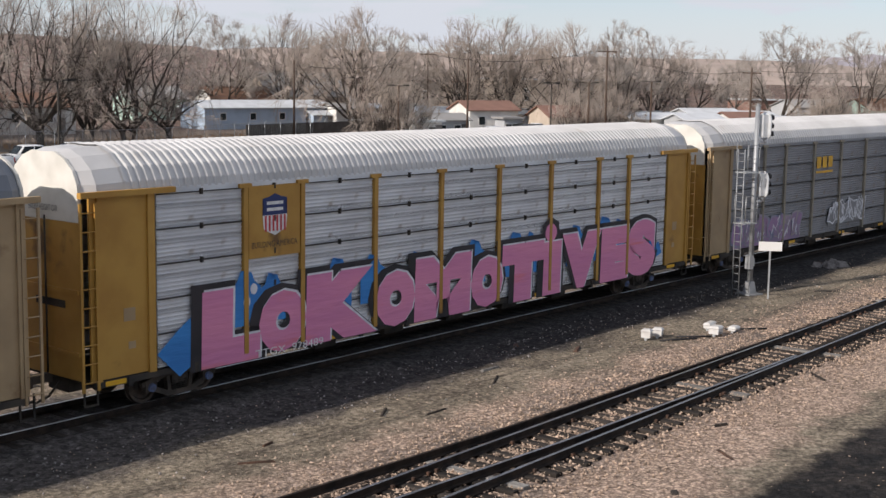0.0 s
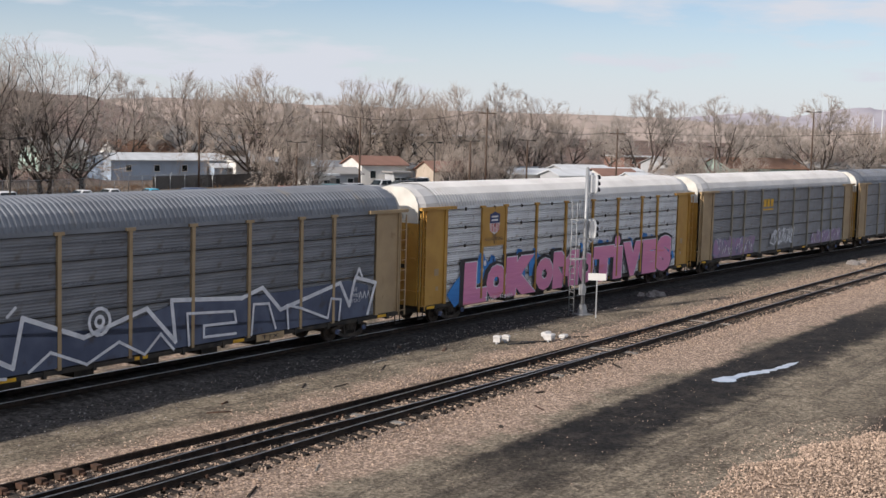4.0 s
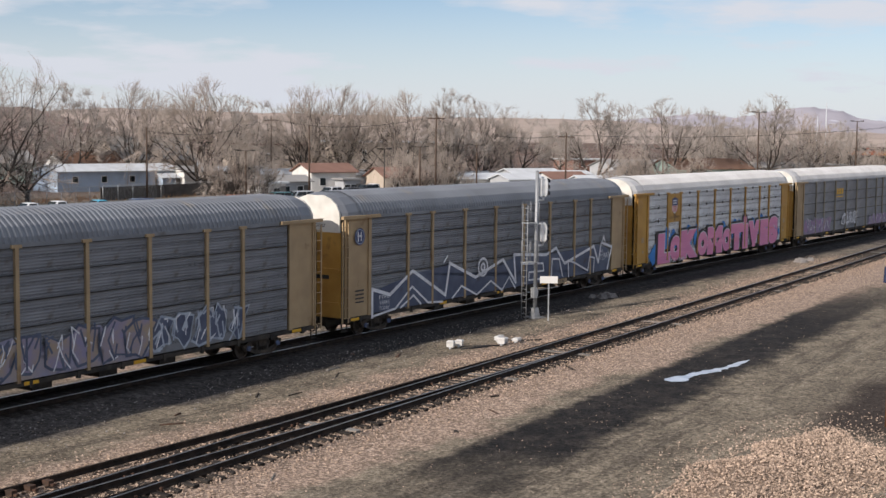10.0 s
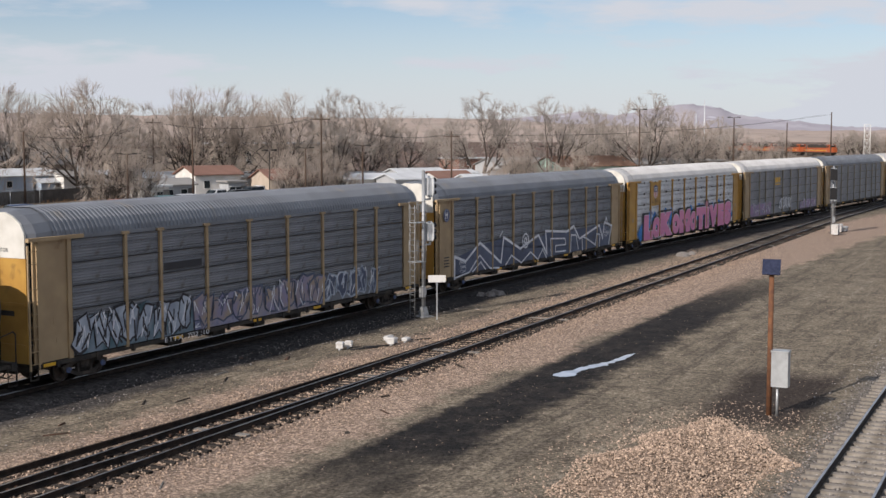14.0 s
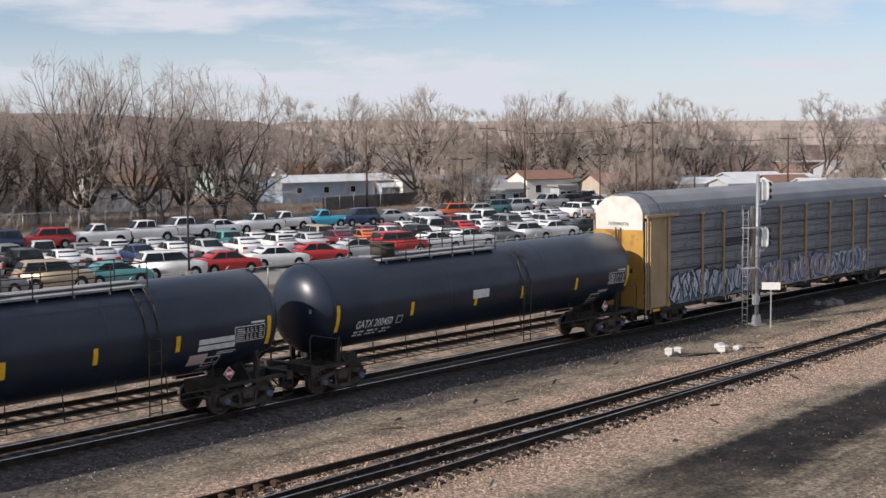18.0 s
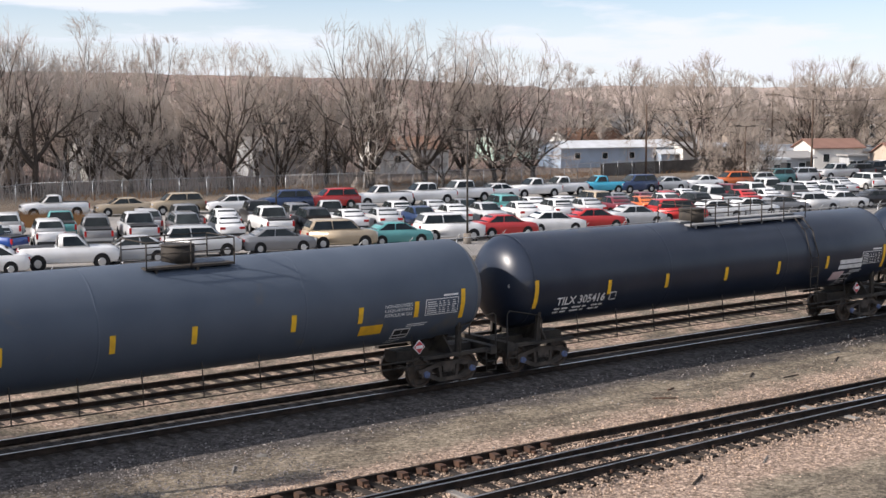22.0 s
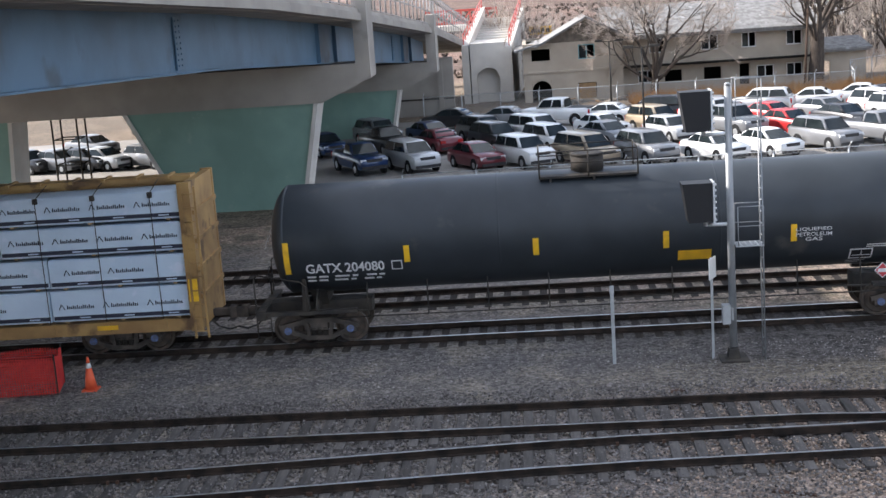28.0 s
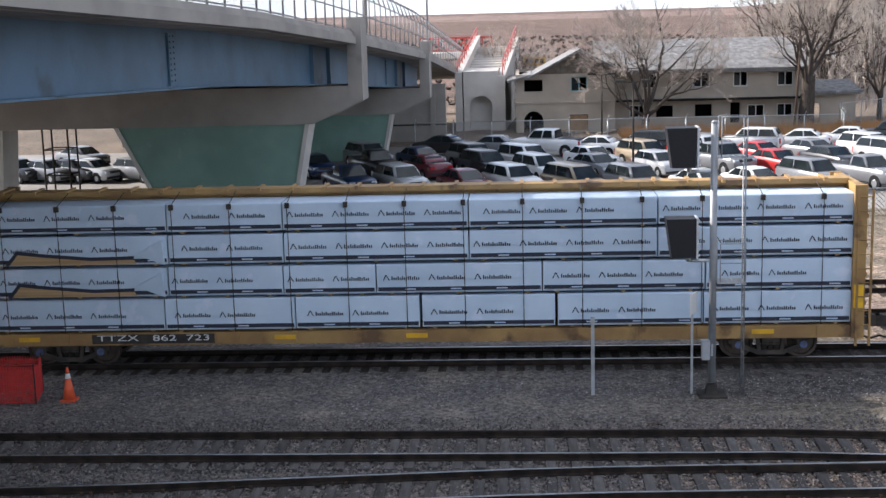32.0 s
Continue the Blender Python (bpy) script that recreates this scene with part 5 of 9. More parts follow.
        on_shell("data_frame", M_WHITE_MARK, xr - 2.42, xr - 1.8, 1.68, 2.02)
        on_shell("data_inner", M_SIGNAL_BLACK, xr - 2.38, xr - 1.84, 1.72, 1.98, lift=0.018)
        on_shell("data_line", M_WHITE_MARK, xr - 2.36, xr - 1.86, 1.79, 1.82, lift=0.024)
        on_shell("data_divider", M_WHITE_MARK, xr - 2.12, xr - 2.1, 1.82, 1.97, lift=0.024)
        for z, u in ((2.12, -1.25), (2.06, -1.32)):
            on_shell("hazard_text_line", M_WHITE_MARK, xr - 2.0, xr + u, z, z + 0.03)
        for z, u in ((1.6, -1.95), (1.53, -2.1)):
            on_shell("hazard_text_line", M_WHITE_MARK, xr - 2.46, xr + u, z, z + 0.025)
        bm = B()
        c = (xr - 1.6, -1.42, 1.42)
        quadbox(bm, [(c[0], c[1], c[2] - 0.22), (c[0] + 0.22, c[1], c[2]), (c[0], c[1], c[2] + 0.22), (c[0] - 0.22, c[1], c[2]),
                     (c[0], c[1] - 0.02, c[2] - 0.22), (c[0] + 0.22, c[1] - 0.02, c[2]), (c[0], c[1] - 0.02, c[2] + 0.22), (c[0] - 0.22, c[1] - 0.02, c[2])])
        part("hazard_diamond", fix(bm), M_WHITE_MARK, car, "white and red hazard diamond placard")
        bm = B()
        quadbox(bm, [(c[0], -1.443, c[2] - 0.19), (c[0] + 0.19, -1.443, c[2]), (c[0], -1.443, c[2] + 0.19), (c[0] - 0.19, -1.443, c[2]),
                     (c[0], -1.45, c[2] - 0.19), (c[0] + 0.19, -1.45, c[2]), (c[0], -1.45, c[2] + 0.19), (c[0] - 0.19, -1.45, c[2])])
        part("placard_field", fix(bm), M_RED, car)
        bm = B()
        box(bm, c[0] - 0.13, c[0] + 0.13, -1.457, -1.452, c[2] - 0.05, c[2] + 0.05)
        part("placard_band", bm, M_WHITE_MARK, car)
        bm = B()
        tube(bm, (c[0], -1.42, c[2] - 0.1), (c[0], -1.15, c[2] - 0.1), 0.02, n=5)
        part("placard_bracket", bm, M_DARK, car)
    # top platform
    a, b = deck
    top = zc + r
    for s in (-1, 1):
        bm = B()
        box(bm, a, b, *sorted((s * 0.3, s * 0.82)), top - 0.12, top - 0.06)
        for x in np.arange(a + 0.3, b, 1.2):
            box(bm, x - 0.03, x + 0.03, *sorted((s * 0.35, s * 0.8)), top - 0.32, top - 0.12)
        part("platform", bm, M_GREY_DECK if big_deck else M_DARK, car)
        posts = max(3, int((b - a) / 1.1) + 1)
        for x in np.linspace(a, b, posts):
            bm = B()
            tube(bm, (x, s * 0.82, top - 0.12), (x, s * 0.82, top + 0.62), 0.022, n=6)
            part("rail_post", bm, M_DARK, car)
        for z in (0.3, 0.62):
            bm = B()
            tube(bm, (a, s * 0.82, top + z), (b, s * 0.82, top + z), 0.02, n=6)
            part("handrail", bm, M_DARK, car)
    for x in (a, b):
        bm = B()
        tube(bm, (x, -0.82, top + 0.62), (x, 0.82, top + 0.62), 0.02, n=6)
        part("handrail", bm, M_DARK, car)
    if big_deck:
        bm = B()
        box(bm, a, b, -0.3, 0.3, top - 0.02, top + 0.02)
        part("walkway", bm, M_GREY_DECK, car)
    mx = a + 0.9 if big_deck else (a + b) / 2
    bm = B()
    tube(bm, (mx, 0, top - 0.05), (mx, 0, top + 0.42), 0.46, n=20)
    tube(bm, (mx, 0, top + 0.42), (mx, 0, top + 0.46), 0.5, 0.42, n=20)
    part("valve_housing", bm, M_DARK, car)
    # ladders up the side, sill pipe, end sills and saddles
    for x in ladders:
        bm = B()
        for dx in (-0.22, 0.22):
            pts = [(x + dx, -1.62, 0.6), (x + dx, -1.66, zc), (x + dx, -1.35, zc + 0.95), (x + dx, -0.82, top - 0.1)]
            for p0, p1 in zip(pts, pts[1:]):
                tube(bm, p0, p1, 0.02, n=6)
        for i in range(10):
            z = 0.7 + i * 0.36
            y = -1.66 if z < zc else -1.66 + (z - zc) / 1.5 * 0.75
            tube(bm, (x - 0.22, y, z), (x + 0.22, y, z), 0.015, n=6)
        part("side_ladder", bm, M_DARK, car)
    bm = B()
    tube(bm, (-half + 1.2, -1.2, 0.98), (half - 1.2, -1.2, 0.98), 0.025, n=6)
    for x in np.linspace(-half + 2.2, half - 2.2, 9):
        tube(bm, (x, -1.2, 0.98), (x, -1.1, 1.75), 0.02, n=6)
        tube(bm, (x, -1.2, 0.78), (x, -1.2, 0.98), 0.02, n=6)
    tube(bm, (-half + 1.2, -1.2, 0.8), (half - 1.2, -1.2, 0.8), 0.02, n=6)
    part("grab_pipe", bm, M_DARK, car)
    for e in (-1, 1):
        xe = half + 0.95
        bm = B()
        box(bm, *sorted((e * (half - 2.2), e * xe)), -0.33, 0.33, 0.72, 1.1)
        box(bm, *sorted((e * (xe - 0.25), e * xe)), -1.35, 1.35, 0.85, 1.12)
        for s in (-1, 1):
            quadbox(bm, [(e * (half - 0.56), s * 1.1, 0.9), (e * (half - 0.34), s * 1.1, 0.9), (e * (half - 0.34), s * 1.2, 0.9), (e * (half - 0.56), s * 1.2, 0.9),
                         (e * (half - 0.5), s * 1.1, 2.0), (e * (half - 0.4), s * 1.1, 2.0), (e * (half - 0.4), s * 1.24, 2.0), (e * (half - 0.5), s * 1.24, 2.0)])
            box(bm, *sorted((e * (half - 1.9), e * xe)), *sorted((s * 1.1, s * 1.32)), 0.95, 1.05)
        part("end_sill", fix(bm), M_DARK, car)
        bm = B()
        quadbox(bm, [(e * (half - 0.98), -0.34, 1.0), (e * (half - 0.52), -0.34, 1.0), (e * (half - 0.52), 0.34, 1.0), (e * (half - 0.98), 0.34, 1.0),
                     (e * (half - 0.98), -0.8, 1.62), (e * (half - 0.52), -0.8, 1.62), (e * (half - 0.52), 0.8, 1.62), (e * (half - 0.98), 0.8, 1.62)])
        for s in (-1, 1):
            prism_x(bm, [(s * 0.34, 1.0), (s * 1.25, 1.0), (s * 1.2, 1.12), (s * 0.72, 1.62)], e * (half - 0.75) - 0.03, e * (half - 0.75) + 0.03)
        part("saddle", fix(bm), M_DARK, car)
        for s in (-1, 1):
            bm = B()
            pts = [(e * (half - 0.5), s * 1.3, 1.05), (e * (half - 0.5), s * 1.3, 1.75), (e * (half - 0.35), s * 1.3, 1.9), (e * (xe - 0.1), s * 1.3, 2.15), (e * xe, s * 1.3, 2.05), (e * xe, s * 1.3, 0.5)]
            for p0, p1 in zip(pts, pts[1:]):
                tube(bm, p0, p1, 0.022, n=6)
            part("end_rail", bm, M_DARK, car)
            bm = B()
            for z in (0.35, 0.62, 0.9):
                tube(bm, (e * (xe - 0.4), s * 1.33, z), (e * xe, s * 1.33, z), 0.018, n=6)
            for x in (xe - 0.4, xe):
                tube(bm, (e * x, s * 1.33, 0.33), (e * x, s * 1.33, 1.05), 0.018, n=6)
            part("step_ladder", bm, M_DARK, car)
        bm = B()
        for i in range(8):
            a0, a1 = 2 * math.pi * i / 8, 2 * math.pi * (i + 1) / 8
            tube(bm, (e * (xe - 0.05), 0.75 + 0.22 * math.cos(a0), 1.75 + 0.22 * math.sin(a0)), (e * (xe - 0.05), 0.75 + 0.22 * math.cos(a1), 1.75 + 0.22 * math.sin(a1)), 0.018, n=6)
        tube(bm, (e * (xe - 0.05), 0.75, 1.1), (e * (xe - 0.05), 0.75, 1.75), 0.03, n=6)
        if e < 0:
            part("brake_wheel", bm, M_DARK, car)
        else:
            bm.free()
        coupler(car, e * (xe - 0.1))
        make_truck("truck", car, e * (half - 0.75), 0.457, 1.78)
    bm = B()
    letters(bm, number, -0.62, 0.62, 3.05, 3.2, 0)
    for v in bm.verts:
        v.co.y = 0.0
    ob = part("end_number", bm, M_WHITE_MARK, car)
    ob.matrix_basis = pose(-half - 0.6, 0.35, 0, 0, 14, -90)
    CARS.append((car, behind))
    return car, on_shell


tank_a, shell = tank_wagon(-69.3, 8.9, M_TANK_BLACK, "GATX 200450", (-8.75, -5.05, -1.5, 1.35, 5.0, 8.8), (-5.9, 0.5), "glossy black pressure tank wagon with a long top platform", True, (1.5,))
shell("notice_plate", M_WHITE_MARK, -1.7, -0.75, 2.62, 2.95)
tank_b, shell = tank_wagon(-90.3, 9.35, M_TANK_BLACK, "TILX 305416", (-9.27, -6.05, -3.3, -0.25, 2.65, 5.55, 9.15), (-1.4, 5.0), "glossy black pressure tank wagon with a grey railed platform", True, (4.6,))
shell("notice_plate", M_WHITE_MARK, 6.35, 7.8, 2.45, 2.62)
shell("notice_plate", M_WHITE_MARK, 6.35, 7.8, 2.24, 2.41)
shell("notice_plate", material("pale_pink_plate", (0.6, 0.45, 0.45), 0.6), 6.1, 6.8, 1.8, 2.15)
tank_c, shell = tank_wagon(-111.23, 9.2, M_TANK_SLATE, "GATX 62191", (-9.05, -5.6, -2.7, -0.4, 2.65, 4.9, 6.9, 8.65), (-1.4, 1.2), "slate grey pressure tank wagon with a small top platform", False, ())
shell("notice_plate", M_YELLOW_BRIGHT, 4.95, 5.75, 1.95, 2.25)
for t_, z_ in (("NON-ODORIZED", 2.72), ("LIQUEFIED", 2.58), ("PETROLEUM GAS", 2.44)):
    shell("contents_lettering", M_WHITE_MARK, 5.75, 6.75, z_, z_ + 0.1, text=t_)
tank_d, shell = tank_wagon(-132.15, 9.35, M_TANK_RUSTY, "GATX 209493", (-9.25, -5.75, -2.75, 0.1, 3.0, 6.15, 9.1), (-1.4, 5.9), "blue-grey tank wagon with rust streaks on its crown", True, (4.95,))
for a_, b_, c_, d_ in ((1.95, 3.5, 2.15, 2.31), (2.0, 3.38, 1.98, 2.13)):
    shell("lettering_frame", M_WHITE_MARK, a_, b_, c_, d_, lift=0.008)
    shell("lettering_field", M_TANK_SLATE, a_ + 0.02, b_ - 0.02, c_ + 0.02, d_ - 0.02, lift=0.012)
shell("contents_lettering", M_WHITE_MARK, 2.02, 3.43, 2.19, 2.28, 0.018, text="LIQUEFIED PETROLEUM GAS")
shell("contents_lettering", M_WHITE_MARK, 2.1, 3.28, 2.01, 2.1, 0.018, text="NON-ODORIZED")
shell("notice_plate", material("orange_plate", (0.6, 0.32, 0.1), 0.6), 0.55, 1.3, 1.85, 2.05)
tank_e, shell = tank_wagon(-153.05, 8.98, M_TANK_DULL, "GATX 204080", (-8.9, -5.55, -2.0, 1.53, 4.94, 8.9), (-1.8, 0.9), "dull black pressure tank wagon with a small top platform", False, (), head=0.5)
for t_, z_ in (("LIQUEFIED", 2.62), ("PETROLEUM", 2.48), ("GAS", 2.34)):
    shell("contents_lettering", M_WHITE_MARK, 5.0 + (0.25 if t_ == "GAS" else 0), 5.95 - (0.25 if t_ == "GAS" else 0), z_, z_ + 0.11, text=t_)
shell("notice_plate", M_YELLOW_BRIGHT, 1.85, 2.75, 1.95, 2.25)

M_WRAP = material("lumber_wrap", (0.55, 0.65, 0.75), 0.45, second=(0.49, 0.59, 0.7), scale=0.8, third=(0.62, 0.68, 0.79), third_scale=2.0, third_at=0.6, bump=0.4, bump_scale=3.0, vary=0.05)
M_WRAP_BAND = material("wrap_dark_band", (0.025, 0.03, 0.05), 0.5)
M_WOOD = material("bare_lumber", (0.5, 0.34, 0.18), 0.8, second=(0.38, 0.25, 0.13), scale=2.0, stretch=(0.1, 1, 6))
M_CENTRE = material("centrebeam_yellow", (0.4, 0.245, 0.09), 0.6, second=(0.26, 0.15, 0.06), scale=0.9, third=(0.14, 0.08, 0.04), third_scale=1.1, third_at=0.58)


def lumber_wagon(behind):
    """A centre-beam flat wagon with four layers of wrapped lumber on each side."""
    car = empty("lumber_wagon", pose(0, 0, 0), "yellow centre-beam wagon stacked with wrapped lumber packs", "rail wagon", "wagons of the moving train")
    half = 12.1
    bm = B()
    for s in (-1, 1):
        box(bm, -half, half, *sorted((s * 1.25, s * 1.45)), 0.72, 1.06)
        for k in range(15):
            x = -half + 0.6 + k * 1.62
            box(bm, x - 0.12, x + 0.12, *sorted((s * 1.3, s * 1.5)), 0.8, 1.08)
    box(bm, -half, half, -1.25, 1.25, 0.85, 1.05)
    part("deck", bm, M_CENTRE, car)
    bm = B()
    box(bm, -half, half, -0.3, 0.3, 4.82, 4.96)
    for k in range(26):
        x = -half + 0.3 + k * 0.93
        box(bm, x - 0.05, x + 0.05, -0.42, 0.42, 4.9, 5.0)
    part("top_chord", bm, M_CENTRE, car)
    bm = B()
    box(bm, -half, half, -0.04, 0.04, 1.05, 4.82)
    part("centre_beam", bm, M_CENTRE, car)
    for k in range(15):
        bm = B()
        x = -half + 0.6 + k * 1.62
        tube(bm, (x, -1.4, 1.0), (x, -1.45, 4.66), 0.012, n=5)
        tube(bm, (x, -1.45, 4.66), (x, -0.35, 4.92), 0.012, n=5)
        part("tie_cable", bm, M_DARK, car)
        bm = B()
        box(bm, x - 0.06, x + 0.06, -1.46, -1.36, 4.55, 4.7)
        part("corner_protector", bm, M_DARK, car)
    for e in (-1, 1):
        bm = B()
        box(bm, *sorted((e * (half - 0.02), e * (half + 0.2))), -1.45, 1.45, 0.72, 4.9)
        for s in (-1, 1):
            box(bm, *sorted((e * (half - 0.12), e * (half + 0.22))), *sorted((s * 1.36, s * 1.5)), 0.7, 4.92)
        for z in (1.6, 2.4, 3.2, 4.0):
            box(bm, *sorted((e * (half + 0.2), e * (half + 0.28))), -1.4, 1.4, z, z + 0.12)
        part("bulkhead", fix(bm), M_CENTRE, car)
        bm = B()
        box(bm, *sorted((e * (half - 0.08), e * (half + 0.18))), -1.508, -1.5, 1.55, 2.2)
        part("reflector_strip", bm, M_REFLECT, car)
        ladder(car, "ladder", M_CENTRE, *sorted((e * (half + 0.0), e * (half + 0.36))), -1.5, 0.5, 4.8, 11)
        coupler(car, e * (half + 0.1))
        make_truck("truck", car, e * (half - 2.2), 0.457, 1.78)
    bm = B()
    box(bm, -half, half, -0.35, 0.35, 0.5, 0.86)
    part("underframe", bm, M_DARK, car)
    # packs: layer heights and where each layer is split along the wagon
    layers = ((1.1, 2.02, (-half + 0.1, -7.0, -3.3, 0.2, 4.0, 8.0, half - 0.1)), (2.08, 2.92, (-half + 0.1, -6.85, -3.6, -1.0, 3.6, 8.05, half - 0.1)),
              (3.0, 3.83, (-half + 0.1, -6.8, -3.55, 1.6, 6.75, half - 0.1)), (3.9, 4.7, (-half + 0.1, -6.8, -3.55, 1.6, 6.75, half - 0.1)))
    rnd = random.Random(11)
    for li, (z0, z1, cuts) in enumerate(layers):
        for s in (-1, 1):
            for i, (a, b) in enumerate(zip(cuts, cuts[1:])):
                bm = B()
                g = 0.02 if (li, i) != (0, 3) else 0.06
                y0 = 0.1
                jut = rnd.uniform(-0.02, 0.02)
                h0 = z0 + 0.025
                bev = 0.03
                sec = [(y0, h0), (1.36 + jut - bev, h0), (1.36 + jut, h0 + bev), (1.36 + jut + 0.01, (h0 + z1) / 2), (1.36 + jut, z1 - bev), (1.36 + jut - bev, z1), (y0, z1)]
                loft(bm, [[(x, s * y, z) for y, z in sec] for x in (a + g, a + g + 0.04, (a + b) / 2, b - g - 0.04, b - g)])
                bare = s < 0 and i == 0 and li in (2,)
                pk = part("lumber_pack", fix(bm), M_WRAP, car, "lumber pack in pale blue-white wrap")
                bm = B()
                for x in (a + 0.4, (a + b) / 2, b - 0.4):
                    box(bm, x - 0.05, x + 0.05, *sorted((s * y0, s * 1.3)), z0 - 0.03, z0 + 0.025)
                part("bearer", bm, M_WOOD, pk)
                if s > 0:
                    continue
                y = -(1.36 + jut + 0.014)
                bm = B()
                box(bm, a + g + 0.03, b - g - 0.03, y - 0.003, y + 0.004, h0 + 0.06, h0 + 0.17)
                part("dark_band", bm, M_WRAP_BAND, pk)
                bm = B()
                x = a + 0.25
                while x < b - 1.1:
                    box(bm, x + 0.55, x + 0.85, y - 0.007, y - 0.003, h0 + 0.095, h0 + 0.13)
                    x += 1.27
                part("band_marks", bm, M_WRAP, pk)
                bm = B()
                x = a + rnd.uniform(0.1, 0.5)
                zt = h0 + 0.42
                while x < b - 1.05:
                    # a plain peak and a bar stand for the maker's mark
                    for p0, p1 in (((x, zt - 0.06), (x + 0.08, zt + 0.1)), ((x + 0.08, zt + 0.1), (x + 0.17, zt - 0.06))):
                        d = Vector((p1[0] - p0[0], p1[1] - p0[1]))
                        q = Vector((-d.y, d.x)).normalized() * 0.013
                        bm.faces.new([bm.verts.new((u, y - 0.006, w)) for u, w in ((p0[0] - q.x, p0[1] - q.y), (p1[0] - q.x, p1[1] - q.y), (p1[0] + q.x, p1[1] + q.y), (p0[0] + q.x, p0[1] + q.y))])
                    for k in range(14):
                        u = x + 0.23 + k * 0.057
                        hh = 0.11 if k in (0, 3, 5, 8, 9, 11) else 0.075
                        box(bm, u, u + 0.034, y - 0.006, y - 0.002, zt - 0.05, zt - 0.05 + hh)
                    x += 1.27
                part("maker_mark", bm, M_WRAP_BAND, pk)
                if bare or (s < 0 and li == 1 and i == 0):
                    bm = B()
                    pts = [(a + 0.6, h0 + 0.02), (a + 0.9, h0 + 0.38), (a + 1.6, h0 + 0.3), (a + 3.0, h0 + 0.18), (b - 1.0, h0 + 0.2), (b - 0.9, h0 + 0.02)]
                    patch(bm, pts, y - 0.009)
                    part("torn_opening", bm, M_WOOD, pk, "bare boards where the wrap is torn")
                    bm = B()
                    stroke(bm, pts[:-1], 0.1, y - 0.02)
                    part("torn_edge", bm, M_WRAP_BAND, pk)
                    bm = B()
                    quadbox(bm, [(b - 0.95, y - 0.02, h0 + 0.3), (b - 0.1, y - 0.02, h0 - 0.02), (b - 0.1, y, h0 - 0.02), (b - 0.95, y, h0 + 0.3),
                                 (b - 0.55, y - 0.14, h0 + 0.5), (b - 0.15, y - 0.1, h0 + 0.7), (b - 0.12, y, h0 + 0.7), (b - 0.55, y, h0 + 0.5)])
                    part("loose_flap", fix(bm), M_WRAP, pk)
    bm, done = mark(car, "wagon_number", M_WHITE_MARK)
    letters(bm, "TTZX   862  723", -8.95, -5.75, 0.86, 1.03, -1.512)
    done()
    bm, done = mark(car, "number_ground", M_DARK)
    patch(bm, [(-9.1, 0.78), (-5.6, 0.78), (-5.6, 1.05), (-9.1, 1.05)], -1.506)
    done()
    for x in (-10.9, -3.6, 0.1, 9.6):
        bm = B()
        box(bm, x - 0.3, x + 0.3, -1.515, -1.5, 0.86, 0.99)
        part("reflector_strip", bm, M_YELLOW_BRIGHT, car)
    CARS.append((car, behind))
    return car


lumber_wagon(-176.82)


# ---- signals and small things beside the line ----
M_MAST = material("mast_grey", (0.34, 0.35, 0.36), 0.5, 0.4, second=(0.27, 0.28, 0.29), scale=2.0)
M_LADDER = material("dull_galvanised", (0.3, 0.31, 0.32), 0.55, 0.4, second=(0.22, 0.225, 0.23), scale=3.0)
M_LENS = material("signal_lens", (0.05, 0.05, 0.06), 0.15)
M_SILVER = material("aluminium_paint", (0.68, 0.69, 0.7), 0.4, 0.4, second=(0.58, 0.59, 0.6), scale=4.0)
M_WOODPOLE = material("pole_wood", (0.105, 0.072, 0.054), 0.9, second=(0.07, 0.05, 0.04), scale=2.0, stretch=(8, 8, 0.4), bump=0.3)
M_SIGN = material("sign_white", (0.7, 0.69, 0.66), 0.5)


def grate(bm, x0, x1, y0, y1, z):
    for x in np.linspace(x0, x1, 6):
        box(bm, x - 0.012, x + 0.012, y0, y1, z - 0.03, z)
    for y in np.linspace(y0, y1, 6):
        box(bm, x0, x1, y - 0.012, y + 0.012, z - 0.03, z)


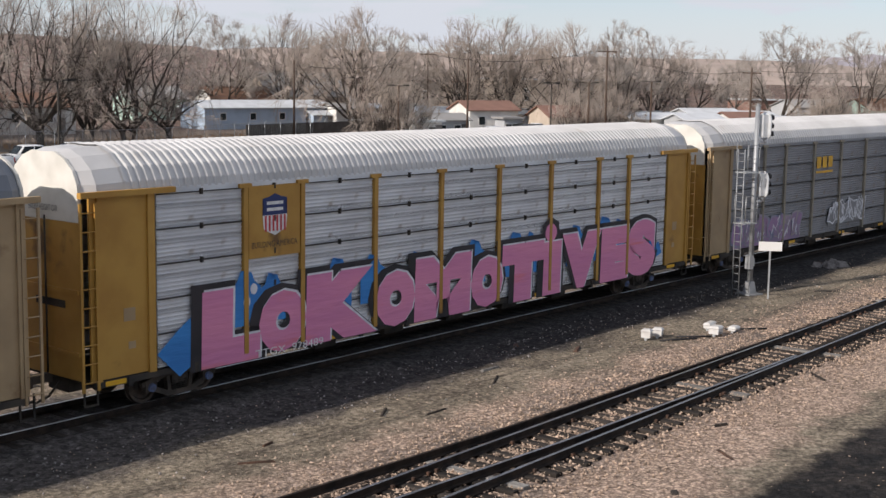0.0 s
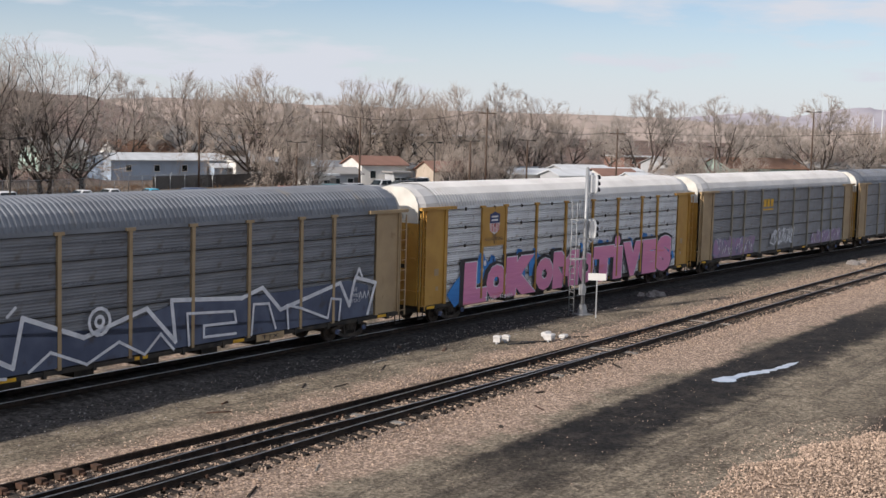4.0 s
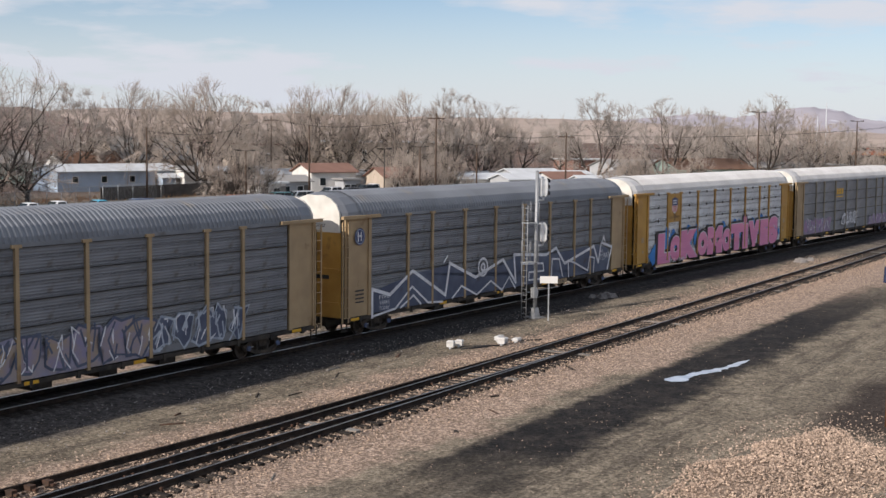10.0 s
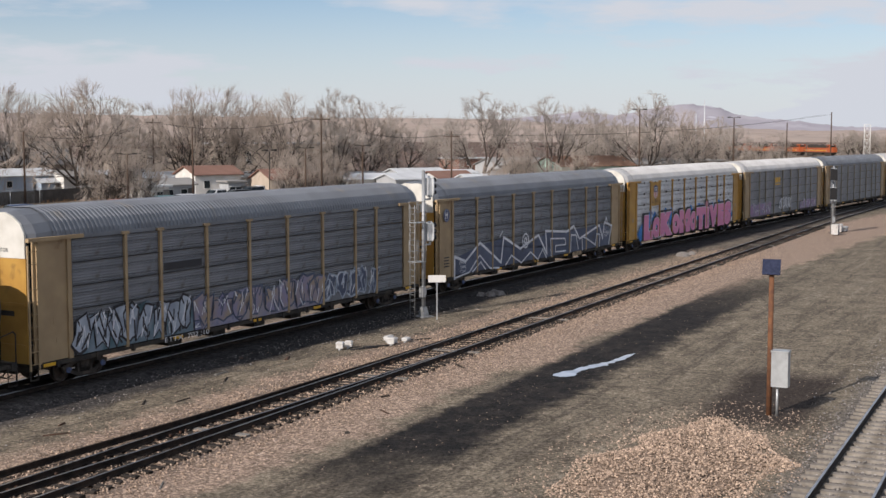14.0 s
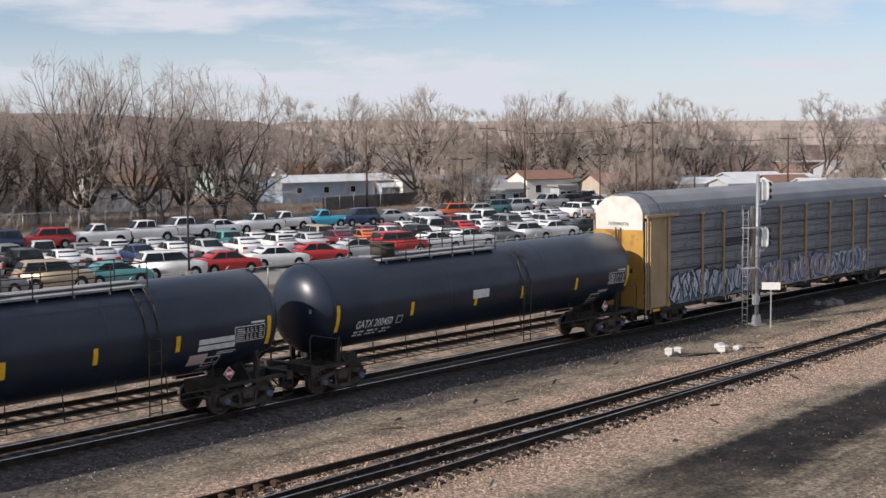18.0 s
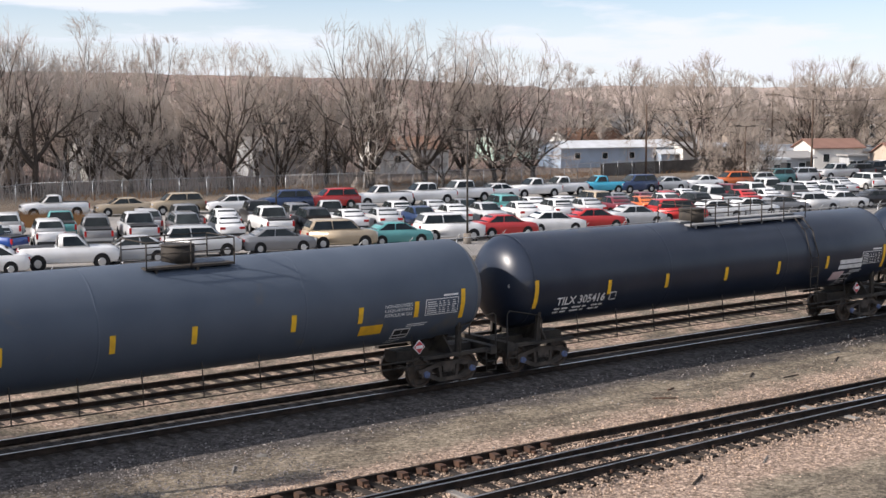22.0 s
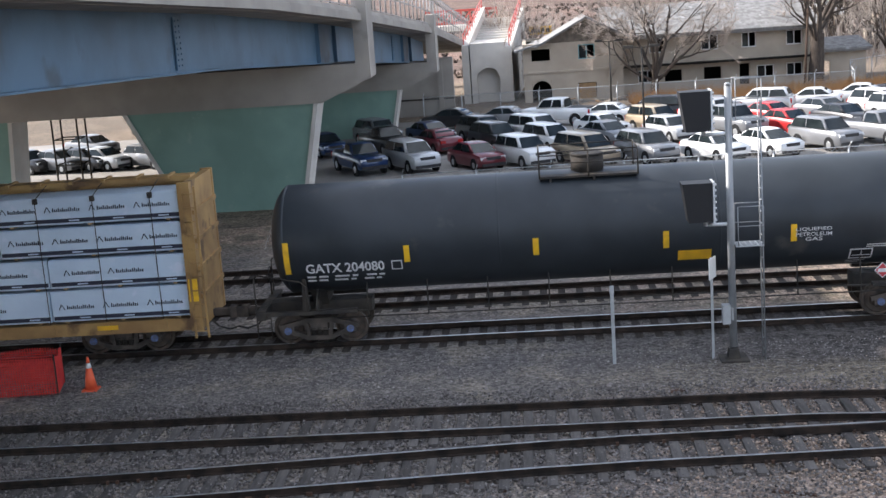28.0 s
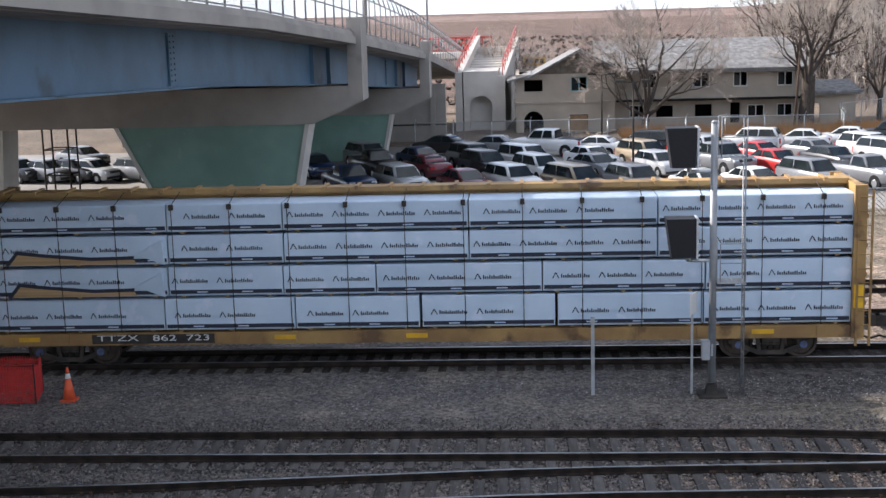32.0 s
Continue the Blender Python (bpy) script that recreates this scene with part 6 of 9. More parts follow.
def signal_head(mast, x, y, z, dark, facing):
    """A tall oval target with three hooded lamps; facing is +1 when it looks along +x."""
    h, w = 1.05, 0.62
    n = 20
    out = []
    for i in range(n):
        a = 2 * math.pi * i / n
        cy, cz = w / 2 * math.cos(a), (h - w) / 2 * (1 if math.sin(a) >= 0 else -1) + w / 2 * math.sin(a)
        out.append((cy, cz))
    if dark and facing < 0:
        # seen from the side: deep tapered hood box before a narrow bolted back plate
        bm = B()
        prism_y(bm, [(x - 0.46, z - 0.5), (x + 0.12, z - 0.5), (x + 0.16, z + 0.5), (x - 0.6, z + 0.5)], y - 0.3, y + 0.3)
        head = part("signal_head", fix(bm), M_SIGNAL_BLACK, mast, "black tapered signal housing")
        bm = B()
        box(bm, x + 0.16, x + 0.21, y - 0.28, y + 0.28, z - 0.52, z + 0.52)
        part("back_plate", bm, M_SILVER, head)
        for k in range(7):
            bm = B()
            tube(bm, (x + 0.21, y - 0.24, z - 0.45 + k * 0.15), (x + 0.25, y - 0.24, z - 0.45 + k * 0.15), 0.03, n=6)
            part("bolt", bm, M_SILVER, head)
        return head
    bm = B()
    loft(bm, [[(x + facing * d, y + a, z + b) for a, b in out] for d in (-0.02, 0.02)])
    box(bm, *sorted((x - facing * 0.02, x - facing * 0.26)), y - 0.17, y + 0.17, z - 0.42, z + 0.42)
    head = part("signal_head", fix(bm), M_SIGNAL_BLACK if dark else M_SILVER, mast, "black signal target" if dark else "silver signal target")
    for k in (-0.3, 0.0, 0.3):
        bm = B()
        m = 12
        hood = []
        for d, cut in ((0.02, 1.0), (0.34, 0.8)):
            hood.append([(x + facing * d, y + 0.13 * math.cos(math.pi * (0.0 + i / m * 1.0) * 1.4 - 0.2 * math.pi), z + k + 0.13 * math.sin(math.pi * (i / m) * 1.4 - 0.2 * math.pi)) for i in range(m + 1)])
        loft(bm, hood, closed=False, caps=False)
        part("hood", bm, M_SIGNAL_BLACK, head)
        bm = B()
        tube(bm, (x + facing * 0.02, y, z + k), (x + facing * 0.035, y, z + k), 0.1, n=14)
        part("lens", bm, M_LENS, head)
    return head


def mast_signal(m, height, heads, ladder_x, platforms, dark, facing, label, arm):
    mast = empty("signal_mast", m, label, "signal")
    bm = B()
    tube(bm, (0, 0, 0.35), (0, 0, height), 0.1, 0.085, n=14)
    tube(bm, (0, 0, height), (0, 0, height + 0.06), 0.1, 0.04, n=14)
    part("post", bm, M_MAST, mast)
    bm = B()
    w0, z0 = (0.17, 0.3) if dark else (0.19, 0.5)
    quadbox(bm, [(-w0, -w0, 0.0), (w0, -w0, 0.0), (w0, w0, 0.0), (-w0, w0, 0.0), (-0.12, -0.12, z0), (0.12, -0.12, z0), (0.12, 0.12, z0), (-0.12, 0.12, z0)])
    box(bm, -0.36, 0.36, -0.36, 0.36, -0.05, 0.05)
    part("base", fix(bm), M_DARK if dark else M_LADDER, mast)
    for z in heads:
        bm = B()
        tube(bm, (0, 0, z - 0.62), (arm, 0, z - 0.62), 0.045, n=8)
        tube(bm, (arm, 0, z - 0.64), (arm, 0, z - 0.45), 0.06, n=8)
        part("bracket", bm, M_SILVER, mast)
        signal_head(mast, arm, 0, z, dark, facing)
    empty_ladder(mast, ladder_x, 0.0, height - (0.4 if dark else 1.6))
    for z in platforms:
        bm = B()
        x0, x1 = sorted((ladder_x * 0.12, ladder_x))
        grate(bm, x0, x1, -0.28, 0.28, z)
        part("platform", bm, M_GALV, mast)
        bm = B()
        for y in (-0.28, 0.28):
            for zz in (0.5, 1.0):
                tube(bm, (x0 + 0.05, y, z + zz), (x1, y, z + zz), 0.012, n=6)
            for x in (x0 + 0.05, x1):
                tube(bm, (x, y, z), (x, y, z + 1.0), 0.012, n=6)
        part("guard_rail", bm, M_LADDER, mast)
    bm = B()
    box(bm, -0.28, -0.08, -0.22, 0.02, 1.0, 1.5)
    box(bm, -0.06, 0.0, -0.2, 0.0, 1.1, 1.4)
    part("junction_box", bm, M_GALV, mast)
    return mast


def empty_ladder(mast, x, z0, z1):
    bm = B()
    for y in (-0.17, 0.17):
        tube(bm, (x, y, z0), (x * 0.98, y, z1), 0.022, n=6)
    lad = part("ladder", bm, M_LADDER, mast)
    for i in range(int((z1 - z0) / 0.3)):
        bm = B()
        z = z0 + 0.25 + i * 0.3
        tube(bm, (x, -0.17, z), (x, 0.17, z), 0.014, n=6)
        part("rung", bm, M_LADDER, lad)
    return lad


mast_signal(pose(56.33, 28.0, GZ, 0, 0, -20), 7.1, (6.35, 4.15), -0.75, (4.65, 2.75), False, 1, "grey signal mast with silver heads and a side ladder", 0.42)
mast_signal(pose(5.12, 29.12, GZ, 0, 0, 0), 7.1, (6.5, 4.2), 0.78, (6.25, 3.05), True, -1, "grey signal mast with two black heads, seen from the side", -0.62)
mast_signal(pose(120.8, 18.8, GZ, 0, 0, 10), 6.0, (5.3, 3.6), -0.8, (3.0,), True, -1, "dark signal mast beside pale relay boxes, far off", -0.4)


def sign_post(m, h, w, hh, label, turn=0.0):
    s = empty("sign_post", m, label, "sign")
    bm = B()
    box(bm, -0.03, 0.03, -0.02, 0.02, 0, h)
    part("post", bm, M_GALV, s)
    bm = B()
    box(bm, -w / 2, w / 2, -0.035, -0.02, h - hh, h)
    ob = part("plate", bm, M_SIGN, s)
    ob.matrix_basis = pose(0, 0, 0, 0, 0, turn)
    return s


sign_post(pose(55.75, 27.0, GZ, 0, 0, -58), 2.15, 0.85, 0.34, "thin post with a blank white sign board")
sign_post(pose(4.62, 29.25, GZ, 0, 0, 0), 2.7, 0.5, 0.55, "thin post with a small white notice turned edge-on", 62)
tall = empty("marker_post", pose(2.05, 29.2, GZ), "thin grey marker post in the ballast", "post")
bm = B()
box(bm, -0.045, 0.045, -0.02, 0.02, 0, 2.05)
box(bm, -0.055, 0.055, -0.03, 0.03, 1.9, 2.1)
part("stake", bm, M_GALV, tall)


M_CASE = material("weathered_white_case", (0.58, 0.57, 0.55), 0.55, second=(0.45, 0.43, 0.41), scale=3.0, third=(0.26, 0.23, 0.2), third_scale=4.0, third_at=0.62)


def relay_box(m, w, d, h, label):
    w, d, h = 0.82 * w, 0.82 * d, 0.8 * h
    r = empty("relay_box", m, label, "equipment box", "white boxes beside the turnout")
    bm = B()
    box(bm, -w / 2, w / 2, -d / 2, d / 2, 0.08, h)
    part("case", bm, M_CASE, r)
    bm = B()
    quadbox(bm, [(-w / 2 - 0.03, -d / 2 - 0.03, h), (w / 2 + 0.03, -d / 2 - 0.03, h), (w / 2 + 0.03, d / 2 + 0.03, h), (-w / 2 - 0.03, d / 2 + 0.03, h),
                 (-w / 2 + 0.03, -d / 2 + 0.03, h + 0.06), (w / 2 - 0.03, -d / 2 + 0.03, h + 0.06), (w / 2 - 0.03, d / 2 - 0.03, h + 0.06), (-w / 2 + 0.03, d / 2 - 0.03, h + 0.06)])
    part("lid", fix(bm), M_CASE, r)
    bm = B()
    for x in (-w / 3, w / 3):
        box(bm, x - 0.04, x + 0.04, -0.04, 0.04, -0.05, 0.09)
    part("feet", bm, M_GALV, r)
    bm = B()
    box(bm, -w * 0.3, w * 0.1, -d / 2 - 0.012, -d / 2 + 0.004, 0.1, h * 0.55)
    part("cable_plate", bm, M_LADDER, r, "dull grey cable plate")
    return r


relay_box(pose(46.05, 26.75, GZ, 0, 0, 15), 0.3, 0.35, 0.36, "small white relay box on stub legs")
relay_box(pose(46.6, 26.65, GZ, 0, 0, 15), 0.3, 0.35, 0.33, "small white relay box beside another")
relay_box(pose(48.1, 25.4, GZ, 0, 0, 5), 0.5, 0.4, 0.34, "white switch machine casing beside the rails")
relay_box(pose(49.0, 25.2, GZ, 0, 0, 5), 0.5, 0.3, 0.2, "low white switch gear case")
relay_box(pose(48.9, 26.0, GZ, 0, 0, 5), 0.7, 0.25, 0.25, "long white equipment case on the ballast")
for x, y, w, h in ((118.6, 18.2, 1.3, 1.1), (121.8, 18.4, 0.7, 0.9), (123.2, 18.2, 2.2, 0.5)):
    relay_box(pose(x, y, GZ), w, 0.7, h, "pale relay cabinet by a far signal")
for a, b in (((46.1, 26.3), (47.2, 25.6)), ((47.0, 26.2), (47.8, 25.4)), ((49.2, 25.6), (50.2, 24.6))):
    bm = B()
    tube(bm, (*a, GZ + 0.03), (*b, GZ + 0.03), 0.035, n=6)
    tagged(link_mesh("cable", bm, M_SIGNAL_BLACK), "black cable lying between the switch boxes", "cable", "cables by the switch")

solar = empty("solar_pole", pose(41.05, 8.2, GZ), "rusty brown pole with a solar panel and a grey cabinet", "pole")
bm = B()
tube(bm, (0, 0, 0), (0, 0, 4.5), 0.09, 0.08, n=12)
part("pole", bm, material("rusty_pole", (0.2, 0.095, 0.05), 0.85, second=(0.12, 0.06, 0.04), scale=4.0, bump=0.2), solar)
bm = B()
box(bm, -0.27, 0.27, -0.28, 0.28, -0.02, 0.02)
ob = part("solar_panel", bm, material("solar_cells", (0.02, 0.025, 0.05), 0.2, second=(0.03, 0.035, 0.07), scale=9), solar)
ob.matrix_basis = pose(-0.06, 0, 4.72, 0, -58, 8)
bm = B()
tube(bm, (0, 0, 4.45), (0, 0, 4.7), 0.04, n=8)
part("panel_mount", bm, M_GALV, solar)
bm = B()
box(bm, -0.18, 0.2, -0.6, -0.08, 0.95, 2.05)
box(bm, -0.2, 0.22, -0.62, -0.06, 2.05, 2.1)
part("cabinet", bm, M_GALV, solar)
bm = B()
tube(bm, (0.0, -0.25, 0.0), (0.0, -0.25, 0.96), 0.04, n=8)
part("conduit", bm, M_GALV, solar)

cone = empty("traffic_cone", pose(-11.95, 29.1, GZ), "orange traffic cone with a white band", "traffic cone")
M_CONE = material("cone_orange", (0.8, 0.13, 0.05), 0.5, second=(0.68, 0.1, 0.04), scale=4)
bm = B()
tube(bm, (0, 0, 0.05), (0, 0, 0.62), 0.17, 0.075, n=16)
tube(bm, (0, 0, 0.76), (0, 0, 0.92), 0.055, 0.03, n=16)
part("body", bm, M_CONE, cone)
bm = B()
tube(bm, (0, 0, 0.62), (0, 0, 0.76), 0.076, 0.056, n=16)
part("band", bm, M_SIGN, cone)
bm = B()
box(bm, -0.2, 0.2, -0.2, 0.2, 0, 0.05)
part("foot", bm, M_CONE, cone)

# orange mesh barrier round a dug place
net = empty("mesh_barrier", pose(-14.2, 29.1, GZ), "red-orange plastic mesh barrier on short stakes", "barrier")
M_NET = material("barrier_mesh", (0.62, 0.06, 0.05), 0.7, second=(0.5, 0.05, 0.05), scale=5)
for a, b in (((-3.0, -0.6), (1.45, -0.3)), ((1.45, -0.3), (1.2, 0.9)), ((1.2, 0.9), (-3.2, 0.7))):
    bm = B()
    n = int(math.hypot(b[0] - a[0], b[1] - a[1]) / 0.07)
    for i in range(n + 1):
        q = i / n
        x, y = a[0] + q * (b[0] - a[0]), a[1] + q * (b[1] - a[1])
        sag = 0.06 * math.sin(q * 9)
        box(bm, x - 0.012, x + 0.012, y - 0.008, y + 0.008, 0.02, 0.95 + sag)
    for z in np.arange(0.05, 0.96, 0.07):
        d = (b[0] - a[0]) / 2, (b[1] - a[1]) / 2
        tube(bm, (a[0], a[1], z), (b[0], b[1], z + 0.02), 0.014, n=4)
    part("mesh_panel", bm, M_NET, net)
for x, y in ((-3.0, -0.6), (1.45, -0.3), (1.2, 0.9), (-1.0, -0.5)):
    bm = B()
    tube(bm, (x, y, 0), (x, y, 1.1), 0.02, n=6)
    part("stake", bm, M_DARK, net)

# debris
rnd = random.Random(21)
for i in range(26):
    x, y = rnd.uniform(-8, 70), rnd.choice((rnd.uniform(26.2, 29.5), rnd.uniform(19.0, 20.8)))
    bm = B()
    l, w, h = rnd.uniform(0.12, 0.5), rnd.uniform(0.03, 0.1), rnd.uniform(0.02, 0.06)
    quadbox(bm, [(-l, -w, 0), (l, -w * 0.7, 0), (l * 0.9, w, 0), (-l, w * 0.8, 0), (-l * 0.9, -w * 0.6, h), (l * 0.8, -w * 0.5, h * 1.2), (l * 0.7, w * 0.5, h), (-l * 0.9, w * 0.5, h * 0.8)])
    ob = link_mesh("scrap_piece", fix(bm), rnd.choice((M_TIE, M_TIE_GREY, M_PLATE)))
    ob.matrix_basis = pose(x, y, GZ, 0, 0, rnd.uniform(-40, 60))
    tagged(ob, "splinter of old timber or scrap on the ballast", "scrap", "scraps along the tracks")
for x, y, l in ((94.0, 25.2, 1.6), (66.0, 28.4, 1.0)):
    heap = empty("rubble_heap", pose(x, y, GZ), "small heap of pale rubble beside the track", "rubble")
    for k in range(9):
        bm = B()
        s = rnd.uniform(0.12, 0.35)
        quadbox(bm, [(-s, -s * .7, 0), (s, -s * .8, 0), (s * .8, s, 0), (-s * .9, s * .8, 0), (-s * .6, -s * .5, s * .7), (s * .5, -s * .6, s * .6), (s * .5, s * .5, s * .8), (-s * .5, s * .5, s * .5)])
        ob = part("lump", fix(bm), M_STONE_GREY, heap)
        ob.matrix_basis = pose(rnd.uniform(-l, l), rnd.uniform(-0.5, 0.5), 0, 0, 0, rnd.uniform(0, 90))

# gravel heap between the sidings and the lot, with a notice before it
bm = B()
H_RND = random.Random(21)
rings = []
for q, z in ((1.0, -0.03), (0.8, 0.35), (0.6, 0.8), (0.4, 1.2), (0.2, 1.5), (0.04, 1.62)):
    rings.append([(28.2 + (5.6 * q + 0.4 * math.sin(3 * a)) * math.cos(a), 56.0 + (2.7 * q + 0.25 * math.sin(4 * a + 1)) * math.sin(a), GZ + z * (1 + H_RND.uniform(-0.08, 0.08))) for a in [2 * math.pi * i / 40 for i in range(40)]])
loft(bm, rings, smooth=True)
tagged(link_mesh("gravel_heap", fix(bm), M_STONE), "heap of tan gravel beside the car lot", "gravel", kind="stuff")


def heap_place(rng, n):
    a, r = rng.uniform(0, 2 * math.pi, n), np.sqrt(rng.uniform(0, 1, n))
    z = np.interp(r, (0.04, 0.2, 0.4, 0.6, 0.8, 1.0), (1.62, 1.5, 1.2, 0.8, 0.35, -0.03))
    return np.stack([28.2 + (5.6 * r + 0.4 * np.sin(3 * a)) * np.cos(a), 56.0 + (2.7 * r + 0.25 * np.sin(4 * a + 1)) * np.sin(a), GZ + z + rng.uniform(-0.02, 0.04, n)], 1)


stones("heap_stones", 5000, heap_place, M_STONE, 12, "stones of the tan gravel heap", (0.03, 0.07))
sign_post(pose(26.6, 52.0, GZ, 0, 0, -20), 1.8, 0.55, 0.6, "thin post with a white notice by the gravel heap")


# ---- the car lot ----
M_ASPHALT = material("lot_asphalt", (0.25, 0.234, 0.217), 0.9, second=(0.305, 0.287, 0.265), scale=0.25, third=(0.15, 0.138, 0.125), third_scale=0.5, third_at=0.63, bump=0.2)
bm = B()
lot = [(-60, 58), (10, 60), (60, 60.5), (150, 58), (190, 62), (190, 112), (150, 112), (96, 106), (45, 110), (25, 95), (-60, 93)]
vs = [bm.verts.new((x, y, GZ + 0.004)) for x, y in lot]
bmesh.ops.triangulate(bm, faces=[bm.faces.new(vs)])
tagged(link_mesh("parking_lot", bm, M_ASPHALT), kind="structure")

M_GLASS = material("car_glass", (0.012, 0.016, 0.018), 0.06, second=(0.03, 0.038, 0.04), scale=0.8)
M_GLASS.node_tree.nodes["Principled BSDF"].inputs["IOR"].default_value = 1.42
M_TYRE = material("tyre_rubber", (0.02, 0.02, 0.021), 0.85)
M_RIM = material("alloy_rim", (0.45, 0.46, 0.47), 0.35, 0.7)
M_LAMP_RED = material("tail_lamp", (0.4, 0.02, 0.02), 0.25)
M_LAMP_CLEAR = material("head_lamp", (0.6, 0.62, 0.64), 0.15)
M_TRIM = material("black_trim", (0.025, 0.025, 0.027), 0.6)
M_NUMBER = material("number_plate", (0.6, 0.6, 0.58), 0.5)
PAINTS = {"w": ("white", (0.76, 0.76, 0.755)), "s": ("silver", (0.5, 0.51, 0.52)), "g": ("grey", (0.2, 0.205, 0.215)), "k": ("black", (0.02, 0.02, 0.023)), "r": ("red", (0.48, 0.03, 0.03)),
          "b": ("blue", (0.02, 0.062, 0.25)), "n": ("dark blue", (0.02, 0.045, 0.12)), "t": ("tan", (0.42, 0.34, 0.24)), "m": ("maroon", (0.15, 0.02, 0.03)), "e": ("teal", (0.1, 0.32, 0.32)),
          "c": ("sky blue", (0.05, 0.42, 0.6)), "o": ("orange", (0.62, 0.14, 0.03)), "d": ("dark green", (0.03, 0.08, 0.06))}
PAINT_MATS = {}
for code, (word, rgb) in PAINTS.items():
    PAINT_MATS[code] = material(word.replace(" ", "_") + "_car_paint", rgb, 0.28, 0.1, second=tuple(0.85 * c for c in rgb), scale=0.7)
    PAINT_MATS[code].node_tree.nodes["Principled BSDF"].inputs["Coat Weight"].default_value = 0.5

# length, width, height, ground clearance, bonnet height, bonnet end, windscreen top, rear screen top, rear screen foot, tail height, wheel radius, wheelbase
KINDS = {
    "S": ("sedan", 4.6, 1.78, 1.46, 0.2, 0.95, 1.3, 0.4, -0.95, -1.75, 1.04, 0.32, 2.7),
    "H": ("hatchback", 4.2, 1.75, 1.52, 0.2, 0.97, 1.25, 0.45, -1.45, -1.95, 1.04, 0.32, 2.55),
    "U": ("sport_utility_car", 4.65, 1.86, 1.74, 0.26, 1.1, 1.3, 0.6, -1.85, -2.22, 1.16, 0.36, 2.75),
    "V": ("minivan", 4.9, 1.92, 1.78, 0.22, 1.04, 1.65, 0.75, -2.1, -2.38, 1.12, 0.34, 3.0),
    "P": ("pickup_truck", 5.4, 1.9, 1.8, 0.36, 1.16, 1.2, 0.55, -0.5, -0.6, 1.2, 0.39, 3.4),
    "C": ("crew_cab_pickup", 5.8, 1.98, 1.94, 0.42, 1.25, 1.45, 0.85, -0.8, -0.9, 1.27, 0.42, 3.7),
    "X": ("cargo_van", 5.6, 2.0, 2.15, 0.28, 1.15, 1.95, 1.3, -2.6, -2.75, 1.25, 0.36, 3.5),
}


def soften(bm, by):
    """Round the hard edges of a car panel."""
    fix(bm)
    bmesh.ops.bevel(bm, geom=[e for e in bm.edges if e.calc_face_angle(0) > 0.4], offset=by, segments=2, affect="EDGES", clamp_overlap=True)
    for fc in bm.faces:
        fc.smooth = True
    return bm


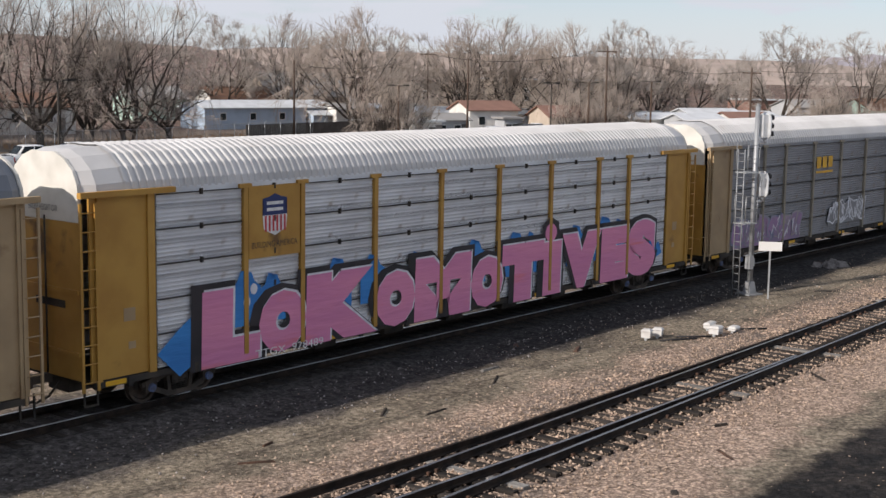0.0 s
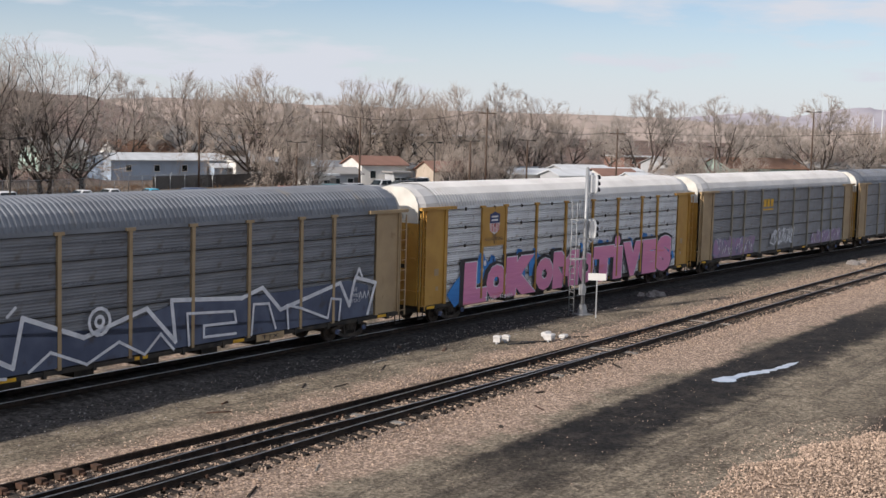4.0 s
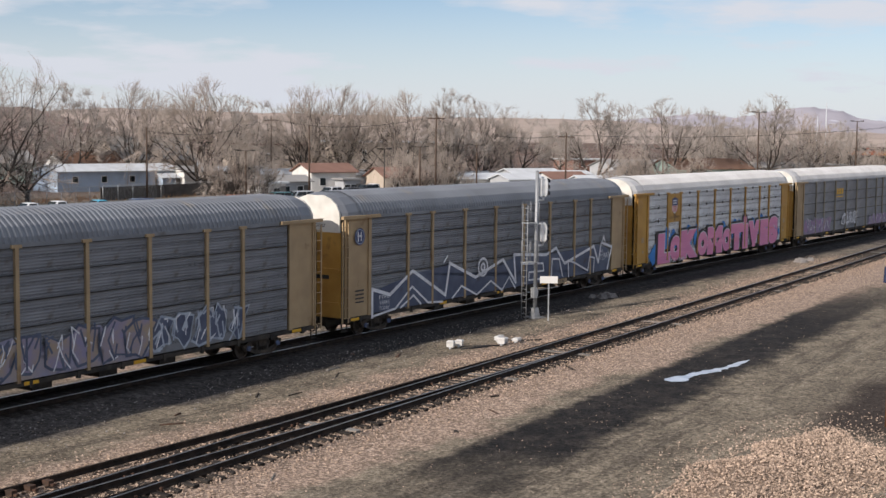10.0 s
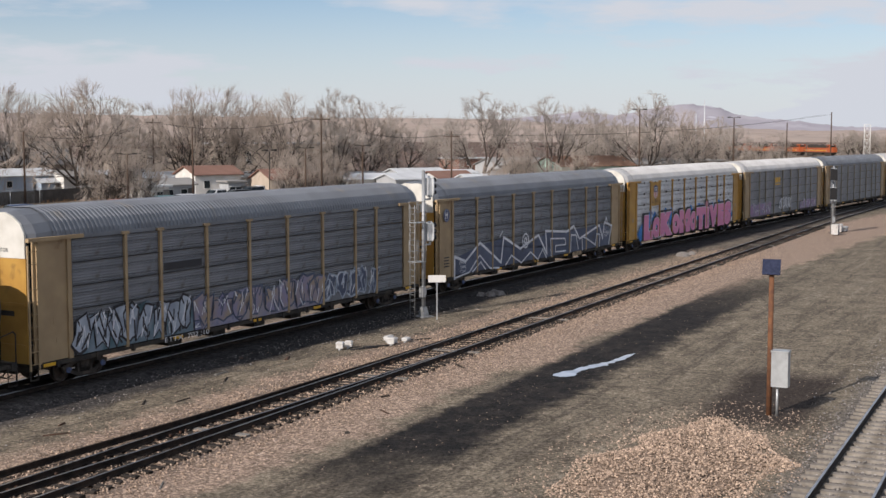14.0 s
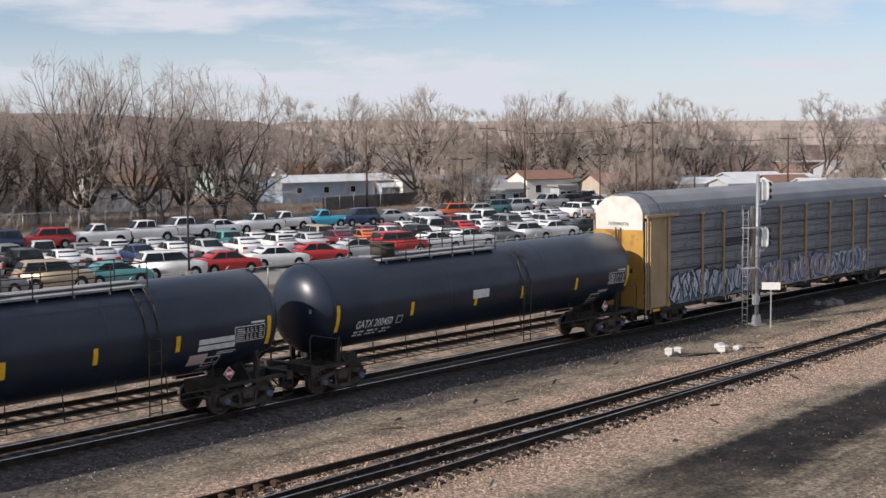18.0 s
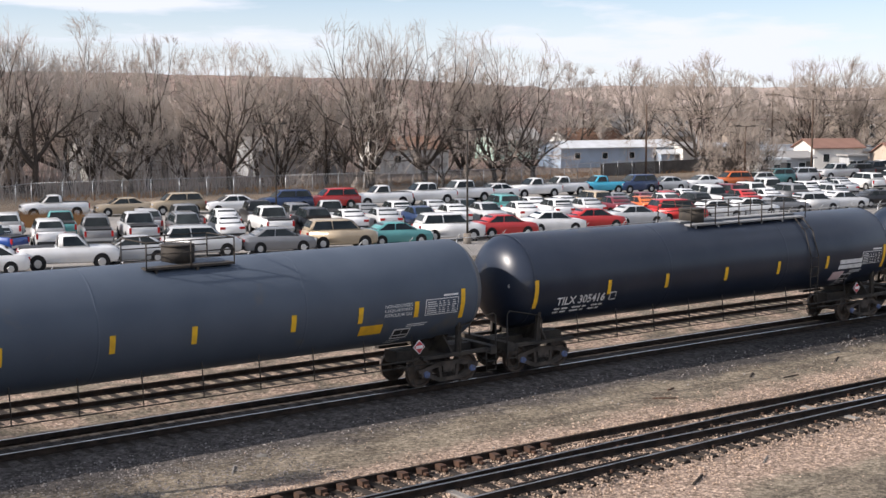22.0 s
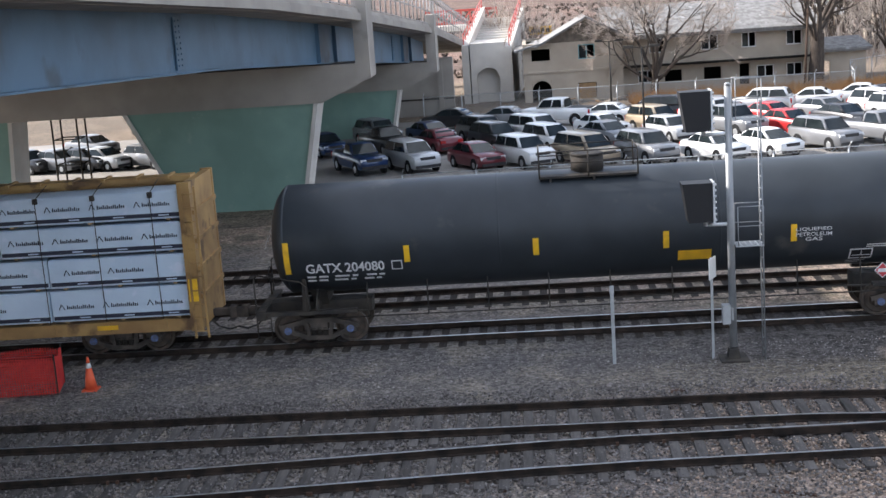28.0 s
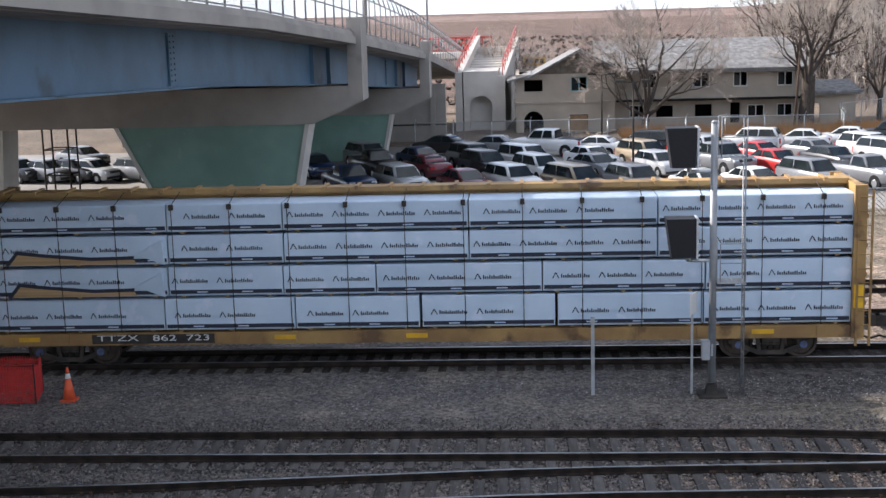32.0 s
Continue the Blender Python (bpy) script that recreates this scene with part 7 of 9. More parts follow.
def car_thing(kind, code):
    word, L, Wd, Ht, clr, bon, bon_end, ws_top, rs_top, rs_foot, tail, r, base = KINDS[kind]
    paint = PAINT_MATS[code]
    car = empty(word, pose(0, 0, -50), "", "", "cars in the lot")
    h, hw = L / 2, Wd / 2
    fx, rx = base / 2 + 0.05, -base / 2 + 0.05
    # lower body: stations along the length, each an octagon-like section
    bm = B()
    st = [(h, 0.86, clr + 0.12, bon - 0.22), (h - 0.12, 0.94, clr + 0.02, bon - 0.1), (h - 0.45, 0.99, clr, bon - 0.02), (bon_end, 1.0, clr, bon + 0.02), (0.0, 1.0, clr, tail), (rs_foot, 1.0, clr, tail), (-h + 0.3, 0.99, clr, tail - 0.02), (-h + 0.08, 0.95, clr + 0.04, tail - 0.08), (-h, 0.88, clr + 0.14, tail - 0.2)]
    if kind in "PC":
        st[5] = (rs_foot, 1.0, clr, tail)
    rings = []
    for x, k, z0, z1 in st:
        w = hw * k
        zm = z0 + (z1 - z0) * 0.55
        rings.append([(x, -w * 0.9, z0), (x, w * 0.9, z0), (x, w * 0.98, z0 + 0.12), (x, w, zm), (x, w * 0.97, z1 - 0.07), (x, w * 0.9, z1), (x, -w * 0.9, z1), (x, -w * 0.97, z1 - 0.07), (x, -w, zm), (x, -w * 0.98, z0 + 0.12)])
    loft(bm, rings)
    body = part("body", soften(bm, 0.06), paint, car)
    # cabin in body colour, glass set into it
    gt = Ht - 0.05
    wt, wb = hw * 0.74, hw * 0.93
    zb = min(bon, tail) - 0.03
    bm = B()
    cols = []
    for q, z in ((0.0, zb), (0.55, zb + 0.6 * (gt - zb)), (1.0, gt)):
        f, b = bon_end + (ws_top - bon_end) * q, rs_foot + (rs_top - rs_foot) * q ** 1.3
        w = wb + (wt - wb) * q ** 1.4
        c = 0.12
        cols.append([(b, -w + c, z), (b + c, -w, z), (f - c, -w, z), (f, -w + c, z), (f, w - c, z), (f - c, w, z), (b + c, w, z), (b, w - c, z)])
    cols.append([(rs_top + 0.22, -wt * 0.75, Ht), (rs_top + 0.3, -wt * 0.8, Ht), (ws_top - 0.4, -wt * 0.8, Ht), (ws_top - 0.32, -wt * 0.75, Ht), (ws_top - 0.32, wt * 0.75, Ht), (ws_top - 0.4, wt * 0.8, Ht), (rs_top + 0.3, wt * 0.8, Ht), (rs_top + 0.22, wt * 0.75, Ht)])
    loft(bm, cols)
    part("cabin", soften(bm, 0.05), paint, car)

    def pane(name, a0, a1, b0, b1):
        """A glass pane between two lower and two upper corners, a little proud."""
        bm = B()
        bm.faces.new([bm.verts.new(p) for p in (a0, a1, b1, b0)])
        part(name, bm, M_GLASS, car)

    def at(x0, x1, q, w_in, out):
        z = zb + (gt - zb) * q
        w = wb + (wt - wb) * q ** 1.4
        return x0 + (x1 - x0) * q + out, w - w_in, z + 0.012

    for name, x0, x1, o in (("windscreen", bon_end, ws_top, 0.03), ("rear_window", rs_foot, rs_top, -0.05)):
        lo = 0.1 if o > 0 else (0.36 if kind in "UVXH" else 0.12)
        xa, wa, za = at(x0, x1, lo, 0.1, o)
        xb, wb2, zb2 = at(x0, x1, 0.95, 0.1, o)
        pane(name, (xa, -wa, za), (xa, wa, za), (xb, -wb2, zb2), (xb, wb2, zb2))
    back = 0.5 if kind == "X" else rs_foot + 0.3
    for s in (-1, 1):
        xf0, w0, z0 = at(bon_end - 0.2, ws_top - 0.1, 0.16, 0, 0)
        xf1, w1, z1 = at(bon_end - 0.2, ws_top - 0.1, 0.93, 0, 0)
        xr0 = back if kind == "X" else at(rs_foot + 0.16, rs_top + 0.15, 0.16, 0, 0)[0]
        xr1 = back if kind == "X" else at(rs_foot + 0.16, rs_top + 0.15, 0.93, 0, 0)[0]
        split = 0.45 if kind not in "P" else 0.06
        m0, m1 = xr0 + (xf0 - xr0) * split, xr1 + (xf1 - xr1) * split
        g = 0.035
        if kind not in "PX":
            pane("side_window", (xr0, s * (w0 + 0.02), z0), (m0 - g, s * (w0 + 0.02), z0), (xr1, s * (w1 + 0.03), z1), (m1 - g, s * (w1 + 0.03), z1))
        pane("side_window", (m0 + g, s * (w0 + 0.02), z0), (xf0, s * (w0 + 0.02), z0), (m1 + g, s * (w1 + 0.03), z1), (xf1, s * (w1 + 0.03), z1))
        bm = B()
        box(bm, h - 0.2, h - 0.03, *sorted((s * hw * 0.55, s * hw * 0.9)), bon - 0.3, bon - 0.15)
        part("headlight", bm, M_LAMP_CLEAR, car)
        bm = B()
        zt = tail - 0.12
        if kind in "UVXPC":
            box(bm, -h - 0.01, -h + 0.09, *sorted((s * hw * 0.78, s * hw * 0.92)), zt - 0.35, zt)
        else:
            box(bm, -h - 0.005, -h + 0.12, *sorted((s * hw * 0.5, s * hw * 0.9)), zt - 0.2, zt - 0.04)
        part("tail_light", bm, M_LAMP_RED, car)
    if kind in "PC":
        bm = B()
        box(bm, -h + 0.1, rs_foot - 0.12, -hw * 0.82, hw * 0.82, tail - 0.3, tail + 0.005)
        part("load_bed", bm, M_TRIM, car)
    bm = B()
    box(bm, h - 0.06, h + 0.02, -hw * 0.5, hw * 0.5, bon - 0.32, bon - 0.16)
    box(bm, h - 0.1, h + 0.035, -hw * 0.84, hw * 0.84, clr + 0.08, clr + 0.24)
    part("grille", bm, M_TRIM, car)
    bm = B()
    box(bm, -h - 0.05, -h + 0.1, -hw * 0.86, hw * 0.86, clr + 0.12, clr + 0.28)
    part("rear_bumper", bm, M_RIM if kind in "PC" else M_TRIM, car)
    for x in (fx, rx):
        for s in (-1, 1):
            bm = B()
            y0, y1 = s * (hw - 0.2), s * (hw + 0.01)
            tube(bm, (x, y0, r), (x, y1, r), r, n=18)
            # wider black disc stands in for the shaded wheel arch
            tube(bm, (x, s * (hw - 0.1), r + 0.02), (x, s * (hw + 0.004), r + 0.02), r + 0.06, n=18)
            wh = part("wheel", bm, M_TYRE, car)
            bm = B()
            tube(bm, (x, s * hw, r), (x, s * (hw + 0.02), r), r * 0.62, r * 0.5, n=10)
            part("rim", bm, M_RIM, wh)
    return car


CAR_PROTO = {}
LOT_RND = random.Random(8)
STATE = {"S": "sedan", "H": "hatchback", "U": "sport utility car", "V": "minivan", "P": "pickup truck", "C": "crew cab pickup truck", "X": "cargo van"}


def park(code, x, y, turn, scale=1.0):
    """A parked car; code is kind and colour."""
    place = Matrix.Translation((x, y, GZ + 0.004)) @ Matrix.Rotation(radians(turn), 4, "Z") @ Matrix.Diagonal((scale, scale * 1.03, scale * 1.04, 1))
    if code not in CAR_PROTO:
        c = car_thing(code[0], code[1])
        tagged(c, f"{PAINTS[code[1]][0]} {STATE[code[0]]} parked in the crowded lot", STATE[code[0]].split()[0] if code[0] in "SHV" else "car")
        if code[0] in "PC":
            tagged(c, category="pickup truck")
        if code[0] == "X":
            tagged(c, category="van")
        c.matrix_basis = place
        CAR_PROTO[code] = c
        return c
    return copy_thing(CAR_PROTO[code], place)


def row_of(codes, line, turn, scale=1.0, flip=0.2, jitter=0.35):
    """Cars named by codes, spread evenly along a line of places."""
    codes = codes.split()
    xs = [p[0] for p in line]
    for i, c in enumerate(codes):
        x = xs[0] + (xs[-1] - xs[0]) * i / max(1, len(codes) - 1)
        y = float(np.interp(x, xs, [p[1] for p in line]))
        if c == "--":
            continue
        t = turn + LOT_RND.uniform(-2.5, 2.5) + (180 if LOT_RND.random() < flip else 0)
        park(c, x + LOT_RND.uniform(-jitter, jitter), y + LOT_RND.uniform(-0.3, 0.3), t, scale)


# the part of the lot beside the trees, seen when the tank wagons pass
row_of("Pw St Ut Sw Un Ur Pw Cw Cw Sw Pw Pw Pc Un Ss Sw Uo Hw Ue Uw -- Cs Uk Ck", [(40, 103.2), (57, 97.5), (70, 95.5), (90, 96.5), (112, 93.8), (145, 97.5)], 168, flip=0.0)
row_of("Uw Pe Hg Us Cg Sw Ck Ug Ps Sg Hw Ss Sg Ue Sw Sw Ut Sg Sm Sr Sw Uw Um Uw Cw Ss Hw Sw Ss", [(30.5, 87.5), (45, 85.0), (60, 83.0), (75, 79.0), (112, 79.5)], 72, flip=0.1)
row_of("Hs Uw Pg Cs Ug Sw Cw Uk Sw Ss Sn Sw Ss Sw Hw Ss Sm So Sw Hk Ps Sr Sw Ug Sw Hs", [(27.5, 81.5), (40, 79.5), (60, 78.0), (75, 76.0), (104, 75.0)], 72, flip=0.15)
row_of("Sw Pw Ss Us Sg Ut Se Uw Sr Sw Sr Ss Ur Sw Sw Sg Hs Sw Sk Sw Ss", [(23.0, 69.5), (36, 70.2), (50, 68.5), (66, 68.0), (110, 68.0)], -18, flip=0.1)
row_of("Uw Sg Pw Sw Cw Ss Hk Uw", [(116, 72.0), (150, 74.0)], 75, flip=0.2)
row_of("Sg Uw Pw Ss Hn Sr Cw Us", [(116, 82.0), (152, 85.0)], 75, flip=0.2)
row_of("Pw Sg Us Sw", [(150, 100.0), (180, 101.0)], 160, flip=0.2)

# the part by the bridge and the old building
SB = 0.9
row_of("Sk Sg Cw Sw Uk Sg Uw Sw Sw Uk Sw", [(-5.2, 88.0), (0, 86.5), (6.5, 85.0), (16, 86.3), (30, 90.0)], 160, SB, flip=0.0)
row_of("Ug Sn Uk Vw Sw Ut Cs Sr Sg Uw Un", [(-10.0, 80.8), (-4.0, 79.5), (1.0, 77.8), (8.0, 79.0), (16.0, 79.2), (26, 82.0)], -57, SB, flip=0.0)
row_of("Sn Pk Sm Uk Vw Sg Hs Cg Sr Sk Us Cb", [(-12.5, 77.2), (-4.0, 75.5), (1.2, 73.5), (8.0, 74.5), (17.0, 75.0), (26, 79.5)], -60, SB, flip=0.1)
row_of("Pn Us Sm Uw Vt Ug Sw Sw Ug Pg", [(-9.5, 68.6), (-2.0, 67.6), (4.0, 66.8), (10.0, 65.0), (19.0, 68.0)], -62, SB, flip=0.0)
row_of("Ss -- Hk Sg Sk Ss -- Hg", [(-35, 77.0), (-23.5, 76.4)], -30, SB, flip=0.0)
row_of("-- Sg -- Uw", [(-34, 85.0), (-24.0, 84.0)], -30, SB, flip=0.0)


def lot_lamp(x, y, h, heads, label="slim lamp post with box heads in the car lot"):
    p = empty("lamp_post", pose(x, y, GZ), label, "street lamp", "lamp posts of the lot")
    bm = B()
    tube(bm, (0, 0, 0.5), (0, 0, h), 0.075, 0.05, n=8)
    part("post", bm, M_DARK, p)
    bm = B()
    tube(bm, (0, 0, 0), (0, 0, 0.7), 0.26, n=12)
    part("footing", bm, M_CONCRETE_TIE, p)
    for s in heads:
        bm = B()
        tube(bm, (0, 0, h - 0.05), (s * 0.5, 0, h + 0.02), 0.03, n=6)
        part("arm", bm, M_DARK, p)
        bm = B()
        box(bm, s * 0.75 - 0.28, s * 0.75 + 0.28, -0.16, 0.16, h - 0.03, h + 0.12)
        part("lamp_head", bm, M_DARK, p)
    return p


for x, y, h in ((53.1, 90.5, 7.6), (53.0, 65.9, 7.4), (135.4, 117.6, 7.3), (101.0, 66.0, 7.4), (6.2, 92.0, 5.2), (6.7, 71.2, 5.8), (175.0, 105.0, 7.3), (210, 116, 7.5)):
    lot_lamp(x, y, h, (-1, 1))


# ---- fences, trees, houses and the far country ----
M_MESH_WIRE = material("fence_wire", (0.32, 0.32, 0.31), 0.6, 0.3)
M_BARK = material("bark", (0.09, 0.074, 0.063), 0.95, second=(0.052, 0.043, 0.037), scale=3.0, stretch=(4, 4, 0.7), bump=0.5, bump_scale=9)
M_TWIG = material("bare_twigs", (0.45, 0.385, 0.335), 0.95, second=(0.34, 0.285, 0.245), scale=0.4)
M_TWIG_GREY = material("grey_twigs", (0.45, 0.4, 0.36), 0.95, second=(0.35, 0.305, 0.27), scale=0.4)


def chain_fence(name, line, label, h=1.9, step=3.0):
    """Chain-link fence: posts, top rail, woven wires and slanted barb arms."""
    f = empty(name, pose(0, 0, GZ), label, "fence")
    pts = [Vector((*p, 0)) for p in line]
    posts = []
    for a, b in zip(pts, pts[1:]):
        n = max(1, round((b - a).length / step))
        posts += [a.lerp(b, i / n) for i in range(n)]
    posts.append(pts[-1])
    for p in posts:
        bm = B()
        tube(bm, p, p + Vector((0, 0, h)), 0.04, n=6)
        tube(bm, p + Vector((0, 0, h)), p + Vector((0.1, -0.25, h + 0.3)), 0.025, n=5)
        part("fence_post", bm, M_GALV, f)
    for a, b in zip(pts, pts[1:]):
        bm = B()
        tube(bm, a + Vector((0, 0, h)), b + Vector((0, 0, h)), 0.025, n=5)
        part("top_rail", bm, M_GALV, f)
        v, q = [], []
        d = b - a
        L = d.length
        d.normalize()
        w = 0.014
        g = 0.24
        for k in range(int((L + h) / g)):
            for s in (1, -1):
                u0 = k * g - (h if s > 0 else 0)
                u1 = u0 + s * h
                if s < 0:
                    u1 = u0 - h
                z0, z1 = 0.05, h
                if u0 < 0:
                    z0, u0 = z0 + (-u0) * (z1 - z0) / h, 0
                if u1 < 0:
                    z1, u1 = z1 - (-u1) * (z1 - z0) / max(1e-3, u0 - u1), 0
                if u0 > L or u1 > L or z1 - z0 < 0.05:
                    continue
                i = len(v)
                p0, p1 = a + d * u0, a + d * u1
                v += [(p0.x - d.x * w, p0.y - d.y * w, z0), (p0.x + d.x * w, p0.y + d.y * w, z0), (p1.x + d.x * w, p1.y + d.y * w, z1), (p1.x - d.x * w, p1.y - d.y * w, z1)]
                q.append((i, i + 1, i + 2, i + 3))
        me = bpy.data.meshes.new("wire_mesh")
        me.from_pydata(v, [], q)
        me.materials.append(M_MESH_WIRE)
        ob = new("wire_mesh", me)
        ob.parent = f
    return f


chain_fence("chain_link_fence", [(26, 103), (44, 120), (70, 117.3), (97, 113.5), (118, 119), (150, 122)], "tall galvanised chain-link fence along the lot")
chain_fence("chain_link_fence", [(-8, 97.5), (25, 97.5), (26, 103)], "chain-link fence before the old building", 1.5)
chain_fence("chain_link_fence", [(-6, 57.2), (36, 58.6), (75, 60.0), (110, 58.5)], "low wire fence between the tracks and the lot", 1.3, 3.5)
chain_fence("chain_link_fence", [(150, 122), (200, 108), (270, 90)], "chain-link fence far along the yard")
# dark screened stretch before the blue house
bm = B()
for i in range(14):
    x0 = 118 + i * 2.3
    box(bm, x0, x0 + 2.2, 119.4 + i * 0.15, 119.5 + i * 0.15, GZ + 0.05, GZ + 1.7)
tagged(link_mesh("screen_fence", bm, material("dark_screen", (0.07, 0.062, 0.058), 0.9, second=(0.1, 0.09, 0.08), scale=1.0)), "dark privacy screening on a fence before the blue house", "fence", kind="structure")


def tree_parts(seed, height, spread, levels, trunk_share=0.22, stems=1, fine=0.012, girth=1.0, twigs=6):
    """A forking winter tree: dark trunk and limbs in one mesh, paler fine twigs in another."""
    rnd = random.Random(seed)
    thick, thin = [], []

    def turned(d, degrees_off):
        o = d.orthogonal().normalized()
        o.rotate(Matrix.Rotation(rnd.uniform(0, 6.28), 3, d))
        a = radians(degrees_off)
        return (d * math.cos(a) + o * math.sin(a)).normalized()

    def grow(p, d, length, r, lev):
        n = 4 if lev == 0 else (3 if lev < 3 else (2 if lev < levels - 1 else 1))
        sides = 7 if lev == 0 else (5 if lev < 3 else 3)
        out = thick if lev < 5 else thin
        pts = [p]
        end = r * (0.75 if lev < 2 else 0.62)
        for i in range(n):
            wobble = Vector((rnd.uniform(-1, 1), rnd.uniform(-1, 1), rnd.uniform(-0.6, 0.9))) * (0.07 if lev == 0 else 0.22)
            lift = 0.03 if lev in (1, 2) else 0.0
            fan = (p - Vector((0, 0, 0.32 * height))).normalized() * (0.0, 0.0, 0.03, 0.06, 0.1, 0.12, 0.12, 0.12)[lev]
            d = (d + wobble * (1.0 if lev < 4 else 0.6) + fan + Vector((0, 0, lift))).normalized()
            q = p + d * (length / n)
            out.append((p, q, r + (end - r) * i / n, r + (end - r) * (i + 1) / n, sides))
            p = q
            pts.append(p)
        if lev >= levels:
            for _ in range(twigs):
                a = pts[0].lerp(p, rnd.uniform(0.0, 1.0))
                thin.append((a, a + turned(d, rnd.uniform(8, 42)) * length * rnd.uniform(0.7, 1.35), fine, 0.4 * fine, 3))
            return
        if lev == 0:
            k = rnd.choice((5, 6, 6))
            a0 = rnd.uniform(0, 6.28)
            for i in range(k):
                a, lean = a0 + 6.28 * (i + rnd.uniform(-0.25, 0.25)) / k, radians(rnd.uniform(34, 66) if i else rnd.uniform(4, 18))
                w = Vector((math.sin(lean) * math.cos(a), math.sin(lean) * math.sin(a), math.cos(lean)))
                grow(pts[-1 - i // 3], w, height * 0.25 * rnd.uniform(0.8, 1.15), end * rnd.uniform(0.55, 0.8) / max(1.0, girth) ** 0.6, 1)
            return
        grow(p, turned(d, rnd.uniform(6, 26)), length * rnd.uniform(0.74, 0.92), end * 0.92, lev + 1)
        grow(p, turned(d, rnd.uniform(26, 52)), length * rnd.uniform(0.6, 0.85), end * 0.75, lev + 1)
        if lev >= 1 and rnd.random() < 0.88:
            at = pts[len(pts) // 2].lerp(p, rnd.uniform(0.0, 0.5))
            grow(at, turned(d, rnd.uniform(38, 68)), length * rnd.uniform(0.5, 0.8), end * 0.6, lev + 1)

    for s in range(stems):
        a = 2 * math.pi * s / stems + seed
        lean = 0.0 if stems == 1 else 0.28
        grow(Vector((0.35 * math.cos(a), 0.35 * math.sin(a), 0)) * (stems > 1), Vector((lean * math.cos(a), lean * math.sin(a), 1)).normalized(), height * trunk_share, girth * height * 0.023 / (1 + 0.3 * (stems - 1)), 0)
    top = sorted(q[1].z for q in thin)[int(0.997 * len(thin))]
    reach = sorted(math.hypot(q[1].x, q[1].y) for q in thin)[int(0.97 * len(thin))]
    kz, kx = height / top, 0.42 * height * spread / reach

    middle = Vector((0, 0, 0.56 * height))
    radii = Vector((0.43 * height * spread, 0.43 * height * spread, 0.44 * height))

    def within(p):
        """Twigs that would leave the rounded crown are drawn back into it."""
        p = Vector((p.x * kx, p.y * kx, p.z * kz))
        if p.z < 0.25 * height:
            return p
        w = Vector((p - middle)[i] / radii[i] for i in range(3))
        if w.length > 0.85:
            w *= (0.85 + 0.4 * (w.length - 0.85)) / w.length
        return middle + Vector(w[i] * radii[i] for i in range(3))

    def build(name, segs, mat, lo):
        v, f = [], []
        for a, b, ra, rb, n in segs:
            a, b = within(a), within(b)
            ra, rb = max(ra, lo), max(rb, lo * 0.45)
            w = (b - a).normalized()
            u = w.orthogonal().normalized()
            t = w.cross(u)
            i = len(v)
            for c, rr in ((a, ra), (b, rb)):
                for j in range(n):
                    an = 2 * math.pi * j / n
                    v.append(c + (u * math.cos(an) + t * math.sin(an)) * rr)
            for j in range(n):
                f.append((i + j, i + (j + 1) % n, i + n + (j + 1) % n, i + n + j))
        me = bpy.data.meshes.new(name)
        me.from_pydata(v, [], f)
        me.polygons.foreach_set("use_smooth", [True] * len(f))
        me.materials.append(mat)
        return me

    return build("trunk", thick, M_BARK, 0.025), build("crown", thin, M_TWIG if seed % 2 else M_TWIG_GREY, fine)


TREES = []
for i, (h, sp, st, sh) in enumerate(((15, 1.1, 1, 0.17), (15, 1.25, 2, 0.12), (14, 1.0, 1, 0.2), (15, 1.3, 1, 0.14), (13, 1.3, 2, 0.1), (9, 1.2, 3, 0.06))):
    TREES.append((tree_parts(40 + i, h, sp, 6 if st < 2 else 5, sh, st, 0.013, 1.0, 4), h))
for i, (h, sp, st, sh) in enumerate(((13, 1.3, 1, 0.13), (13, 1.35, 2, 0.1), (13, 1.2, 1, 0.15))):
    TREES.append((tree_parts(70 + i, h, sp, 6 if st < 2 else 5, sh, st, 0.018, 1.0, 6), h))
TREES.append((tree_parts(93, 12, 1.35, 6, 0.16, 1, 0.011, 1.25, 5), 12))
TREES.append((tree_parts(91, 12, 1.05, 5, 0.4, 1, 0.012, 2.4, 4), 12))


def tree(which, x, y, h, turn, label="tall bare winter tree with grey-brown twigs"):
    (trunk, crown), base = TREES[which]
    t = empty("tree", Matrix.Translation((x, y, GZ - 0.1)) @ Matrix.Rotation(turn, 4, "Z") @ Matrix.Scale(h / base, 4), label, "tree", "bare trees behind the lot")
    for name, me in (("trunk", trunk), ("crown", crown)):
        ob = new(name, me)
        ob.parent = t
    return t


T_RND = random.Random(17)


def tree_at(az, elev, dist, which=None, **kw):
    """A tree by bearing, the height of its top over the eye, and distance."""
    h = 8.85 + dist * math.tan(radians(elev))
    x, y = dist * math.sin(radians(az)), dist * math.cos(radians(az))
    tree((T_RND.randrange(5) if dist < 165 else 6 + T_RND.randrange(3)) if which is None else which, x, y, h, T_RND.uniform(0, 6.28), **kw)


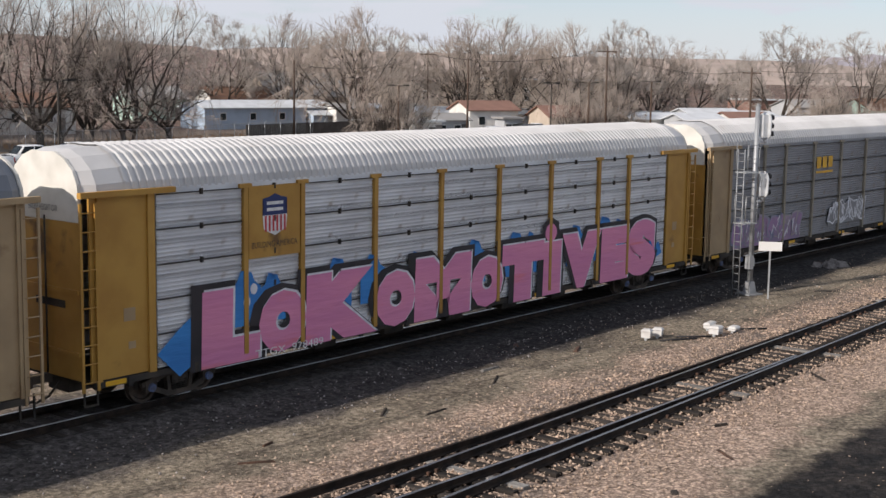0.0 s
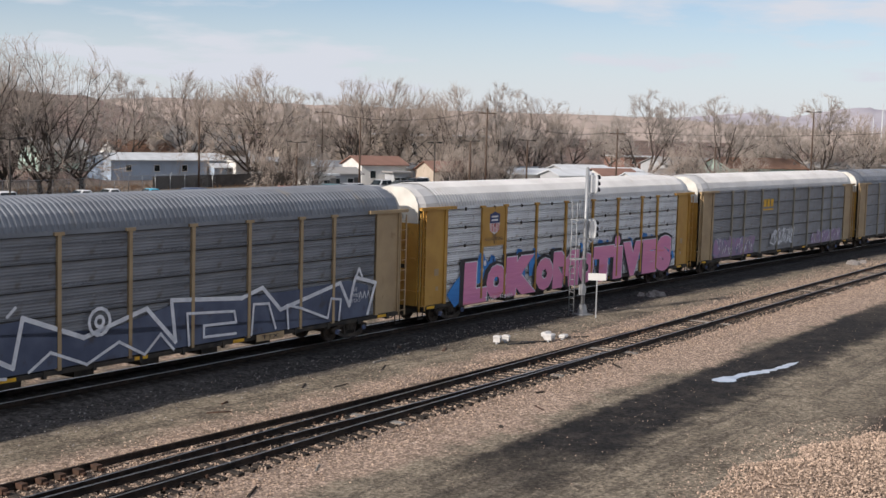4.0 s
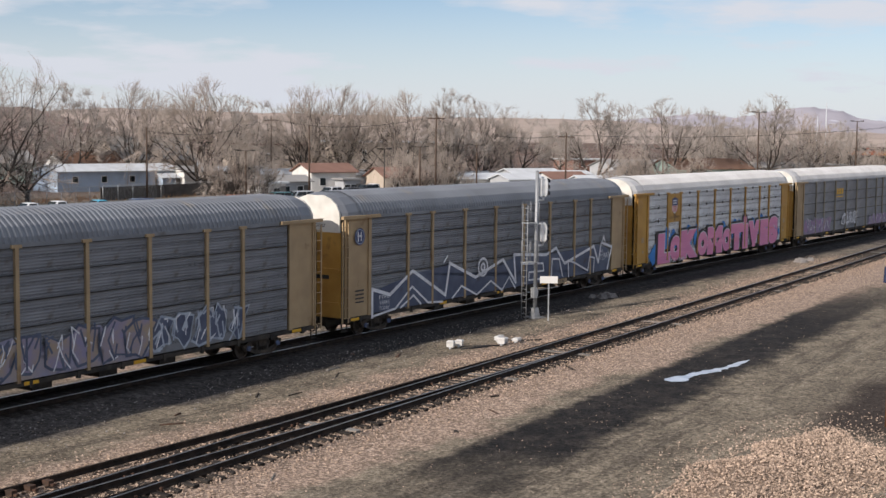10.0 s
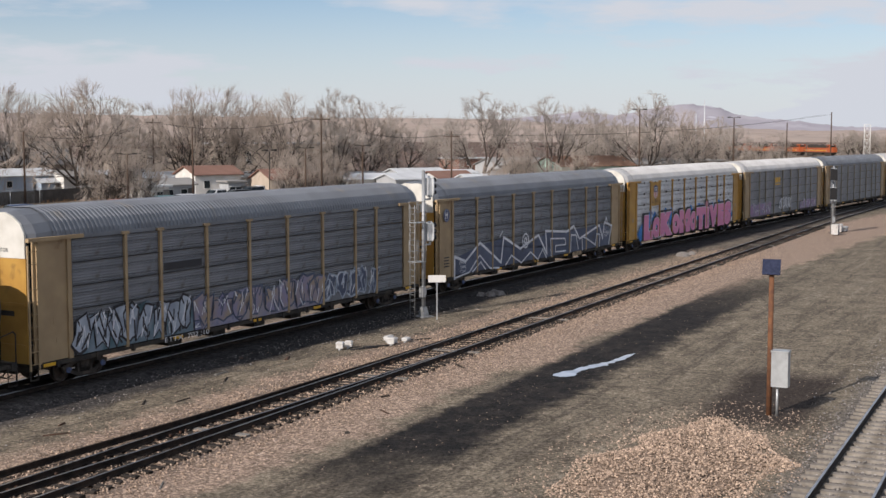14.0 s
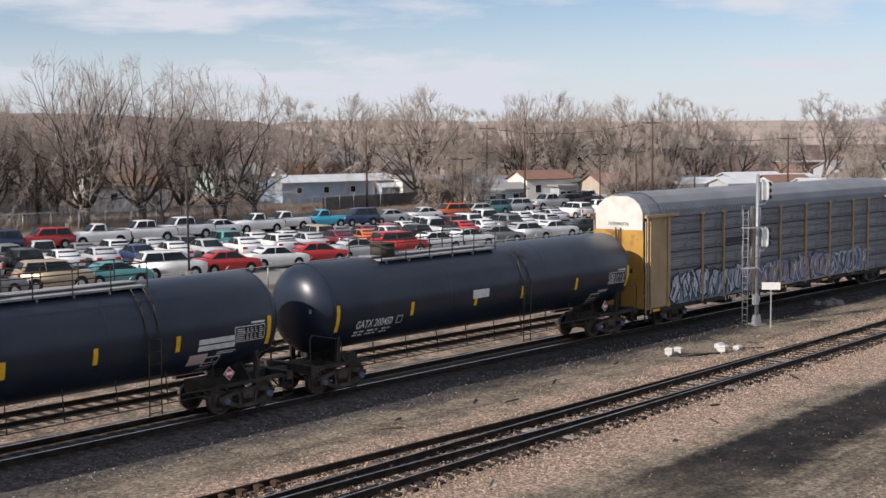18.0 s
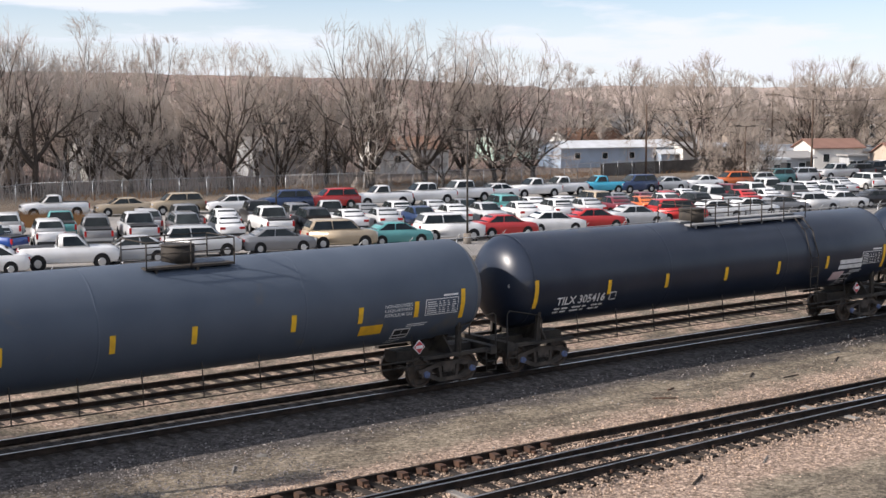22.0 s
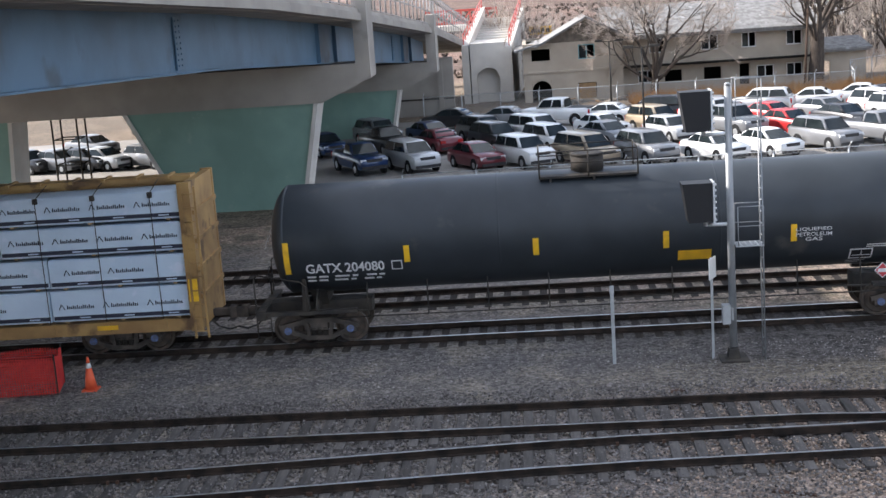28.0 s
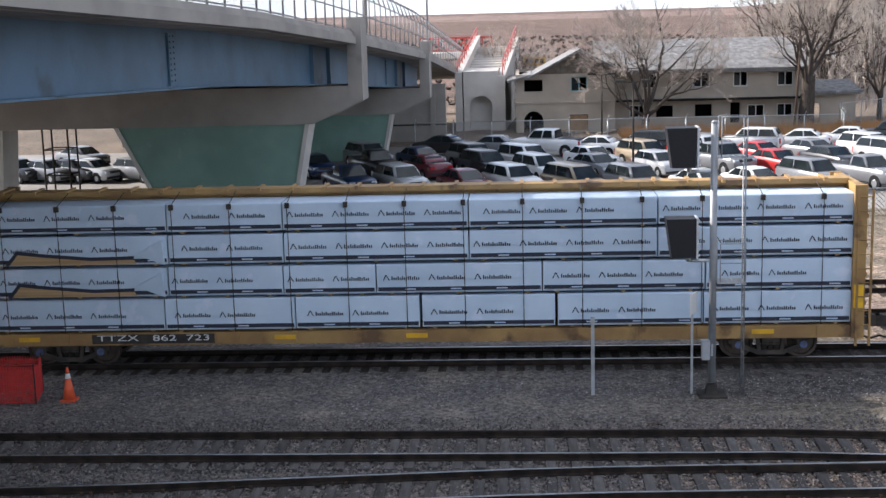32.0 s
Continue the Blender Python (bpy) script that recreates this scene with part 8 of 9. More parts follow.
for az, el, d in ((13.5, 2.6, 138), (17.0, 2.2, 150), (20.3, 3.4, 136), (22.6, 2.0, 146), (24.2, 2.5, 140), (26.4, 1.4, 152), (28.4, 3.4, 142), (30.6, 2.5, 147), (32.6, 2.2, 152), (34.5, 4.3, 144), (36.9, 4.2, 148),
                  (38.7, 3.0, 152), (40.2, 3.7, 150), (41.7, 2.4, 155), (43.6, 1.9, 212), (46.3, 2.0, 216), (48.9, 2.3, 190), (50.6, 1.5, 205), (53.4, 1.95, 200), (55.3, 2.0, 205), (57.5, 1.8, 200), (59.5, 1.9, 205),
                  (61.0, 1.35, 215), (62.6, 1.1, 220), (66.2, 1.75, 215), (69.3, 1.55, 230), (71.3, 1.0, 260), (73.3, 1.7, 240), (75.0, 0.95, 260), (76.5, 0.6, 300)):
    tree_at(az, el + (0.3 if az > 43 else 0.0), d)
for i in range(11):
    az = 15.0 + 2.5 * i + T_RND.uniform(-0.7, 0.7)
    tree_at(az, T_RND.uniform(-0.6, 1.4), T_RND.uniform(142, 195))
for i in range(22):
    az = T_RND.uniform(43, 79)
    tree_at(az, T_RND.uniform(-0.3, 1.15) * (1 - (az - 43) / 90), T_RND.uniform(240, 330))
for i in range(14):
    tree_at(81.3 + 0.33 * i + T_RND.uniform(-0.1, 0.1), T_RND.uniform(0.0, 0.32), T_RND.uniform(520, 640), label="low bare trees along the far end of the yard")
tree_at(50.2, -0.1, 152, 5, label="small many-stemmed bare tree beside the houses")
tree_at(51.2, -0.4, 156, 5, label="small many-stemmed bare tree beside the houses")
for i in range(9):
    tree_at(T_RND.uniform(49, 74), T_RND.uniform(-1.0, -0.2), T_RND.uniform(165, 195), 5, label="small many-stemmed bare tree beside the houses")
for az, el, d in ((11.3, 3.8, 146), (13.2, 4.2, 142), (15.0, 3.4, 152), (16.2, 5.0, 142), (19.6, 3.0, 160), (22.9, 3.2, 158), (27.2, 2.6, 160), (29.6, 1.6, 165), (33.4, 1.2, 170), (13.9, 2.4, 170), (17.9, 2.8, 172), (24.0, 1.8, 176), (18.5, 4.2, 138), (21.5, 4.3, 150), (25.0, 3.6, 145)):
    tree_at(az, el, d)
# undergrowth under the trees: many thin stems
v, f = [], []
rng = np.random.default_rng(9)
for i in range(3400):
    near = i < 2200
    az = radians(rng.uniform(11, 42) if near else rng.uniform(42, 78))
    d = rng.uniform(128, 160) if near else rng.uniform(175, 300)
    x, y = d * math.sin(az), d * math.cos(az)
    if y < 122:
        continue
    h = rng.uniform(0.8, 1.0) * rng.choice((1.5, 2.5, 4.0, 6.0))
    dx, dy = rng.normal(0, 0.3 * h), rng.normal(0, 0.3 * h)
    w = rng.uniform(0.012, 0.04)
    k = len(v)
    v += [(x - w, y, GZ), (x + w, y, GZ), (x + dx * 0.3 + w, y + dy * 0.3, GZ + h * 0.6), (x + dx * 0.3 - w, y + dy * 0.3, GZ + h * 0.6), (x + dx, y + dy, GZ + h)]
    f += [(k, k + 1, k + 2, k + 3), (k + 3, k + 2, k + 4)]
me = bpy.data.meshes.new("undergrowth")
me.from_pydata(v, [], f)
me.materials.append(M_TWIG_GREY)
tagged(new("undergrowth", me), "tangle of thin bare stems under the trees", "undergrowth", kind="stuff")

S_RND = np.random.default_rng(21)
v, f = [], []
for i in range(900):
    x, y = S_RND.uniform(-70, 60), 135 + 330 * S_RND.uniform(0, 1) ** 1.4
    w = S_RND.uniform(0.5, 1.3)
    for j in range(14):
        a, q = S_RND.uniform(0, 6.28), S_RND.uniform(0.3, 1.0)
        k = len(v)
        dx, dy, t = w * q * math.cos(a), w * q * math.sin(a), 0.05
        v += [(x + 0.3 * dx - t, y + 0.3 * dy, GZ), (x + 0.3 * dx + t, y + 0.3 * dy, GZ), (x + dx + t, y + dy, GZ + w * S_RND.uniform(0.5, 1.0)), (x + dx - t, y + dy, GZ + w * S_RND.uniform(0.5, 1.0))]
        f.append((k, k + 1, k + 2, k + 3))
me = bpy.data.meshes.new("scrub")
me.from_pydata(v, [], f)
me.materials.append(M_BARK)
tagged(new("scrub", me), "low dark scrub scattered behind the old house", "scrub", kind="stuff")
for x, y, h in ((2.5, 150, 7.5), (-1.5, 175, 7.0), (14.0, 168, 7.0), (29.0, 160, 8.5)):
    tree(T_RND.randrange(5), x, y, h, T_RND.uniform(0, 6.28), "small bare tree behind the old house")
M_DRYGRASS = material("dry_grass", (0.42, 0.24, 0.11), 0.95, second=(0.34, 0.2, 0.1), scale=2.0)


def grass_clumps(name, count, place, label, h=(0.3, 0.9)):
    rng = np.random.default_rng(31)
    v, f = [], []
    for i in range(count):
        x, y = place(rng)
        hh = rng.uniform(*h)
        for k in range(7):
            a = rng.uniform(0, 6.28)
            dx, dy = 0.35 * hh * math.cos(a), 0.35 * hh * math.sin(a)
            j = len(v)
            v += [(x - 0.02, y, GZ), (x + 0.02, y, GZ), (x + dx, y + dy, GZ + hh * rng.uniform(0.6, 1.0))]
            f.append((j, j + 1, j + 2))
    me = bpy.data.meshes.new(name)
    me.from_pydata(v, [], f)
    me.materials.append(M_DRYGRASS)
    tagged(new(name, me), label, "grass", kind="stuff")


grass_clumps("dry_grass", 2600, lambda r: (r.uniform(8, 40), r.uniform(95, 101) + 0.0), "rust-coloured dry grass along the fence", (0.4, 1.2))
grass_clumps("dry_weeds", 1600, lambda r: (r.uniform(44, 150), r.uniform(119, 126)), "pale dry weeds along the fence", (0.2, 0.7))


def gable_house(x, y, turn, w, d, h, roof_h, wall, roof, label, windows=2, flat=False, name="house"):
    """A small house: walls, pitched roof with eaves, windows and a door."""
    ho = empty(name, pose(x, y, GZ, 0, 0, turn), label, "house", "houses beyond the lot")
    bm = B()
    prism_x(bm, [(-d / 2, 0), (d / 2, 0), (d / 2, h), (0, h + (0 if flat else roof_h * 0.96)), (-d / 2, h)], -w / 2, w / 2)
    part("wall", fix(bm), wall, ho)
    bm = B()
    e = 0.35
    if flat:
        box(bm, -w / 2 - e, w / 2 + e, -d / 2 - e, d / 2 + e, h, h + 0.25)
    else:
        for s in (-1, 1):
            k = roof_h / (d / 2)
            quadbox(bm, [(-w / 2 - e, s * (d / 2 + e), h - e * k), (w / 2 + e, s * (d / 2 + e), h - e * k), (w / 2 + e, 0, h + roof_h), (-w / 2 - e, 0, h + roof_h),
                         (-w / 2 - e, s * (d / 2 + e), h - e * k + 0.14), (w / 2 + e, s * (d / 2 + e), h - e * k + 0.14), (w / 2 + e, 0, h + roof_h + 0.14), (-w / 2 - e, 0, h + roof_h + 0.14)])
    part("roof", fix(bm), roof, ho)
    for i in range(windows):
        wx = -w / 2 + w * (i + 0.6) / (windows + 0.4)
        bm = B()
        box(bm, wx - 0.5, wx + 0.5, -d / 2 - 0.03, -d / 2 + 0.05, h * 0.42, h * 0.78)
        win = part("window", bm, M_SIGN, ho)
        bm = B()
        box(bm, wx - 0.43, wx + 0.43, -d / 2 - 0.04, -d / 2 - 0.02, h * 0.45, h * 0.75)
        part("pane", bm, M_GLASS, win)
    bm = B()
    box(bm, w * 0.28, w * 0.28 + 0.9, -d / 2 - 0.04, -d / 2 + 0.05, 0, 2.0)
    part("door", bm, M_TIE_GREY, ho)
    return ho


def wall_paint(name, rgb):
    return material(name, rgb, 0.8, second=tuple(0.86 * c for c in rgb), scale=0.6, third=tuple(0.7 * c for c in rgb), third_scale=1.0, third_at=0.66)


W_BLUE, W_WHITE, W_TAN, W_GREY = wall_paint("pale_blue_siding", (0.4, 0.49, 0.6)), wall_paint("white_siding", (0.72, 0.7, 0.66)), wall_paint("tan_stucco", (0.5, 0.42, 0.34)), wall_paint("grey_siding", (0.42, 0.43, 0.44))
W_GREEN = wall_paint("mint_siding", (0.45, 0.6, 0.52))
R_WHITE, R_BROWN, R_GREY, R_RED = wall_paint("white_metal_roof", (0.56, 0.58, 0.6)), wall_paint("brown_roof", (0.2, 0.12, 0.085)), wall_paint("grey_roof", (0.3, 0.29, 0.28)), wall_paint("red_brown_roof", (0.24, 0.14, 0.11))


def polar(az, d):
    return d * math.sin(radians(az)), d * math.cos(radians(az))


gable_house(141.0, 141.0, -14, 20.5, 7, 2.9, 0.9, W_BLUE, R_WHITE, "long pale blue mobile home with a white metal roof", 4)
gable_house(147.5, 135.5, -14, 3.0, 2.4, 1.9, 0.5, W_BLUE, R_WHITE, "small pale blue shed with a white roof", 0, name="shed")
for az, d, w, dd, h, rh, wa, ro, lab, flat in (
        (40.6, 225, 9, 8, 3.4, 1.8, W_GREEN, R_GREY, "green-sided house half hidden by trees", False), (46.5, 225, 14, 10, 4.2, 3.5, W_TAN, R_GREY, "tan house with a broad grey roof", False),
        (44.0, 215, 10, 8, 3.4, 2.0, W_WHITE, R_BROWN, "white house with a brown roof behind trees", False), (47.8, 232, 7, 6, 3.0, 0.9, W_TAN, R_WHITE, "small tan house with a pale roof", False),
        (51.6, 168, 5, 5, 3.0, 0.4, W_WHITE, R_WHITE, "white box-shaped garden shed", True), (52.6, 172, 6, 5, 3.2, 0.9, W_GREY, R_GREY, "grey shed with a low roof", False),
        (54.2, 185, 9, 7, 4.4, 1.4, W_WHITE, R_RED, "white house with a red-brown roof", False), (55.2, 178, 3, 3, 3.2, 0.3, W_GREY, R_GREY, "narrow grey shed behind trees", True),
        (57.4, 185, 9, 7, 3.6, 1.6, W_TAN, R_RED, "cream house with a red-brown roof", False), (61.0, 190, 12, 7, 3.2, 0.9, W_WHITE, R_WHITE, "long white mobile home", False),
        (63.2, 205, 11, 8, 3.4, 1.2, W_GREY, R_WHITE, "grey house with a pale metal roof", False), (64.6, 195, 8, 7, 3.2, 1.2, W_WHITE, R_RED, "white house with a rusty roof", False),
        (67.5, 250, 12, 8, 3.2, 1.2, W_GREY, R_GREY, "grey house among bare trees", False), (70.6, 235, 16, 9, 3.4, 1.6, W_GREEN, R_BROWN, "mint green house with a brown gable", False),
        (72.8, 250, 18, 8, 3.4, 0.9, W_TAN, R_GREY, "long tan shop with a low roof", False), (75.0, 280, 14, 9, 3.4, 0.6, W_TAN, R_GREY, "low tan workshop with flat roof", True),
        (52.0, 245, 16, 10, 6.5, 0.4, W_TAN, R_RED, "two storey tan brick building", True), (56.5, 275, 26, 12, 7.0, 0.4, W_TAN, R_WHITE, "long flat-roofed brick school building", True),
        (65.5, 330, 11, 9, 2.9, 0.4, R_RED, R_WHITE, "far red brick building with a flat roof", True), (24.0, 170, 12, 8, 3.5, 1.6, W_WHITE, R_GREY, "white house behind the trees", False),
        (17.0, 165, 13, 8, 3.5, 1.8, W_TAN, R_GREY, "tan house behind bare trees", False), (31.0, 175, 12, 8, 3.4, 1.6, W_GREY, R_GREY, "grey house behind bare trees", False),
        (36.0, 180, 10, 8, 3.3, 1.5, W_WHITE, R_BROWN, "white house behind the tree belt", False), (11.5, 150, 10, 8, 4.0, 1.8, W_TAN, R_WHITE, "small tan house with a pale roof", False)):
    x, y = polar(az, d)
    if 50 < az < 66 and d < 230:
        w, dd, h, rh = 0.8 * w, 0.8 * dd, 0.78 * h, 0.75 * rh
    gable_house(x, y, -az * 0.6 + 8, w, dd, h, rh, wa, ro, lab, 2, flat)


# low white trailers, sheds and vans among the trees
Y_RND = random.Random(33)
for i in range(16):
    az = 48.5 + i * 1.75 + Y_RND.uniform(-0.4, 0.4)
    x, y = polar(az, Y_RND.uniform(165, 225))
    gable_house(x, y, -az * 0.6 + Y_RND.uniform(-20, 25), Y_RND.uniform(5, 10), Y_RND.uniform(3, 5), Y_RND.uniform(2.2, 2.8), Y_RND.uniform(0.3, 0.8), Y_RND.choice((W_WHITE, W_WHITE, W_GREY)), Y_RND.choice((R_WHITE, R_WHITE, R_GREY)),
                "low pale trailer or shed among bare trees", 1, False, "shed")


def utility_pole(az, d, top_elev, label, lamp=False, mat=None, cross=True):
    x, y = polar(az, d)
    h = 8.85 + d * math.tan(radians(top_elev))
    p = empty("utility_pole", pose(x, y, GZ, 0, 0, -az), label, "utility pole", "poles along the streets")
    bm = B()
    tube(bm, (0, 0, 0), (0, 0, h), 0.14, 0.09, n=8)
    part("pole", bm, mat or M_WOODPOLE, p)
    if cross:
        bm = B()
        box(bm, -1.1, 1.1, -0.06, 0.06, h - 0.7, h - 0.56)
        part("crossarm", bm, M_WOODPOLE, p)
        for s in (-0.95, -0.4, 0.4, 0.95):
            bm = B()
            tube(bm, (s, 0, h - 0.56), (s, 0, h - 0.4), 0.04, n=6)
            part("insulator", bm, M_GALV, p)
    if lamp:
        for s in (-1, 1):
            bm = B()
            tube(bm, (0, 0, h - 0.1), (s * 0.9, 0, h), 0.04, n=6)
            box(bm, s * 0.8 - 0.3, s * 0.8 + 0.3, -0.2, 0.2, h - 0.08, h + 0.08)
            part("lamp_head", bm, M_DARK, p)
    return x, y, h


lines = []
for az, d, e, lamp, cross in ((46.6, 160, 0.15, False, False), (51.9, 200, 0.7, False, True), (53.55, 170, 0.35, False, False), (59.1, 165, 0.9, False, True), (64.8, 175, 0.15, False, True),
                              (58.4, 160, -0.55, True, False), (60.9, 170, -0.45, True, False), (69.0, 190, -0.5, True, False), (73.0, 200, 1.1, True, False), (77.0, 230, 0.75, True, False), (50.8, 150, -0.8, True, False),
                              (79.2, 260, 0.5, False, False), (81.0, 240, 0.95, False, False)):
    lines.append(utility_pole(az, d, e, "brown wooden lamp pole with two heads" if lamp else "brown wooden utility pole", lamp, None, cross))
for az, d, e in ((75.4, 300, 0.9), (75.75, 300, 1.5)):
    utility_pole(az, d, e, "slim pale radio mast", False, M_SILVER, False)
wires = empty("overhead_wires", pose(0, 0, 0), "thin wires strung between street poles", "wire")
for i, j in ((1, 3), (3, 4), (1, 0), (4, 12)):
    for k in range(2):
        (xa, ya, ha), (xb, yb, hb) = lines[i], lines[j]
        bm = B()
        pts = [(xa + (xb - xa) * q, ya + (yb - ya) * q + k * 0.9, GZ + ha + (hb - ha) * q - 0.4 - 1.3 * (1 - (2 * q - 1) ** 2)) for q in np.linspace(0, 1, 9)]
        loft(bm, [[(px, py + 0.015 * math.cos(q), pz + 0.015 * math.sin(q)) for q in (0.0, 1.57, 3.14, 4.71)] for px, py, pz in pts])
        part("wire", bm, M_DARK, wires)

M_ORANGE = material("locomotive_orange", (0.4, 0.095, 0.03), 0.5, second=(0.29, 0.07, 0.025), scale=0.5)


def locomotive(x, y, turn):
    lo = empty("locomotive", pose(x, y, 0, 0, 0, turn), "orange and black diesel locomotive parked far off", "locomotive", "parked locomotives")
    bm = B()
    box(bm, -8.5, 6.5, -1.1, 1.1, 1.5, 4.3)
    part("hood", bm, M_ORANGE, lo)
    bm = B()
    box(bm, 6.5, 8.6, -1.5, 1.5, 1.5, 4.6)
    box(bm, 8.6, 10.4, -1.0, 1.0, 1.5, 3.2)
    part("cab", bm, M_ORANGE, lo)
    bm = B()
    box(bm, 8.58, 8.64, -1.2, 1.2, 3.6, 4.3)
    box(bm, 6.8, 8.2, -1.53, 1.53, 3.5, 4.2)
    part("windscreen", bm, M_GLASS, lo)
    bm = B()
    box(bm, -10.6, 10.8, -1.5, 1.5, 1.15, 1.5)
    part("frame", bm, M_DARK, lo)
    bm = B()
    box(bm, -8.0, 6.0, -1.14, 1.14, 3.3, 4.36)
    part("dark_stripe", bm, M_DARK, lo)
    bm = B()
    box(bm, -10.2, 6.5, -1.16, 1.16, 2.05, 2.25)
    part("yellow_band", bm, M_YELLOW_BRIGHT, lo)
    for k in (-6.5, -3.5, 1.0):
        bm = B()
        tube(bm, (k, 0, 4.3), (k, 0, 4.62), 0.75, 0.7, n=12)
        part("roof_fan", bm, M_DARK, lo)
    for s in (-1, 1):
        bm = B()
        tube(bm, (-10.3, s * 1.45, 2.5), (6.4, s * 1.45, 2.5), 0.04, n=5)
        for k in np.linspace(-10.3, 6.4, 9):
            tube(bm, (k, s * 1.45, 1.5), (k, s * 1.45, 2.5), 0.03, n=5)
        part("handrail", bm, M_GALV, lo)
    bm = B()
    for s in (-0.3, 0.3):
        tube(bm, (8.6, s, 4.42), (8.68, s, 4.42), 0.14, n=10)
    part("headlight", bm, M_SIGN, lo)
    for s in (-6.5, 6.5):
        bm = B()
        box(bm, s - 2.3, s + 2.3, -1.2, 1.2, 0.35, 1.15)
        for k in (-1.6, 0, 1.6):
            tube(bm, (s + k, -0.85, 0.5), (s + k, 0.85, 0.5), 0.5, n=14)
        part("truck", bm, M_TRUCK, lo)
    bm = B()
    box(bm, -3, 3, -1.3, 1.3, 0.4, 1.15)
    part("fuel_tank", bm, M_DARK, lo)


for i in range(4):
    x, y = polar(80.6, 560)
    locomotive(x + 0.743 * 22.5 * i, y + 0.669 * 22.5 * i, -138)


def lattice_tower(az, d, top_elev, w):
    """A square lattice mast of legs and crossed braces on a concrete foot."""
    x, y = polar(az, d)
    h = 8.85 + d * math.tan(radians(top_elev))
    tw = empty("lattice_tower", pose(x, y, GZ, 0, 0, -az), "white steel lattice tower beside the far tracks", "tower")
    for sx in (-1, 1):
        for sy in (-1, 1):
            bm = B()
            tube(bm, (sx * w / 2, sy * w / 2, 0), (sx * w / 2, sy * w / 2, h), 0.11, n=6)
            part("leg", bm, M_SIGN, tw)
    n = int(h / (w * 1.1))
    for i in range(n):
        z0, z1 = h * i / n, h * (i + 1) / n
        bm = B()
        for a, b in (((-1, -1), (1, -1)), ((1, -1), (1, 1)), ((1, 1), (-1, 1)), ((-1, 1), (-1, -1))):
            tube(bm, (a[0] * w / 2, a[1] * w / 2, z0), (b[0] * w / 2, b[1] * w / 2, z1), 0.07, n=5)
            tube(bm, (a[0] * w / 2, a[1] * w / 2, z1), (b[0] * w / 2, b[1] * w / 2, z1), 0.07, n=5)
        part("bracing", bm, M_SIGN, tw)


lattice_tower(82.45, 450, 0.42, 1.9)

# low ground swell and far mesas round the plain
M_HILL = material("mesa_soil", (0.27, 0.19, 0.16), 0.95, second=(0.2, 0.145, 0.125), scale=0.02, third=(0.085, 0.07, 0.056), third_scale=0.09, third_at=0.53)
# rise and mountain are paled in colour to carry the haze of distance
M_RISE = material("hazy_rise", (0.42, 0.335, 0.285), 0.95, second=(0.34, 0.28, 0.245), scale=0.01, third=(0.2, 0.165, 0.145), third_scale=0.05, third_at=0.6)
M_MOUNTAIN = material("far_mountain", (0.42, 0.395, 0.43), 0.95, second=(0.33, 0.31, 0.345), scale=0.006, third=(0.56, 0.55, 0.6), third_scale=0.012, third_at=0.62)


def ridge(name, dist, profile, depth, mat, seed, label):
    """A ridge round the horizon: bearing and height over the eye in degrees."""
    rnd = random.Random(seed)
    az = np.linspace(profile[0][0], profile[-1][0], 260)
    el = np.interp(az, [p[0] for p in profile], [p[1] for p in profile])
    rows = [[], [], [], []]
    for a, e in zip(az, el):
        e = e + rnd.uniform(-0.03, 0.03)
        for i, (dd, q) in enumerate(((dist - depth, 0.0), (dist - depth * 0.3, 0.75), (dist, 1.0), (dist + depth, 1.0))):
            x, y = polar(a, dd)
            rows[i].append((x, y, GZ - 0.5 + q * (8.85 + dd * math.tan(radians(e)))))
    bm = B()
    loft(bm, rows, closed=False, smooth=True)
    tagged(link_mesh(name, fix(bm), mat), label, kind="structure")


ridge("backdrop_mesa", 1700, ((-60, 0.3), (-15, -0.15), (8, -0.2), (12, 0.1), (16, 1.1), (20, 1.6), (36, 1.25), (42, 0.9), (46, -0.2)), 500, M_HILL, 3, "pinkish brown mesa with dark scrub")
ridge("backdrop_rise", 2100, ((40, 0.7), (45, 0.95), (55, 0.8), (66, 0.7), (72, 0.4), (80, 0.2), (120, 0.3), (160, 0.5)), 500, M_RISE, 3, "pale rise along the horizon with haze in its colour")
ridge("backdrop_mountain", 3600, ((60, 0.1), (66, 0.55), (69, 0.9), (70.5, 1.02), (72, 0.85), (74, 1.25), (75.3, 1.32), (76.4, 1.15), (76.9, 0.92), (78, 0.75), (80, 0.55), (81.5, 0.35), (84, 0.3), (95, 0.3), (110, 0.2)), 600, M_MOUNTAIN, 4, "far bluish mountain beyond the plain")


# ---- the road bridge, the ramp building and the old apartment house ----
M_BRIDGE_CON = material("bridge_concrete", (0.36, 0.33, 0.295), 0.85, second=(0.29, 0.265, 0.24), scale=0.5, third=(0.25, 0.23, 0.21), third_scale=0.8, third_at=0.64, bump=0.15)
M_GIRDER = material("girder_blue_steel", (0.085, 0.165, 0.25), 0.5, second=(0.06, 0.115, 0.17), scale=0.45, third=(0.05, 0.085, 0.12), third_scale=0.5, third_at=0.6)
M_PIER_GREEN = material("pier_green", (0.225, 0.345, 0.295), 0.85, second=(0.19, 0.295, 0.25), scale=0.5, third=(0.27, 0.37, 0.32), third_scale=1.2, third_at=0.65, bump=0.1)
M_RAILING = material("railing_grey", (0.25, 0.25, 0.25), 0.5, 0.3)
M_RED_STEEL = material("red_painted_steel", (0.5, 0.08, 0.06), 0.5, second=(0.42, 0.07, 0.06), scale=2)
M_STUCCO = material("old_stucco", (0.46, 0.395, 0.32), 0.9, second=(0.38, 0.325, 0.26), scale=0.5, third=(0.36, 0.3, 0.235), third_scale=0.7, third_at=0.64, bump=0.2)
